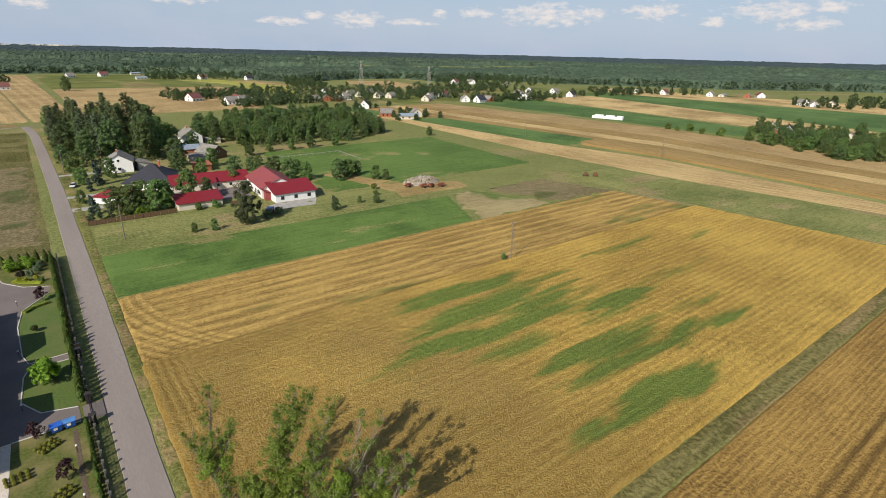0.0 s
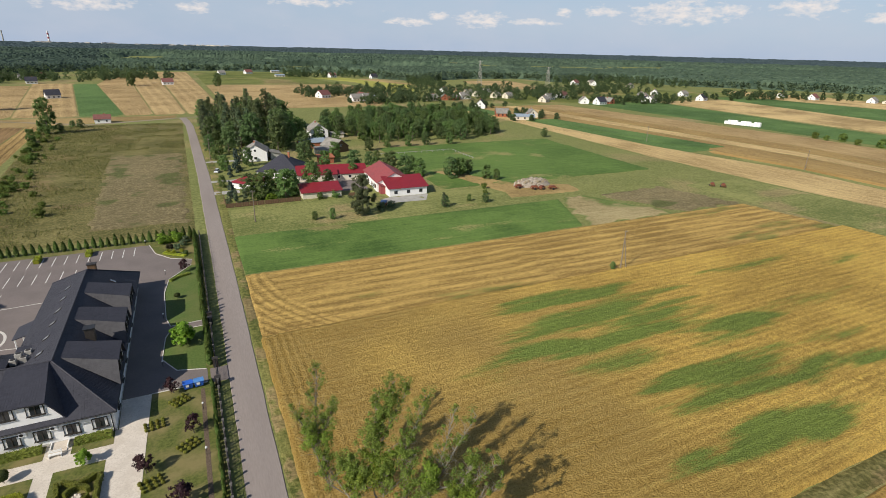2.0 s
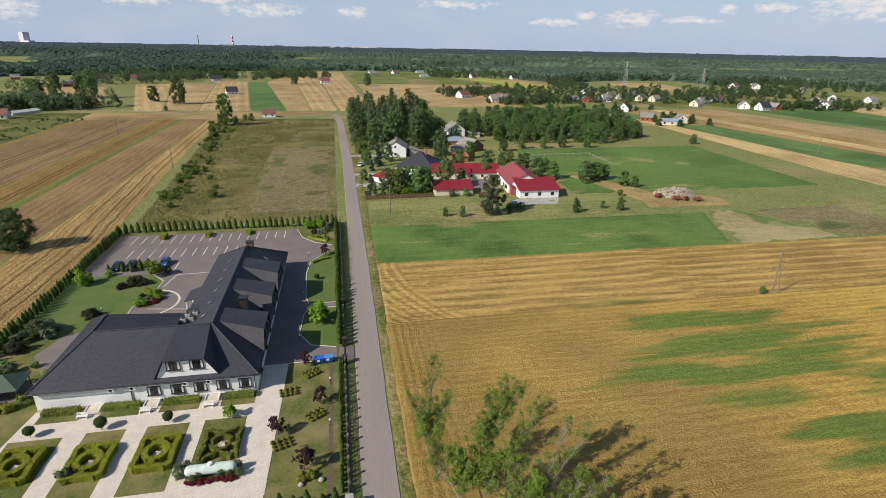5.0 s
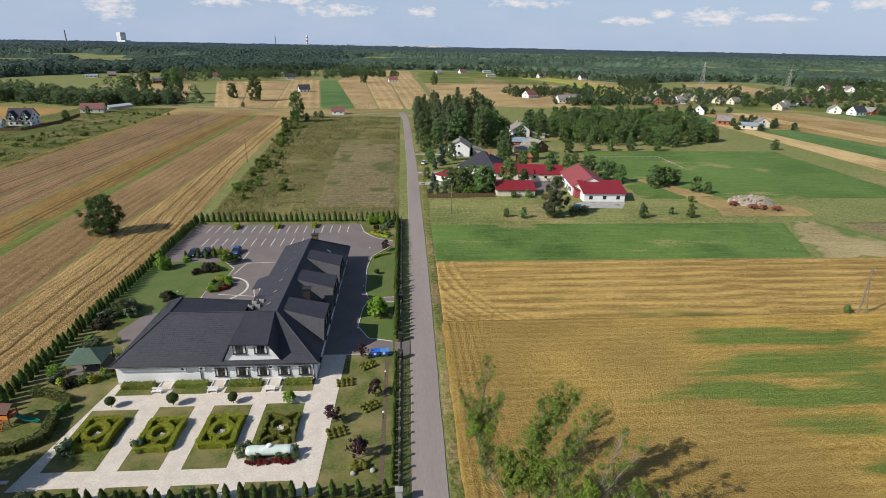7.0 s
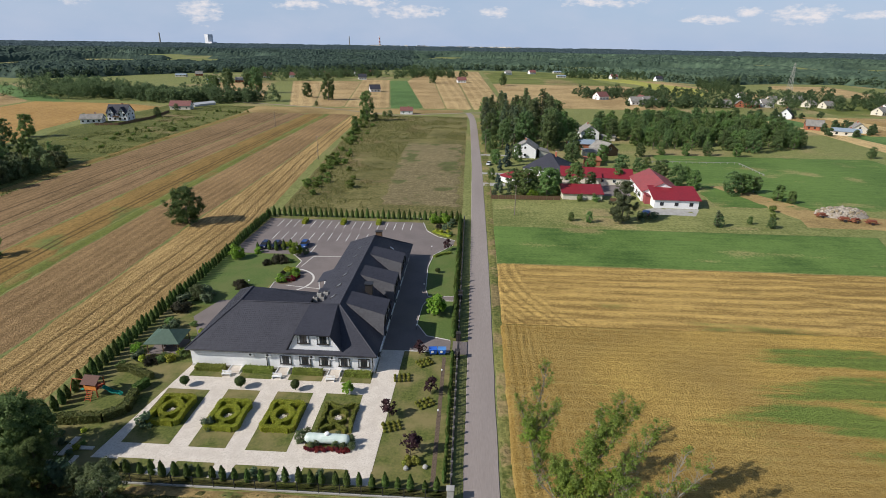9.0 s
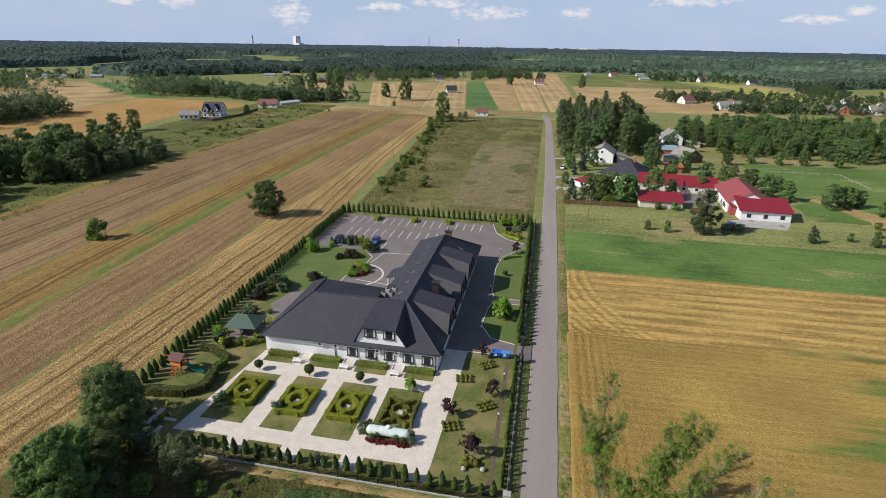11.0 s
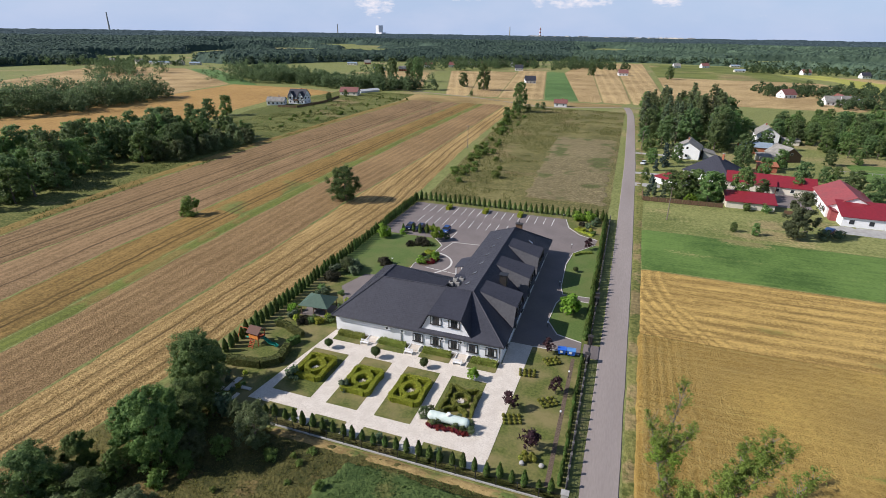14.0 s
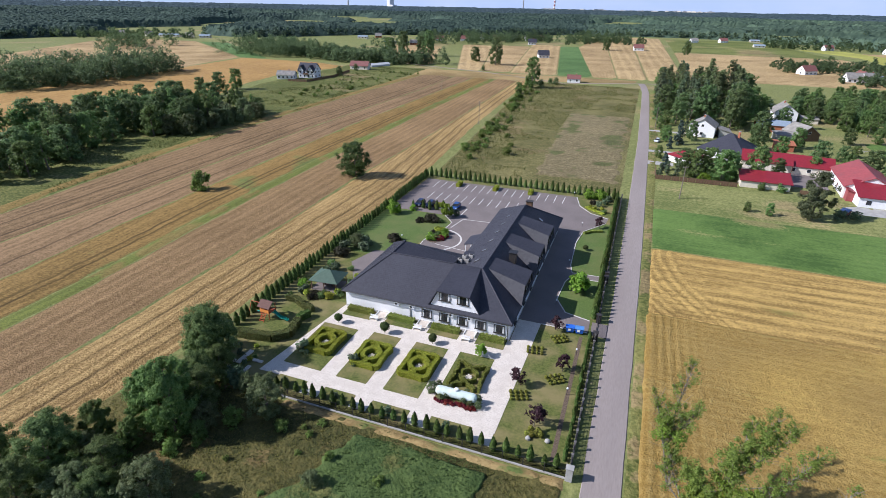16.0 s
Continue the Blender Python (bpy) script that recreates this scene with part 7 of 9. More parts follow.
house("garage", 39.7, 183.4, 0, 13.6, 6.0, 2.3, 3.9, CREAM_WALL, ROOF_RED, "low garage with a red sheet roof", "garage", "mono", wins=(0, 0), chimney=False)
house("stable", 69.2, 176.8, -1, 14.4, 8.0, 3.1, 5.4, RENDER_WHITE, ROOF_RED, "white stable with a bright red lean-to roof", "barn", "mono", wins=(3, 0), chimney=False, frame=FRAME_DARK, over=0.6)
house("old_barn", 67.6, 191.5, 85, 22.5, 13.2, 3.6, 6.9, RENDER_WHITE, ROOF_OLDRED, "white barn with a faded red gabled roof", "barn", wins=(4, 2), chimney=False, frame=ROOF_RED, over=0.4)
house("lean_to", 62.2, 181.0, 85, 7, 3.2, 2.4, 3.3, ROOF_OLDRED, ROOF_RED, "small red-clad lean-to on the barn", "shed", "mono", wins=(0, 0), chimney=False)
house("unfinished_house", 67.6, 311.0, 88, 12.5, 10.0, 5.0, 8.6, RENDER_WHITE, ROOF_GREY, "unfinished white house with a grey gabled roof", wins=(2, 2), two=True, frame=FRAME_DARK, over=0.9)
house("garage", 78.6, 309.0, 0, 7.0, 5.0, 2.2, 2.8, CREAM_WALL, ROOF_GREY, "low cream garage behind the farm", "garage", "mono", wins=(0, 0), chimney=False)
house("workshop", 57.6, 281.5, -2, 13.0, 11.0, 3.2, 4.6, BRICK_WALL, ROOF_BLUE, "workshop with a blue-grey sheet roof", "shed", wins=(3, 1), chimney=False)
house("wooden_barn", 66.4, 267.0, 112, 11.0, 9.0, 2.9, 6.2, BROWN_WALL, ROOF_GREY, "old brown wooden barn with a grey roof", "barn", wins=(0, 0), chimney=False)
house("shed", 59.0, 262.0, 10, 7.0, 5.0, 2.2, 3.0, GREY_WALL, ROOF_GREY, "low grey shed beside the wooden barn", "shed", "mono", wins=(0, 0), chimney=False)
house("brick_shed", 55.2, 240.0, 0, 6.5, 5.0, 2.6, 3.2, BRICK_WALL, BRICK_WALL, "small orange brick shed behind the long barn", "shed", "mono", wins=(1, 0), chimney=False)
flat("concrete_pad", [(59.0, 165.5), (72.6, 164.6), (76.6, 172.4), (62.2, 172.6), (58.6, 171.0)], 0.06, CONCRETE, "pale concrete yard before the stable", "yard")
flat("courtyard", [(34, 187), (58.5, 187), (60.5, 203), (36, 206.5)], 0.06, BLOCKS, "paved courtyard between the red-roofed barns", "yard")
for k, (y, wdt, x1) in enumerate([(217.0, 3.2, 15.0), (199.0, 4.5, 14.0), (256.5, 3.0, 23.0)]):
    flat("driveway_%d" % (k + 1), [(5.3, y - wdt / 2), (x1, y - wdt / 2), (x1, y + wdt / 2), (5.3, y + wdt / 2)], 0.05, CONCRETE, "grey concrete driveway off the lane", "driveway")
car(8.6, 234.0, 75, CARWHITE, "white car parked by the lane", z=0.0)
# front garden wall
fw = thing("garden_wall", (0, 0, 0), "dark boarded garden fence before the farm", "fence")
for a, b in (((8.0, 178.2), (8.0, 190.0)), ((8.0, 178.2), (32.0, 179.0)), ((47.5, 178.4), (52.0, 178.0))):
    n = int(math.hypot(b[0] - a[0], b[1] - a[1]) / 2.4)
    t = math.degrees(math.atan2(b[1] - a[1], b[0] - a[0]))
    for k in range(n):
        f = (k + 0.5) / n
        part("panel", boxes((-1.15, 1.15, -0.03, 0.03, 0.1, 1.5)), BROWN_WALL, fw, at=Matrix.Translation((a[0] + (b[0] - a[0]) * f, a[1] + (b[1] - a[1]) * f, 0)) @ pose(0, 0, 0, 0, 0, t))
pf = thing("rail_fence", (0, 0, 0), "low whitish rail fence across the pasture", "fence")
line = [(80, 247.6), (114, 248.1), (124, 249.0), (123.7, 224)]
for a, b in zip(line, line[1:]):
    n = max(1, int(math.hypot(b[0] - a[0], b[1] - a[1]) / 3))
    t = math.degrees(math.atan2(b[1] - a[1], b[0] - a[0]))
    for k in range(n):
        f = (k + 0.5) / n
        m = Matrix.Translation((a[0] + (b[0] - a[0]) * f, a[1] + (b[1] - a[1]) * f, 0)) @ pose(0, 0, 0, 0, 0, t)
        part("rail", boxes((-1.48, 1.48, -0.04, 0.04, 0.75, 0.9)), CONCRETE, pf, at=m)
        part("post", boxes((-0.08, 0.08, -0.08, 0.08, 0, 1.0)), CONCRETE, pf, at=m)

# trees and shrubs of the farm
SPRUCE = tree_maker("spruce_tree", "blue-green conical garden spruce", "tree", 7, 1.9, 0.32, 34, 60, leafy("blue_needles", (0.035, 0.06, 0.045), (0.08, 0.11, 0.085), through_light=0.1), 81, low=0.05, shape="cone", clump=0.32)
BIGWILLOW = tree_maker("willow_tree", "tall drooping grey-green willow", "tree", 12.5, 3.9, 0.26, 90, 130, leafy("willow_leaves", (0.085, 0.105, 0.052), (0.175, 0.20, 0.105)), 82, low=0.1, clump=0.24)
for p, x, y, s, tl in ((SPRUCE, 10.6, 191.0, 0.9, 1.0), (SPRUCE, 16.4, 233.0, 1.1, 1.3), (SPRUCE, 13.0, 224.0, 0.7, 1.0), (PINE, 11.5, 184.0, 0.45, 0.8), (PINE, 14.5, 183.0, 0.42, 0.8), (PINE, 9.4, 181.5, 0.42, 0.8), (LIME, 20.2, 186.0, 0.95, 0.95), (LIME, 27.8, 184.4, 1.05, 0.95),
                       (LIME, 24.0, 188.0, 0.95, 1.0), (LIME, 31.0, 188.6, 0.85, 1.0), (OAK, 17.0, 190.0, 0.8, 0.9), (LIME, 38.6, 190.0, 1.0, 1.1), (LBUSH, 22.0, 181.0, 1.3, 1.1), (BIGWILLOW, 46.8, 156.0, 1.0, 1.0), (LIME, 31.7, 156.0, 0.28, 1.0), (LIME, 36.9, 154.8, 0.32, 1.1),
                       (GBUSH, 38.4, 179.0, 1.4, 1.3), (GBUSH, 43.6, 178.6, 1.6, 1.2), (DBUSH, 53.6, 158.0, 1.4, 1.2), (DBUSH, 58.0, 160.5, 1.3, 1.0), (PINE, 74.4, 154.2, 0.42, 0.9), (OAK, 75.2, 154.6, 0.35, 1.0), (OAK, 90.7, 154.6, 0.33, 0.9),
                       (OAK, 96.0, 192.5, 0.8, 0.95), (LIME, 101.0, 195.0, 0.8, 0.95), (OAK, 106.0, 197.0, 0.55, 1.0), (LIME, 108.6, 185.5, 0.6, 1.0), (LIME, 112.0, 183.0, 0.45, 1.0), (OAK, 79.5, 203.0, 0.85, 0.9), (LIME, 85.0, 200.0, 0.8, 0.9), (OAK, 75.0, 209.0, 0.9, 0.9), (LIME, 70.0, 214.0, 0.6, 1.0),
                       (OAK, 49.5, 256.0, 1.1, 0.95), (LIME, 12.0, 272.0, 0.7, 1.0), (OAK, 17.0, 279.0, 1.0, 1.1), (LIME, 9.5, 262.0, 0.5, 1.0), (LIME, 11.0, 244.0, 0.5, 1.0), (PINE, 19.5, 248.0, 0.5, 1.1), (OAK, 43.0, 285.0, 1.45, 1.2), (LIME, 47.0, 293.0, 1.5, 1.1), (OAK, 40.0, 275.0, 1.3, 1.2),
                       (LIME, 9.0, 207.0, 0.45, 1.0), (OAK, 29.0, 286.0, 1.4, 1.1), (PINE, 24.0, 290.0, 1.2, 1.2), (LIME, 55.0, 298.0, 1.2, 1.1), (OAK, 83.0, 262.0, 0.6, 1), (LIME, 95.0, 268.0, 0.65, 1), (LIME, 107.0, 268.0, 0.6, 1), (OAK, 118.0, 269.0, 0.6, 1), (LIME, 132.0, 268.0, 0.65, 1), (OAK, 199.7, 272.8, 0.5, 1.0),
                       (LIME, 86.0, 158.0, 0.25, 1), (BUSH, 100.0, 172.0, 0.9, 1), (BUSH, 96.0, 164.0, 0.8, 1), (LIME, 90.2, 90.2, 0.2, 1.0), (OAK, 46.0, 197.0, 0.55, 1.0), (LIME, 58.0, 206.0, 0.6, 1.0), (OAK, 62.0, 218.0, 0.8, 1.0), (LIME, 52.0, 228.0, 0.75, 1.0), (OAK, 45.0, 236.0, 0.9, 1.0), (LIME, 61.0, 246.0, 0.8, 1.0), (OAK, 22.0, 243.0, 0.6, 1.2), (LIME, 12.0, 236.0, 0.55, 1.2), (OAK, 8.6, 285.0, 0.7, 1.0), (LIME, 88.0, 216.0, 0.6, 0.9), (OAK, 72.0, 228.0, 0.6, 0.9), (LIME, 79.0, 238.0, 0.5, 0.9), (OAK, 64.0, 292.0, 0.8, 1.0), (LIME, 74.0, 292.0, 0.7, 0.9)):
    plant(p, x, y, s, tall=tl, rng=R1)

# soil yard, rubble heap and machines
sheet("soil_track", [(152, 100), (165, 104), (190, 98), (208, 92)], [(152, 133), (166, 136), (176, 116), (190, 108), (208, 102)], 156.0, 206.0, (1.0, 1.0), DRYGRASS, 0.14, "bare trodden soil round the rubble heap", rough=0.05, seed=71, ragged=1.2, category="soil", weed=(10, 0.6, 1.0))
heap = thing("rubble_heap", (121.0, 170.5, 0.1), "heap of pale stones and broken concrete", "rubble")
rng = np.random.default_rng(5)
n = 30
u = np.linspace(-1, 1, n)
HX, HY = np.meshgrid(u * 8.2, u * 4.6, indexing="ij")
HZ = 2.4 * np.clip(1 - (HX / 8.2) ** 2 - (HY / 4.6) ** 2, 0, 1) ** 0.7 * (0.6 + 0.8 * fbm(HX, HY, 2.2, 9, 3))
me = mesh_from("mound", np.stack([HX, HY, HZ - 0.05], 2).reshape(-1, 3), grid_faces(n, n), surface("pale_rubble", [(0.24, 0.20, 0.16), (0.44, 0.39, 0.32)], scale=1.6, rough=0.95, bump=0.8, bump_scale=4))
me.flip_normals()
part("mound", me, None, heap)
STONE_MATS = [surface("pale_stone", [(0.25, 0.22, 0.18), (0.40, 0.36, 0.30)], scale=3, rough=0.9, vary=0.35), SOIL]
rocks = []
for k in range(4):
    bm = bmesh.new()
    bmesh.ops.create_icosphere(bm, subdivisions=1, radius=0.5)
    for v in bm.verts:
        v.co *= 0.7 + 0.6 * random.Random(k * 50 + v.index).random()
        v.co.z *= 0.7
    m = bpy.data.meshes.new("stone")
    bm.to_mesh(m)
    bm.free()
    m.materials.append(STONE_MATS[k % 2])
    rocks.append(m)
for k in range(130):
    a, r = rng.random() * 6.28, rng.random() ** 0.5
    x, y = math.cos(a) * r * 7.6, math.sin(a) * r * 4.3
    z = 2.4 * max(0, 1 - (x / 8.2) ** 2 - (y / 4.6) ** 2) ** 0.7 * 1.0
    part("stone", rocks[k % 4], None, heap, at=Matrix.Translation((x, y, z)) @ pose(0, 0, 0, *(rng.random(3) * 360)) @ Matrix.Scale(0.5 + 1.0 * rng.random(), 4))
RUST = surface("rusty_red_metal", [(0.16, 0.05, 0.03), (0.26, 0.09, 0.05)], scale=3, rough=0.7)


def implement(x, y, turn, label):
    """A towed farm implement: frame, drawbar, wheels, tines."""
    ob = thing("farm_implement", Matrix.Translation((x, y, 0.1)) @ pose(0, 0, 0, 0, 0, turn), label, "farm machine", "farm machines")
    part("frame", boxes((-1.6, 1.6, -0.9, -0.75, 0.7, 0.9), (-1.6, 1.6, 0.75, 0.9, 0.7, 0.9), (-1.6, -1.45, -0.75, 0.75, 0.7, 0.9), (1.45, 1.6, -0.75, 0.75, 0.7, 0.9)), RUST, ob)
    part("hopper", boxes((-1.2, 1.2, -0.6, 0.6, 0.92, 1.5), bevel=0.08), RUST, ob)
    part("drawbar", boxes((1.6, 3.0, -0.07, 0.07, 0.6, 0.75)), RUST, ob)
    for wy in (-1.0, 1.0):
        bm = bmesh.new()
        tube(bm, [(0, wy - 0.12, 0.42), (0, wy + 0.12, 0.42)], [0.42, 0.42], 12)
        part("wheel", bm, BLACK_METAL, ob)
    for k in range(6):
        part("tine", boxes((-1.4 + k * 0.55, -1.34 + k * 0.55, -0.05, 0.05, 0.1, 0.7)), RUST, ob)


for x, y, a in ((112.6, 167.4, 10), (117.4, 163.6, -10), (120.0, 162.6, 30), (124.0, 161.2, -5)):
    implement(x, y, a, "rusty red towed farm implement")
for x, y, a in ((189.8, 142.6, 40), (192.8, 139.8, 42)):
    implement(x, y, a, "rusty brown implement on the fallow strip")
trl = thing("trailer", Matrix.Translation((55.8, 162.2, 0.05)) @ pose(0, 0, 0, 0, 0, 60), "blue-covered farm trailer beside the willow", "trailer")
part("box", boxes((-2.2, 2.2, -1.05, 1.05, 0.8, 1.5), bevel=0.03), RUST, trl)
part("cover", boxes((-2.25, 2.25, -1.1, 1.1, 1.504, 1.75), bevel=0.1), surface("blue_tarpaulin", [(0.05, 0.12, 0.28), (0.10, 0.18, 0.36)], scale=2, rough=0.5), trl)
for wx in (-1.3, 1.3):
    for wy in (-1.0, 1.0):
        bm = bmesh.new()
        tube(bm, [(wx, wy - 0.1, 0.42), (wx, wy + 0.1, 0.42)], [0.42, 0.42], 12)
        part("wheel", bm, BLACK_METAL, trl)

# ---- poles ----


def power_pole(x, y, h, label, struts=0, arm=True, group="power poles"):
    ob = thing("power_pole", Matrix.Translation((x, y, 0)) @ pose(0, 0, 0, 0, 0, R1.random() * 40), label, "pole", group)
    bm = bmesh.new()
    tube(bm, [(0, 0, -0.3), (0, 0, h)], [0.17, 0.11], 8)
    part("mast", bm, POLE_WOOD, ob)
    for s in range(struts):
        bm = bmesh.new()
        tube(bm, [(1.6, 0.4 * (s * 2 - 1), -0.2), (0.12, 0, h * 0.78)], [0.13, 0.09], 8)
        part("strut", bm, POLE_WOOD, ob)
    if arm:
        part("cross_arm", boxes((-0.7, 0.7, -0.05, 0.05, h - 0.5, h - 0.38)), POLE_WOOD, ob)
        for k in (-0.62, 0, 0.62):
            bm = bmesh.new()
            tube(bm, [(k, 0, h - 0.378), (k, 0, h - 0.2)], [0.05, 0.03], 6)
            part("insulator", bm, RENDER_WHITE, ob)


power_pole(91.4, 88.9, 10.5, "weathered wooden power pole with a strut", 1)
power_pole(14.7, 160.2, 9.8, "plain wooden power pole by the farm", 0)
power_pole(-69.2, 237.0, 10.4, "tall power pole at the field edge", 0)
power_pole(9.0, 300.0, 10.5, "wooden A-frame power pole by the lane", 1)
power_pole(7.6, 262.0, 9.5, "wooden power pole by the lane", 0)
power_pole(250.0, 238.0, 9.5, "power pole in the strip fields", 0)
power_pole(262.0, 150.0, 9.5, "power pole in the strip fields", 0)
power_pole(-122.0, 330.0, 9.5, "power pole in the strip fields", 0)


# ---- houses to the west ----
ROOF_MAUVE = surface("mauve_brown_roof", [(0.17, 0.07, 0.062), (0.23, 0.10, 0.088)], scale=1.5, rough=0.7)
house("cottage", -240.0, 330.5, 20, 12.0, 9.0, 2.9, 5.4, RENDER_WHITE, ROOF_GREY, "white cottage with a dark grey roof", wins=(4, 2), frame=FRAME_DARK)
vl = house("villa", -230.0, 344.0, 6, 12.5, 10.0, 5.4, 10.0, RENDER_WHITE, ROOF_DARK, "white half-timbered house with steep dark gables", wins=(4, 2), frame=FRAME_DARK, two=True)
for x0 in (-3.6, 3.6):
    bm = bmesh.new()
    a = [bm.verts.new((x0 + px, -5.6, pz)) for px, pz in ((-2.2, 5.0), (2.2, 5.0), (0, 8.6))]
    b = [bm.verts.new((x0 + px, -1.0, pz)) for px, pz in ((-2.2, 5.0), (2.2, 5.0), (0, 8.6))]
    bm.faces.new(a)
    bm.faces.new(b[::-1])
    for k in range(3):
        bm.faces.new((a[k], b[k], b[(k + 1) % 3], a[(k + 1) % 3]))
    gb = part("gable", bm, RENDER_WHITE, vl)
    for sgn in (-1, 1):
        part("gable_roof", slabs([[(x0 + sgn * 2.7, -6.1, 4.4), (x0, -6.1, 8.9), (x0, -0.6, 8.9), (x0 + sgn * 2.7, -0.6, 4.4)]], 0.16), ROOF_DARK, gb)
    part("timber", boxes((x0 - 0.12, x0 + 0.12, -5.68, -5.604, 5.0, 8.4), (x0 - 1.9, x0 - 0.13, -5.68, -5.604, 6.2, 6.4), (x0 + 0.13, x0 + 1.9, -5.68, -5.604, 6.2, 6.4)), FRAME_DARK, gb)
for x0 in (-6.0, -4.0, -2.0, 0.0, 2.0, 4.0, 6.0):
    part("timber", boxes((x0 - 0.1, x0 + 0.1, -5.08, -5.005, 2.8, 5.1)), FRAME_DARK, vl)
part("timber", boxes((-6.25, 6.25, -5.1, -5.085, 2.6, 2.8)), FRAME_DARK, vl)
part("balcony", boxes((-2.0, 2.0, -6.4, -5.1, 2.5, 2.7), (-2.0, 2.0, -6.4, -6.3, 2.704, 3.6)), BROWN_WALL, vl)
wf = thing("board_fence", (0, 0, 0), "brown board fence round the western houses", "fence")
line = [(-231, 318.5), (-217.5, 321), (-214.8, 352), (-222, 388)]
for a, b in zip(line, line[1:]):
    n = int(math.hypot(b[0] - a[0], b[1] - a[1]) / 2.5)
    t = math.degrees(math.atan2(b[1] - a[1], b[0] - a[0]))
    for k in range(n):
        f = (k + 0.5) / n
        part("panel", boxes((-1.2, 1.2, -0.04, 0.04, 0.05, 1.7)), BROWN_WALL, wf, at=Matrix.Translation((a[0] + (b[0] - a[0]) * f, a[1] + (b[1] - a[1]) * f, 0)) @ pose(0, 0, 0, 0, 0, t))
house("barn", -223.0, 408.0, 8, 15.0, 8.0, 3.2, 6.4, CREAM_WALL, ROOF_MAUVE, "long barn with a dull mauve-brown roof", "barn", wins=(3, 1), chimney=False)
house("greenhouse", -220.0, 436.0, 70, 22.0, 5.0, 1.6, 2.8, BLIND, BLIND, "long white plastic greenhouse", "greenhouse", wins=(0, 0), chimney=False)
for x, y, s in ((-243, 352, 0.45), (-216, 362, 0.6), (-220, 395, 0.5), (-232, 412, 0.6), (-251, 338, 0.4)):
    plant(OAK, x, y, s, rng=R1)

house("farm_cottage", -49.0, 410.0, 5, 9.0, 7.0, 2.9, 5.2, RENDER_WHITE, ROOF_MAUVE, "small white cottage with a red-brown roof", "house", wins=(2, 1))
# ---- village to the east and north: house kinds, then their places ----
KINDS = [dict(w=11, d=9, eave=3.4, ridge=7.2, wall=RENDER_WHITE, roof=ROOF_GREY, label="white village house with a grey roof"),
         dict(w=11, d=9, eave=3.4, ridge=7.8, wall=RENDER_WHITE, roof=ROOF_DARK, label="white village house with a dark roof"),
         dict(w=12, d=10, eave=3.6, ridge=7.6, wall=RENDER_WHITE, roof=ROOF_MAUVE, label="white village house with a dull red-brown roof"),
         dict(w=10, d=8, eave=3.0, ridge=6.4, wall=BRICK_WALL, roof=ROOF_GREY, label="brick village house with a grey roof"),
         dict(w=10, d=8.5, eave=3.2, ridge=6.6, wall=CREAM_WALL, roof=ROOF_GREY, label="cream village house with a weathered roof"),
         dict(w=15, d=7.5, eave=2.8, ridge=4.4, wall=CREAM_WALL, roof=ROOF_BLUE, label="low shed with a blue-grey sheet roof", category="shed")]
for x, y, turn, k in ((164.5, 521, 20, 0), (172, 527, 60, 5), (152, 516, 10, 0), (161, 530, 100, 2), (229.6, 509, 10, 4), (246, 516, 80, 3), (257.3, 514, 15, 3), (272, 520, 5, 0), (243.8, 433, 55, 1), (229.9, 373, -20, 3), (236, 350, -25, 5), (251, 362, 70, 4), (314, 525, 30, 4),
                      (325, 517, 20, 4), (298, 560, 15, 4), (281, 590, 40, 0), (330, 575, 20, 4), (204, 1107, 20, 0), (164, 1093, 10, 5), (439, 168, 25, 4), (445, 124, 40, 5), (420, 150, 20, 1), (545, 446, 15, 1), (449, 437, 50, 1), (462, 441, 15, 0), (384, 435, 10, 1), (376, 450, 60, 0),
                      (391, 507, 20, 2), (400, 440, 100, 3), (705, 456, 20, 2), (713, 421, 10, 2), (710, 234, 30, 0), (722, 250, 60, 0), (740, 226, 10, 4), (761, 362, 12, 5), (748, 372, 10, 0), (800, 330, 40, 2), (790, 180, 20, 4), (820, 190, 30, 4), (620, 640, 20, 4), (600, 700, 60, 0), (575, 715, 20, 2), (612, 722, 10, 4),
                      (-106, 596, 20, 1), (-268, 820, 20, 2), (-261, 869, 10, 0), (-228, 864, 5, 2), (-240, 850, 30, 5), (-165.5, 918, 12, 2), (-185, 890, 30, 0), (-210, 903, 10, 4), (-300, 700, 15, 3), (-330, 690, 10, 5), (-670, 640, 12, 5), (-655, 646, 10, 5), (-738, 630, 40, 0), (-631, 647, 10, 4),
                      (-610, 655, 20, 5), (-700, 640, 60, 4), (-15, 772, 10, 2), (64, 1010, 20, 0), (110, 1040, 20, 2), (130, 560, 30, 2), (480, 470, 30, 0), (505, 500, 60, 4), (360, 490, 20, 0), (340, 470, 30, 4), (304, 547, 25, 4), (551, 524, 40, 0), (573, 498, 10, 0), (781, 338, 15, 3), (402, 153, 30, 3), (600, 888, 20, 0), (618, 893, 70, 0), (604, 928, 10, 2), (633, 922, 35, 0), (233, 931, 20, 2), (295, 897, 15, 1), (149, 943, 8, 5), (-421, 783, 10, 5), (-411, 816, 30, 3), (-298, 794, 20, 2), (-160, 801, 15, 1), (-587, 830, 15, 0)):
    spec = KINDS[k]
    key = "proto_%d" % k
    if key not in WIN:
        WIN[key] = house("village_house" if k != 5 else "shed", x, y, turn, spec["w"], spec["d"], spec["eave"], spec["ridge"], spec["wall"], spec["roof"], spec["label"], spec.get("category", "house"), wins=(3, 1), frame=FRAME_DARK)
        WIN[key]["group"] = "village houses"
    else:
        copy_thing(WIN[key], Matrix.Translation((x, y, 0)) @ pose(0, 0, 0, 0, 0, turn))
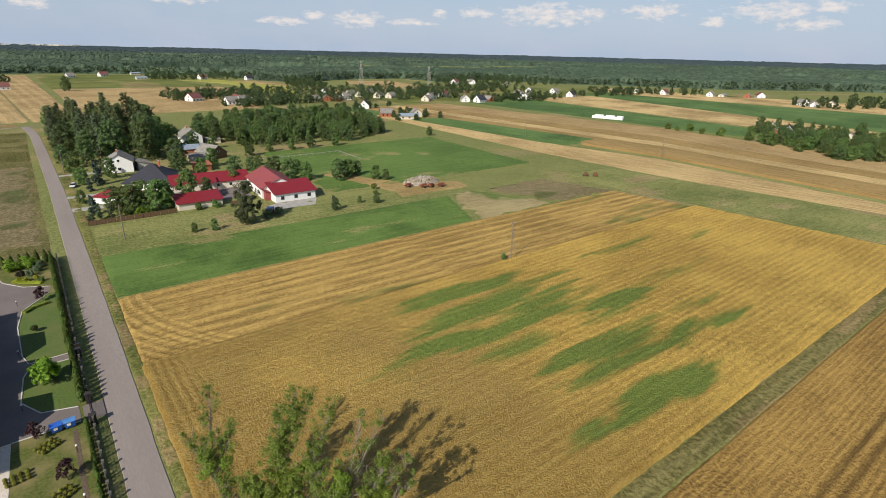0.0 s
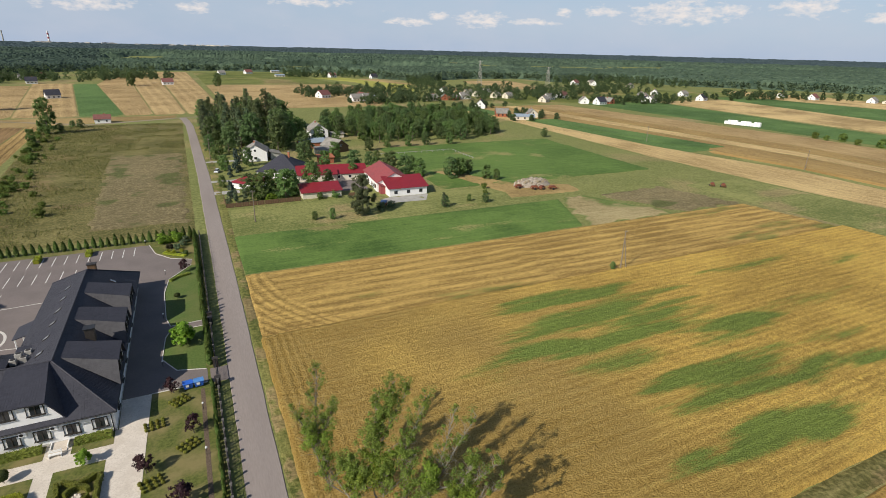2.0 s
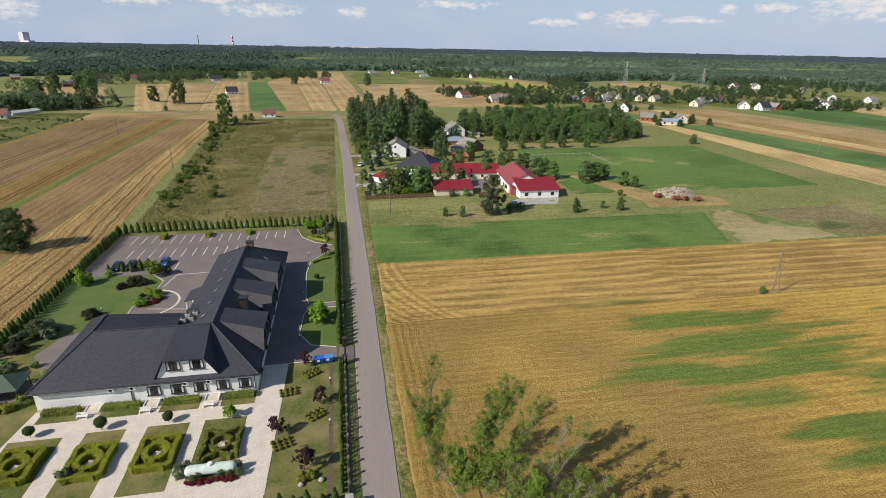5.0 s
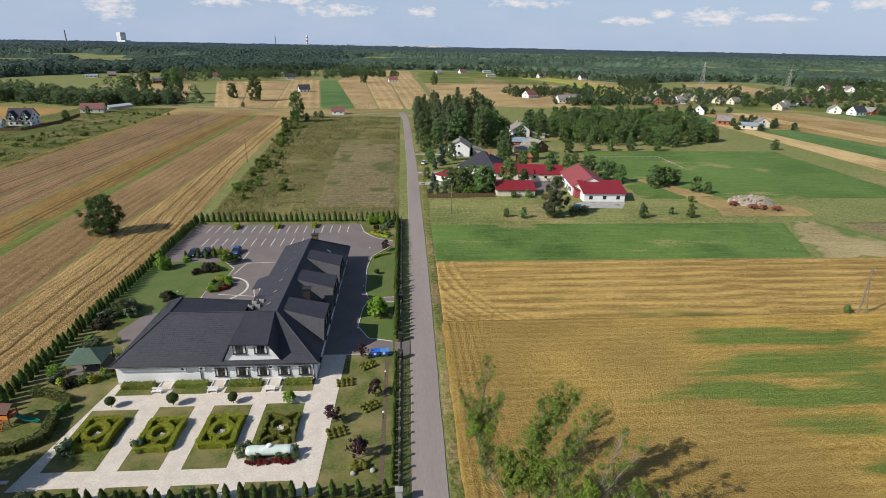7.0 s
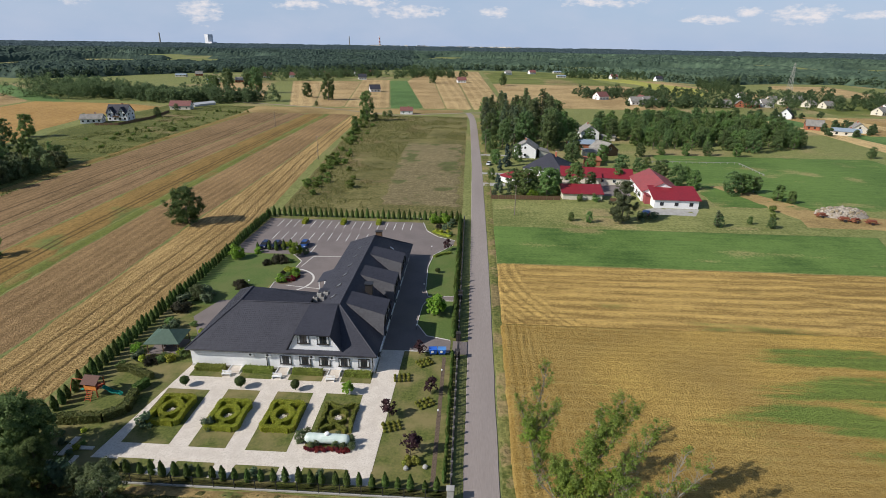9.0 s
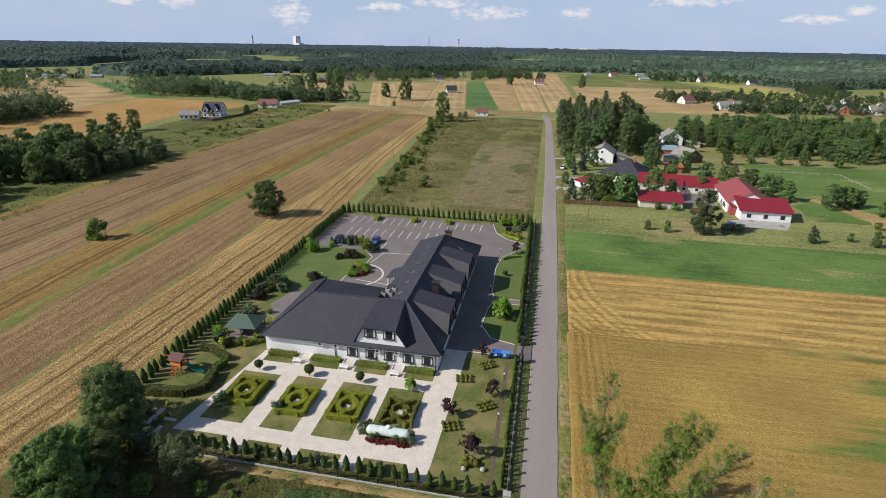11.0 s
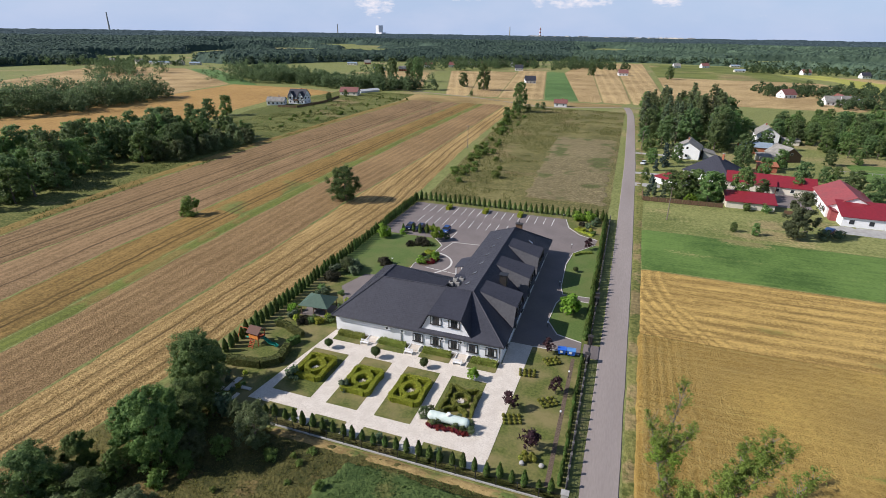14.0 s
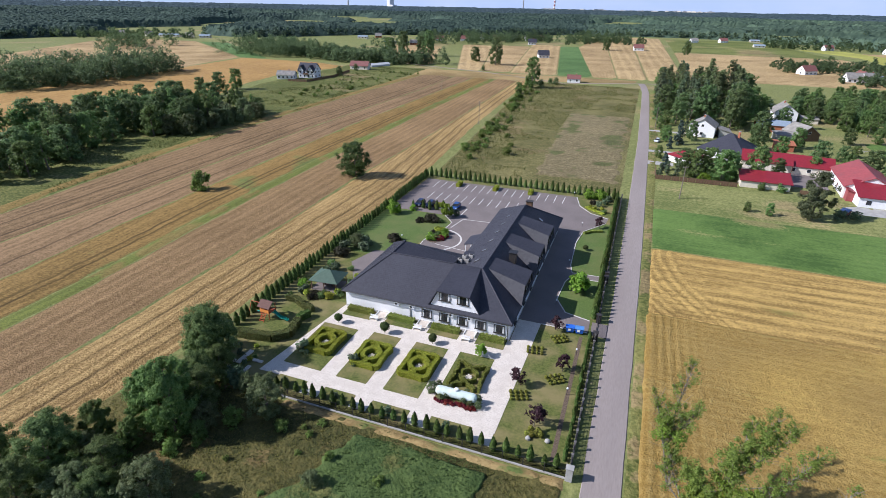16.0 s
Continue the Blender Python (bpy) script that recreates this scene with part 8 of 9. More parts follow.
# wrapped bales
for k in range(11):
    tagged(part("bale_stack", boxes((-1.05, 1.05, -1.16, 1.16, 0, 3.4 if k % 4 else 2.5), bevel=0.25), RENDER_WHITE, at=Matrix.Translation((377.4 + k * 0.8, 282.6 - k * 2.15, 0.3))), "stack of white wrapped bales", "bale stack", "white bales")

# ---- single trees ----
BIGOAK = tree_maker("field_tree", "lone round dark green field tree", "tree", 10.6, 4.9, 0.22, 80, 200, L_DARK, 91, low=0.08, clump=0.19, limbs=12)
plant(BIGOAK, -81.4, 142.0, 1.0, 30)
for p, x, y, s, tl in ((BUSH, -115.0, 112.6, 2.0, 1.15), (LIME, -70.6, 365.0, 1.4, 1.4), (OAK, -58.4, 388.0, 0.5, 0.9), (OAK, -66.0, 372.0, 0.5, 0.9), (OAK, -63.0, 392.0, 0.45, 0.8), (OAK, -132.0, 499.0, 1.5, 1.4), (OAK, -158.0, 521.0, 1.2, 1.0), (OAK, -129.3, 449.0, 0.4, 0.9), (OAK, -53.0, 745.0, 1.2, 1.2), (OAK, 40.5, 728.0, 1.2, 1.2),
                       (OAK, -246.5, 548.0, 1.5, 1.4), (OAK, -220.6, 554.0, 1.6, 1.4), (OAK, -232.0, 560.0, 1.3, 1.3), (LIME, -278.0, 576.0, 1.3, 1.2), (OAK, -262.0, 552.0, 1.2, 1.2), (LIME, -73.0, 335.0, 0.7, 1.0), (LIME, -237.0, 274.0, 1.2, 1.0), (OAK, -240.0, 262.0, 1.0, 1.0), (LIME, -242.0, 250.0, 0.8, 0.9), (LIME, -246.0, 238.0, 0.9, 0.9), (OAK, -238.0, 246.0, 0.9, 1.0)):
    plant(p, x, y, s, tall=tl, rng=R1)
# low shrubs in the rough meadow and along the scrub
rs = random.Random(17)
for k in range(62):
    f = rs.random()
    plant(BUSH, -58 - 18 * f + rs.uniform(-3, 13) * (0.4 + f * 0.6), 180 + 190 * f + rs.uniform(-14, 14), rs.uniform(0.35, 1.15), tall=rs.uniform(0.55, 0.95), rng=rs)
for k in range(46):
    f = rs.random() ** 0.8
    plant(BUSH, -61.5 - 13 * f + rs.uniform(0.5, 7), 195 + 150 * f, rs.uniform(0.5, 1.35), tall=rs.uniform(0.6, 0.95), rng=rs)
for x, y, s in ((-59.6, 188, 1.5), (-43.7, 188, 1.4), (-45, 200, 0.9), (-50, 215, 1.0), (-63, 232, 1.5), (-55, 229, 1.2)):
    plant(BUSH, x, y, s, tall=0.8, rng=rs)
for k in range(70):
    f = rs.random()
    plant(BUSH, -178 + 10 * f + rs.uniform(-26, 2), 240 + 170 * f + rs.uniform(-10, 10), rs.uniform(0.25, 0.9), tall=rs.uniform(0.7, 1.1), rng=rs)
scatter([(366, 158), (346, 110), (340, 92), (368, 60), (400, 60), (415, 150)], 80, [OAK, LIME, LIME, OAK], 26, (0.45, 1.0), 4.0)
for x, y, s in ((374, 213, 1.7), (371, 204, 1.4), (379, 199, 2.0), (372, 186, 1.5), (376, 175, 2.1)):
    plant(BUSH, x, y, s, rng=rs)
scatter([(395, 90), (470, 100), (470, 170), (405, 185)], 30, [OAK, LIME], 27, (0.5, 0.9), 5.0)
far_copse([(140, 500), (420, 480), (430, 620), (150, 640)], 130, 28, (0.9, 1.5), 7.0)
far_copse([(200, 425), (275, 420), (280, 450), (210, 452)], 12, 29, (0.4, 0.8), 5.0)
far_copse([(380, 425), (480, 420), (480, 470), (380, 470)], 26, 30, (0.5, 0.9), 6.0)
far_copse([(690, 200), (900, 150), (900, 240), (700, 270)], 45, 31, (0.7, 1.2), 9.0)
far_copse([(600, 440), (780, 380), (800, 420), (650, 520)], 30, 32, (0.7, 1.3), 9.0)
far_copse([(-330, 640), (-150, 840), (-120, 920), (-310, 860)], 70, 33, (1.1, 1.8), 9.0)
far_copse([(-130, 880), (-60, 880), (-20, 940), (-110, 1010)], 30, 34, (1.2, 1.9), 8.0)
far_copse([(-420, 460), (-330, 455), (-330, 520), (-430, 560)], 40, 35, (1.4, 2.1), 6.0)
far_copse([(-560, 430), (-520, 430), (-530, 520), (-580, 520)], 22, 36, (1.2, 1.8), 6.0)
far_copse([(-330, 478), (-215, 462), (-168, 470), (-175, 490), (-240, 505), (-330, 520)], 60, 51, (0.9, 1.5), 5.0)
far_copse([(-120, 821), (-60, 870), (-20, 880), (0, 900), (-60, 965), (-130, 850)], 34, 38, (0.7, 1.2), 7.0)
far_copse([(-260, 800), (-150, 880), (-160, 925), (-270, 850)], 40, 39, (0.7, 1.2), 8.0)
far_copse([(118, 552), (180, 590), (170, 625), (112, 590)], 26, 40, (0.8, 1.3), 6.0)
far_copse([(140, 500), (200, 520), (230, 500), (150, 480)], 26, 41, (0.6, 1.0), 6.0)
far_copse([(150, 930), (320, 900), (330, 960), (160, 1000)], 40, 42, (0.9, 1.4), 8.0)
far_copse([(-670, 560), (-600, 640), (-640, 690), (-770, 660), (-880, 560), (-800, 540)], 70, 43, (0.8, 1.5), 8.0)
far_copse([(430, 420), (560, 430), (720, 420), (720, 470), (430, 470)], 40, 44, (0.7, 1.2), 8.0)
far_copse([(222, 340), (262, 340), (262, 385), (222, 385)], 12, 47, (0.4, 0.8), 5.0)
far_copse([(560, 730), (720, 600), (830, 800), (600, 880)], 95, 48, (0.9, 1.5), 10.0)
far_copse([(440, 540), (570, 540), (600, 640), (480, 650)], 46, 49, (0.8, 1.3), 8.0)
far_copse([(290, 690), (330, 690), (345, 760), (310, 800)], 26, 50, (0.9, 1.4), 6.0)
far_copse([(110, 610), (230, 560), (240, 620), (130, 650)], 24, 37, (0.7, 1.0), 7.0)


def joined_trees(points, seed):
    rng = np.random.default_rng(seed)
    cs, ss = [], []
    for x, y, k in points:
        h, w = 8.6 * k * (0.75 + 0.45 * rng.random()), 3.7 * k * (0.8 + 0.4 * rng.random())
        for i in range(20):
            f = (i + rng.random()) / 20
            a, r = rng.random() * 6.28, w * math.sin(math.pi * (0.15 + 0.8 * f)) ** 0.6 * (0.4 + 0.6 * rng.random())
            cs.append((x + math.cos(a) * r, y + math.sin(a) * r, h * (0.1 + 0.85 * f)))
            ss.append(w * (0.24 + 0.2 * rng.random()))
    cs = np.array(cs)
    return leaf_cloud("distant_trees", cs, ss, 0.72, L_JOIN, rng, 23, 0.8, (cs[:, 0].mean(), cs[:, 1].mean(), -200))


L_JOIN = leafy("distant_leaves", (0.082, 0.127, 0.062), (0.180, 0.248, 0.110))
tagged(new("distant_trees", joined_trees(far_copse_points, 71)), "distant green trees between the village houses", "trees", kind="stuff")
# the wild corner south-west of the plot
for p, x, y, s, tl in ((ROUND_NEAR, -54.6, 49.8, 1.0, 0.98), (OAK_NEAR, -51.0, 47.2, 0.5, 1.0), (LIME_NEAR, -48.6, 36.4, 0.92, 1.2), (LIME_NEAR, -53.2, 36.8, 0.72, 1.1), (OAK_NEAR, -48.4, 41.0, 0.62, 1.0), (WILLOW, -40.0, 43.3, 0.95, 1.05), (BIRCH, -48.4, 45.2, 0.3, 1.0), (LIME_NEAR, -44.9, 36.5, 0.3, 1.1),
                       (OAK_NEAR, -55.3, 25.9, 0.8, 1.0), (LIME_NEAR, -55.9, 32.0, 0.55, 1.1), (OAK_NEAR, -48.9, 27.5, 0.64, 0.95), (WILLOW, -43.2, 27.2, 1.05, 1.0), (OAK_NEAR, -54.0, 21.4, 0.7, 1.0), (WILLOW, -50.2, 24.2, 0.95, 1.05), (LIME_NEAR, -61.5, 24.0, 0.75, 1.0), (WILLOW, -47.4, 22.6, 0.9, 1.0), (WILLOW, -28.2, 35.6, 0.42, 0.9),
                       (BUSH, -43.0, 40.4, 1.0, 1.1), (BUSH, -46.4, 33.6, 0.9, 1.0), (BUSH, -52.0, 30.4, 1.2, 1.0), (BUSH, -36.4, 41.6, 0.7, 0.9), (DBUSH, -47.6, 46.8, 1.4, 1.3), (WILLOW, -45.4, 46.2, 0.5, 1.0), (OAK_NEAR, -57.6, 53.0, 0.4, 1.0), (LIME_NEAR, -50.6, 40.0, 0.7, 1.1), (OAK_NEAR, -51.4, 44.0, 0.6, 1.0), (WILLOW, -45.6, 38.2, 0.7, 1.0), (WILLOW, -55.8, 39.6, 0.8, 1.0), (OAK_NEAR, -58.8, 28.6, 0.6, 1.0), (LIME_NEAR, -51.6, 32.8, 0.4, 1.1), (WILLOW, -54.4, 29.4, 0.7, 1.0), (OAK_NEAR, -46.6, 24.6, 0.55, 1.0), (WILLOW, -40.4, 23.0, 0.8, 1.0)):
    plant(p, x, y, s, tall=tl, rng=R1)
for k in range(46):
    plant(BUSH, rs.uniform(-62, -20), rs.uniform(20, 45.5), rs.uniform(0.2, 0.55), tall=rs.uniform(0.6, 1.2), rng=rs)


tufts("rough_weeds", -79, -2.5, 158, 396, 60000, 0.36, leafy("rough_weed_leaves", (0.10, 0.104, 0.036), (0.215, 0.195, 0.078), through_light=0.4), "tall rough weeds in the unmown meadow", 8, 0.1,
      lambda x, y: (x > -58.5 - (y - 156) * 0.085) & (fbm(x, y, 10, 6) + 0.25 * np.clip((-30 - x) / 30, 0, 1) > 0.52) & ((x < -33) | (y > 286)))
tufts("scrub_weeds", -215, -148, 84, 430, 42000, 0.4, leafy("scrub_weed_leaves", (0.075, 0.10, 0.03), (0.17, 0.19, 0.065), through_light=0.4), "tall rough weeds in the scrubby meadow", 9, 0.1,
      lambda x, y: (x < -150 - (y - 84) * 0.07) & (fbm(x, y, 10, 7) > 0.5))
tufts("meadow_tufts", -61, -1.8, 18, 46.2, 42000, 0.17, leafy("dry_blades", (0.10, 0.098, 0.028), (0.22, 0.195, 0.065), through_light=0.5), "tall dry grass tufts in the wild meadow", 5, 0.2)
tufts("nettle_tufts", -33, -4, 26, 45, 16000, 0.17, leafy("nettle_leaves", (0.06, 0.105, 0.03), (0.125, 0.18, 0.055), through_light=0.5), "lush green weeds outside the fence", 6, 0.42, lambda x, y: (x > -32 + (y - 26) * 0.33 + 5 * (fbm(x, y, 4, 3) - 0.5)) & (x < -4.5 - (y - 26) * 0.36 + 5 * (fbm(x, y, 4, 9) - 0.5)))


# ---- the tall poplar close to the lane ----
def near_poplar():
    rng = np.random.default_rng(8)
    ob = thing("poplar_tree", (14.4, 41.0, 0), "tall sparse poplar with bare grey limbs and bright leaf clumps", "tree")
    base = Vector((14.4, 41.0, 0))
    bm = bmesh.new()
    fork = Vector((-0.6, -0.5, 2.6))
    tube(bm, [(0, 0, -0.2), (-0.3, -0.2, 1.3), tuple(fork)], [0.46, 0.36, 0.3], 10)
    part("trunk", bm, BARK, ob)
    cs, ss, leads = [], [], []
    # limbs: a low point, a tip, how leafy
    for low, tip, leafy_part in (((7.7, 45.5, 9.7), (9.6, 51.7, 16.2), 0.7), ((7.8, 45.8, 9.7), (6.5, 48.9, 13.1), 0.5), ((8.1, 45.8, 10.4), (10.1, 46.8, 14.1), 0.6), ((12.5, 41.6, 9.7), (16.1, 44.6, 16.9), 1.0), ((13.3, 42.1, 11), (17.6, 44.1, 16.2), 0.9), ((12.7, 41.9, 9.7), (14.3, 44.5, 15.4), 1.0),
                                 ((14.8, 40.6, 9), (18.5, 41.3, 16.2), 0.8), ((11.7, 41.3, 7.1), (9.6, 42.4, 10.2), 0.9), ((17.7, 37.7, 7.8), (22.5, 37.8, 15.5), 0.3), ((17.7, 37.7, 7.8), (20.8, 39.4, 15.5), 0.35), ((19.2, 35.9, 7.8), (23.3, 33.9, 12.8), 0.3), ((19, 35.6, 7.1), (21.2, 35.5, 12.6), 0.8), ((19, 35.4, 6.4), (22.6, 32.8, 10.7), 0.25), ((13.3, 40.3, 6.4), (13.8, 40, 10.2), 0.9), ((10.4, 41.1, 5.8), (10.9, 42.1, 11), 0.9), ((15.1, 39.3, 5.8), (16.1, 39.5, 11.5), 0.8), ((8.6, 43.4, 6.4), (8.3, 44.2, 10.5), 0.7), ((16.4, 37.7, 5.1), (17.4, 37.2, 9.2), 0.8)):
        low, tip = Vector(low) - base, Vector(tip) - base
        mid = Vector((low.x * 0.85 + fork.x * 0.15, low.y * 0.85 + fork.y * 0.15, max(fork.z + 0.8, low.z * 0.62)))
        bm = bmesh.new()
        first = not any((low - q).length < 3.0 for q in leads)
        leads.append(low)
        start = low if first else min(leads[:-1], key=lambda q: (low - q).length)
        if first:
            lead = bmesh.new()
            tube(lead, [fork, mid, low], [0.14, 0.1, 0.08], 7)
            part("limb", lead, BARK, ob, "dark lower limb")
        tube(bm, [start, low.lerp(tip, 0.55) + Vector(((rng.random() - 0.5) * 0.4, (rng.random() - 0.5) * 0.4, 0.1)), tip], [0.09, 0.05, 0.015], 7)
        for k in range(44):
            f = k / 43
            p = low.lerp(tip, f)
            a = rng.random() * 6.28
            ln = (2.1 - 1.2 * f) * (0.5 + 0.7 * rng.random())
            e = p + Vector((math.cos(a) * ln * 0.65, math.sin(a) * ln * 0.65, ln * (0.7 + 0.8 * rng.random())))
            tube(bm, [p, p.lerp(e, 0.5) + Vector((0, 0, 0.05)), e], [0.035, 0.022, 0.008], 5)
            if rng.random() < leafy_part:
                cs.append(tuple(e))
                ss.append(0.18 + 0.42 * rng.random() ** 1.5)
            if rng.random() < leafy_part * 0.6:
                cs.append(tuple(p.lerp(e, 0.6)))
                ss.append(0.3 + 0.35 * rng.random())
            e2 = p + Vector((math.cos(a + 1.4) * ln * 0.8, math.sin(a + 1.4) * ln * 0.8, ln * 0.35))
            tube(bm, [p, e2], [0.022, 0.007], 4)
        part("limb", bm, GREY_BARK, ob, "bare grey limb with twigs")
    part("foliage", leaf_cloud("foliage", cs, ss, 0.115, L_POPLAR, rng, 66, 0.95, (0, 0, 6), 0.0, 1.3), None, ob)
    for x, y, z, r in ((8.1, 46.1, 11.5, 1.69), (12.5, 41.3, 10.5, 1.38), (12.9, 40.8, 8.9, 1.69), (17.7, 37.6, 10.2, 1.31), (19.8, 35.2, 9.3, 1.44), (10.7, 41.3, 8.7, 1.19), (15.1, 40.7, 11.3, 0.75)):
        n = 14
        bs = [tuple(Vector((x, y, z)) - base + Vector(tuple(rng.normal(size=3))) * r * 0.4) for k in range(n)]
        part("mistletoe", leaf_cloud("mistletoe", bs, [r * 0.42] * n, 0.13, L_BALL, rng, 110, 0.95, tuple(Vector((x, y, z - 0.3)) - base), 0.2, 1.5), None, ob, "dense round yellow-green mistletoe clump")


L_BALL = leafy("mistletoe_leaves", (0.09, 0.135, 0.016), (0.21, 0.265, 0.04), through_light=0.3)
GREY_BARK = surface("grey_bark", [(0.17, 0.15, 0.115), (0.29, 0.26, 0.21)], scale=4, rough=0.9)
near_poplar()

# ---- landmarks on the horizon ----


def stack(az, h, r, bands, label):
    x, y = 4550 * math.sin(radians(az)), 4550 * math.cos(radians(az))
    ob = thing("chimney_stack", (x, y, 16), label, "chimney")
    n = 7
    for k in range(n):
        bm = bmesh.new()
        z0, z1 = h * k / n, h * (k + 1) / n - 0.01
        tube(bm, [(0, 0, z0), (0, 0, z1)], [r * (1.2 - 0.4 * k / n), r * (1.2 - 0.4 * (k + 1) / n)], 10)
        part("band", bm, (ROOF_OLDRED if k % 2 else RENDER_WHITE) if bands else CONCRETE, ob)


stack(-9.45, 84, 6, True, "red and white banded chimney on the horizon")
stack(-12.45, 80, 4, False, "grey concrete chimney on the horizon")
stack(-29.56, 80, 5, False, "dark grey chimney on the horizon")
stack(-49.36, 125, 5, False, "tall grey chimney on the horizon")
bx, by = 4500 * math.sin(radians(-25.47)), 4500 * math.cos(radians(-25.47))
blk = thing("tower_block", Matrix.Translation((bx, by, 16)) @ pose(0, 0, 0, 0, 0, -30), "pale grey industrial block on the horizon", "building")
PALE_BLOCK = surface("pale_block_wall", [(0.6, 0.61, 0.63), (0.68, 0.69, 0.71)], scale=0.2, rough=0.9)
part("tower", boxes((-20, 20, -20, 20, 0, 74)), PALE_BLOCK, blk)
part("annex", boxes((20.01, 60, -20, 20, 0, 24)), PALE_BLOCK, blk)


def lattice_mast(x, y, h, label):
    """A lattice power mast: four leaning legs, braces, three cross arms."""
    ob = thing("lattice_mast", (x, y, -0.5), label, "mast", "lattice masts")
    corners = [(-1, -1), (1, -1), (1, 1), (-1, 1)]
    for cx, cy in corners:
        bm = bmesh.new()
        tube(bm, [(cx * 2.6, cy * 2.6, 0), (cx * 0.5, cy * 0.5, h)], [0.2, 0.12], 5)
        part("leg", bm, CONCRETE, ob)
    for k in range(8):
        f, g2 = k / 8, (k + 1) / 8
        a, b = 2.6 - 2.1 * f, 2.6 - 2.1 * g2
        bm = bmesh.new()
        for i in range(4):
            p, q = corners[i], corners[(i + 1) % 4]
            tube(bm, [(p[0] * a, p[1] * a, h * f), (q[0] * b, q[1] * b, h * g2)], [0.09, 0.09], 4)
        part("brace", bm, CONCRETE, ob)
    for z in (0.72, 0.84, 0.96):
        bm = bmesh.new()
        tube(bm, [(-4.2, 0, h * z), (4.2, 0, h * z)], [0.14, 0.14], 5)
        part("cross_arm", bm, CONCRETE, ob)


for x, y, h in ((381.7, 684.1, 36.0), (487.1, 668.6, 29.0)):
    lattice_mast(x, y, h, "grey lattice power mast behind the village")
# the town on the horizon
rt = random.Random(77)
for k in range(38):
    az = radians(rt.uniform(-10.5, 5.0))
    r = rt.uniform(4300, 4500)
    w, hgt = rt.uniform(8, 26), rt.uniform(0, 8)
    tb = part("town_block", boxes((-w, w, -6, 6, 0, hgt + 16), (-w * 0.4, w * 0.3, -4, 4, hgt + 16.01, hgt + 18.5)), rt.choice([CREAM_WALL, GREY_WALL, GREY_WALL]), at=Matrix.Translation((r * math.sin(az), r * math.cos(az), 12)) @ pose(0, 0, 0, 0, 0, rt.uniform(-30, 30)))
    tagged(tb, "pale distant town block on the horizon", "building", "town blocks")


# ---- far woods ----
def woods_sheet(rng, n, az0, az1, material):
    """Trees along the forest's edge and over its canopy, as leafy crowns of many sprays."""
    a = np.radians(az0 + (az1 - az0) * rng.random(n))
    r = np.interp(np.degrees(a), *FOREST_EDGE) + 6 + 520 * rng.random(n) ** 1.9
    x, y = r * np.sin(a), r * np.cos(a)
    gap = fbm(x, y, 420, 77, 3)
    tallness = fbm(x, y, 60, 78, 3)
    keep = [i for i in range(n) if not open_land(x[i], y[i], r[i], gap[i])]
    cs, ss = [], []
    for i in keep:
        h, w = 5.5 + 8 * tallness[i] + 4 * rng.random(), 2.6 + 2.2 * rng.random()
        for k in range(6):
            f = (k + rng.random()) / 6
            t, q = rng.random() * 6.28, w * math.sin(math.pi * (0.2 + 0.75 * f)) ** 0.6 * (0.3 + 0.7 * rng.random())
            cs.append((x[i] + math.cos(t) * q, y[i] + math.sin(t) * q, land(r[i]) - 0.5 + h * (0.1 + 0.9 * f)))
            ss.append(w * 0.42)
    return leaf_cloud("forest_crowns", cs, ss, 1.7, material, rng, 6, 0.8, (0, 900, -700))


def open_land(x, y, r, gap):
    """Where the far forest leaves room for fields."""
    az = math.degrees(math.atan2(x, y))
    if r < np.interp(az, *FOREST_EDGE):
        return True
    return gap > 0.62 and r < 2600


FOREST_EDGE = ([-72, -54, -44, -36, -28, -16, -7, 3, 10, 16, 19, 23, 28, 33, 37, 42, 50, 65, 76, 92], [800, 950, 880, 900, 985, 1020, 1130, 1150, 1110, 1060, 925, 875, 985, 1045, 960, 1080, 1000, 1040, 1200, 1200])


def domes(x, y, size, seed):
    """Rounded crowns on a jittered grid: height 0 to 1, and each crown's own number."""
    u, v = x / size, y / size
    i0, j0 = np.floor(u).astype(np.int64), np.floor(v).astype(np.int64)
    best, own = np.full(x.shape, 9.0), np.zeros(x.shape)
    for di in (-1, 0, 1):
        for dj in (-1, 0, 1):
            i, j = i0 + di, j0 + dj
            n = lattice(i, j, seed + 2)
            d = ((u - i - 0.15 - 0.7 * lattice(i, j, seed)) ** 2 + (v - j - 0.15 - 0.7 * lattice(i, j, seed + 1)) ** 2) / (0.6 + 0.7 * n)
            own, best = np.where(d < best, n, own), np.minimum(best, d)
    return np.sqrt(np.clip(1 - best * 1.3, 0, 1)) * (0.55 + 0.45 * own)


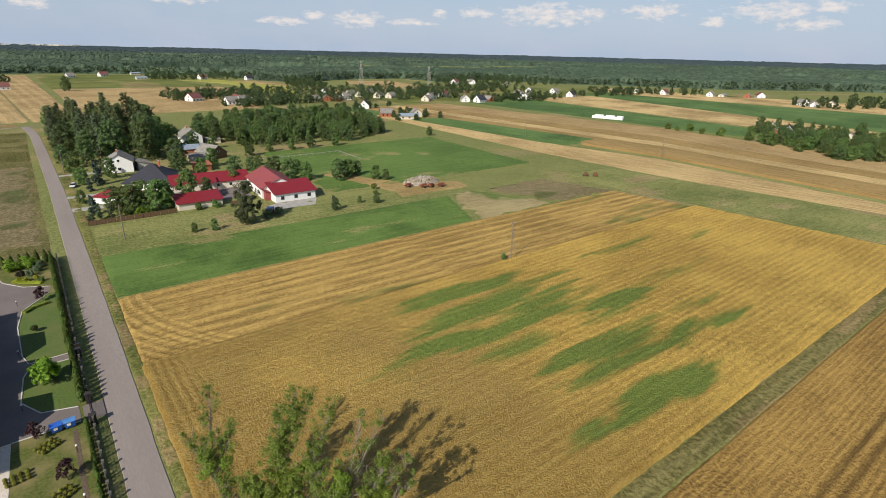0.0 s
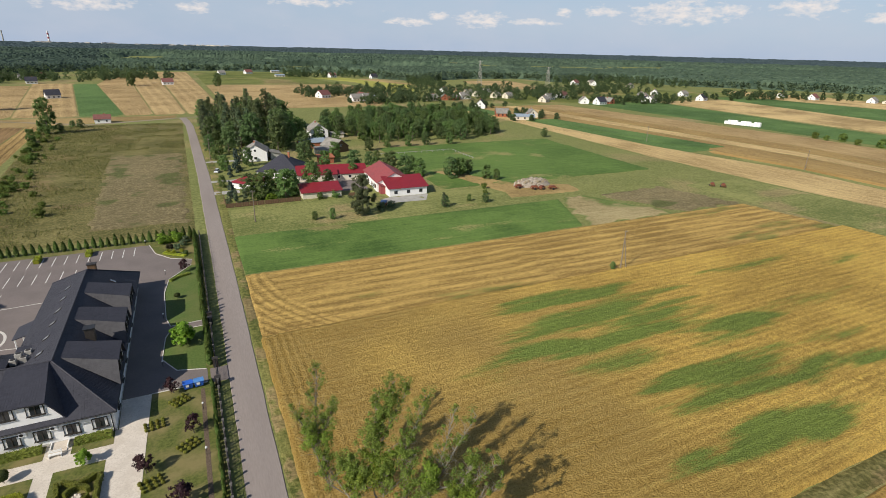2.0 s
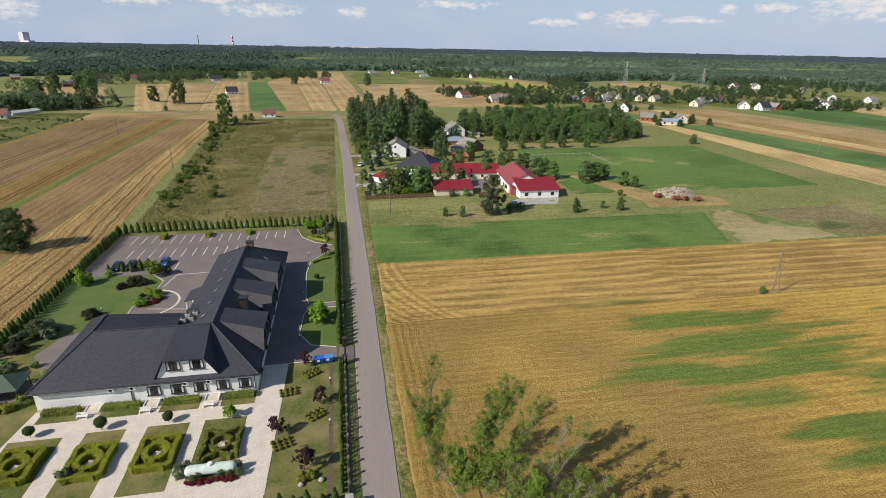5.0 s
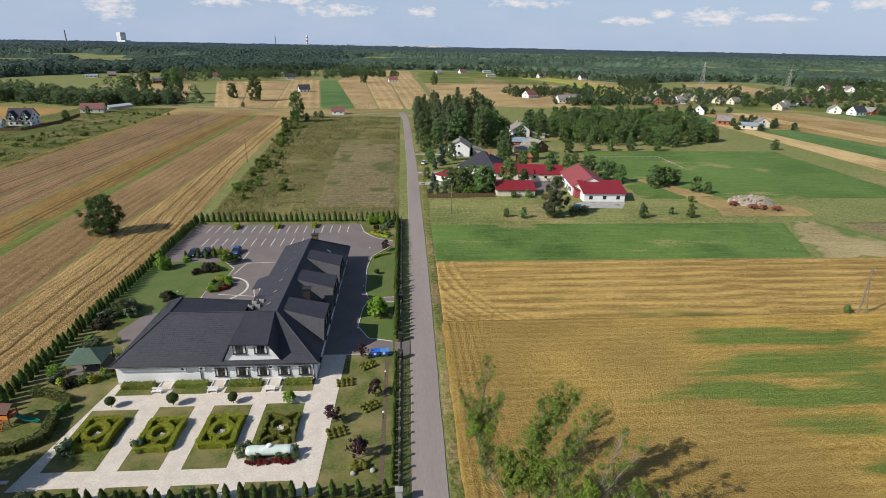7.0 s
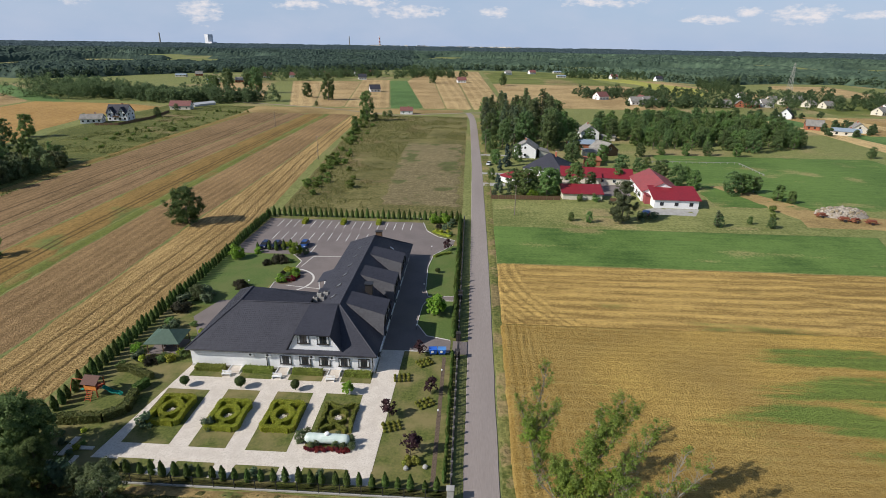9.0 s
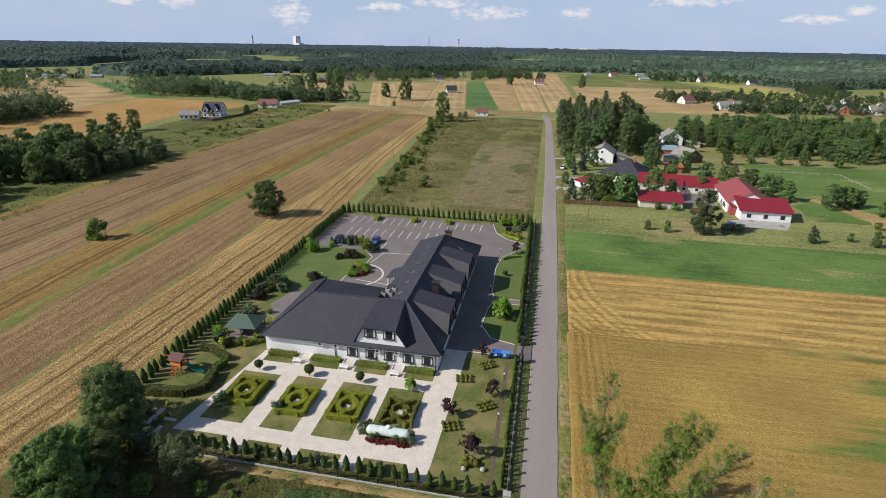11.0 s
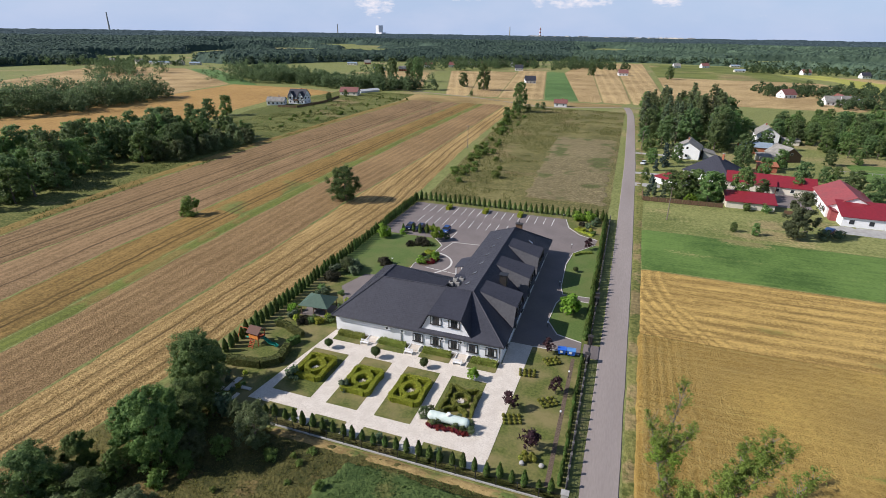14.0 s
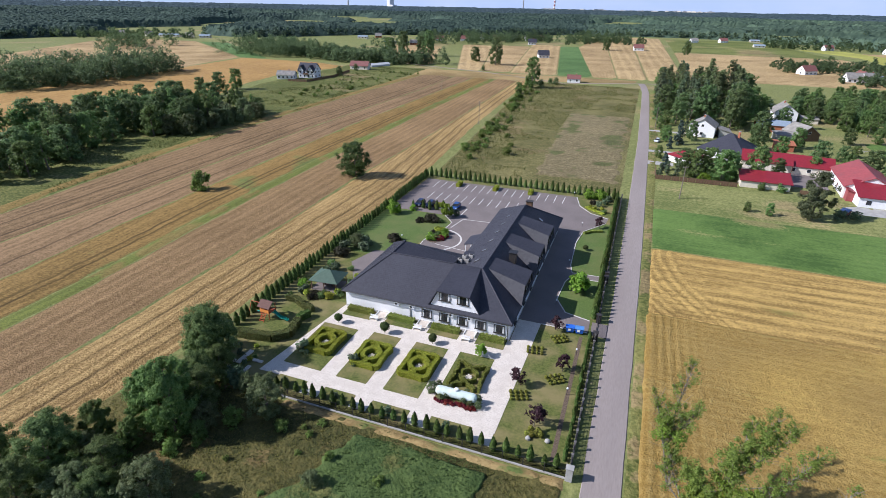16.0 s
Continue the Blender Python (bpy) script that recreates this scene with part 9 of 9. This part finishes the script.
def forest(naz=1100):
    """The forest's closed canopy from above: uneven crowns, dropping to the ground where fields are; crowns merge with distance."""
    rr = np.concatenate([np.geomspace(850, 1560, 150), np.geomspace(1566, 2700, 90), np.geomspace(2716, 4800, 80)])
    az = np.radians(np.linspace(-72, 92, naz))
    R, A = np.meshgrid(rr, az, indexing="ij")
    rng = np.random.default_rng(101)
    grain = rng.random(R.shape) - 0.5
    X, Y = R * np.sin(A), R * np.cos(A)
    edge = np.interp(np.degrees(A), *FOREST_EDGE)
    gap = fbm(X, Y, 420, 77, 3)
    wood = np.clip((R - edge) / 30, 0, 1) * np.where(R < 2600, np.clip((0.63 - gap) * 30, 0, 1), 1)
    near, mid, far = np.clip((1800 - R) / 400, 0, 1), np.clip((R - 1400) / 400, 0, 1) * np.clip((3000 - R) / 500, 0, 1), np.clip((R - 2500) / 500, 0, 1)
    h = 6 + 6 * fbm(X, Y, 120, 101, 3) + near * 6.5 * domes(X, Y, 13.0, 101) + mid * 7.5 * domes(X, Y, 24.0, 103) + far * 7.0 * domes(X, Y, 60.0, 105) + (2.0 + 2.5 * mid + 3.0 * far) * grain
    V = np.stack([X, Y, land(R) - 2 + wood * (h + 1)], 2)
    west = naz * 66 // 164
    # the last ring's canopy colour carries the painted blue haze
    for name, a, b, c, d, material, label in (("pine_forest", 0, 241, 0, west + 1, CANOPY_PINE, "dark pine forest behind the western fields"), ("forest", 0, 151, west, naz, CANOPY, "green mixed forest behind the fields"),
                                              ("mid_forest", 150, 241, west, naz, CANOPY, "mixed forest in the middle distance"), ("far_forest", 240, 320, 0, naz, CANOPY_HAZED, "distant forest at the horizon with blue haze in its colour")):
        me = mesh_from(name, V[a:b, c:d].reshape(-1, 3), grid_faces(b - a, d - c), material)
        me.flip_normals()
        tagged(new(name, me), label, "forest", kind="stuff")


forest()
tagged(new("forest_crowns", woods_sheet(np.random.default_rng(11), 4200, -6, 90, L_HAZED)), "single tree crowns along the forest edge", "forest", kind="stuff")
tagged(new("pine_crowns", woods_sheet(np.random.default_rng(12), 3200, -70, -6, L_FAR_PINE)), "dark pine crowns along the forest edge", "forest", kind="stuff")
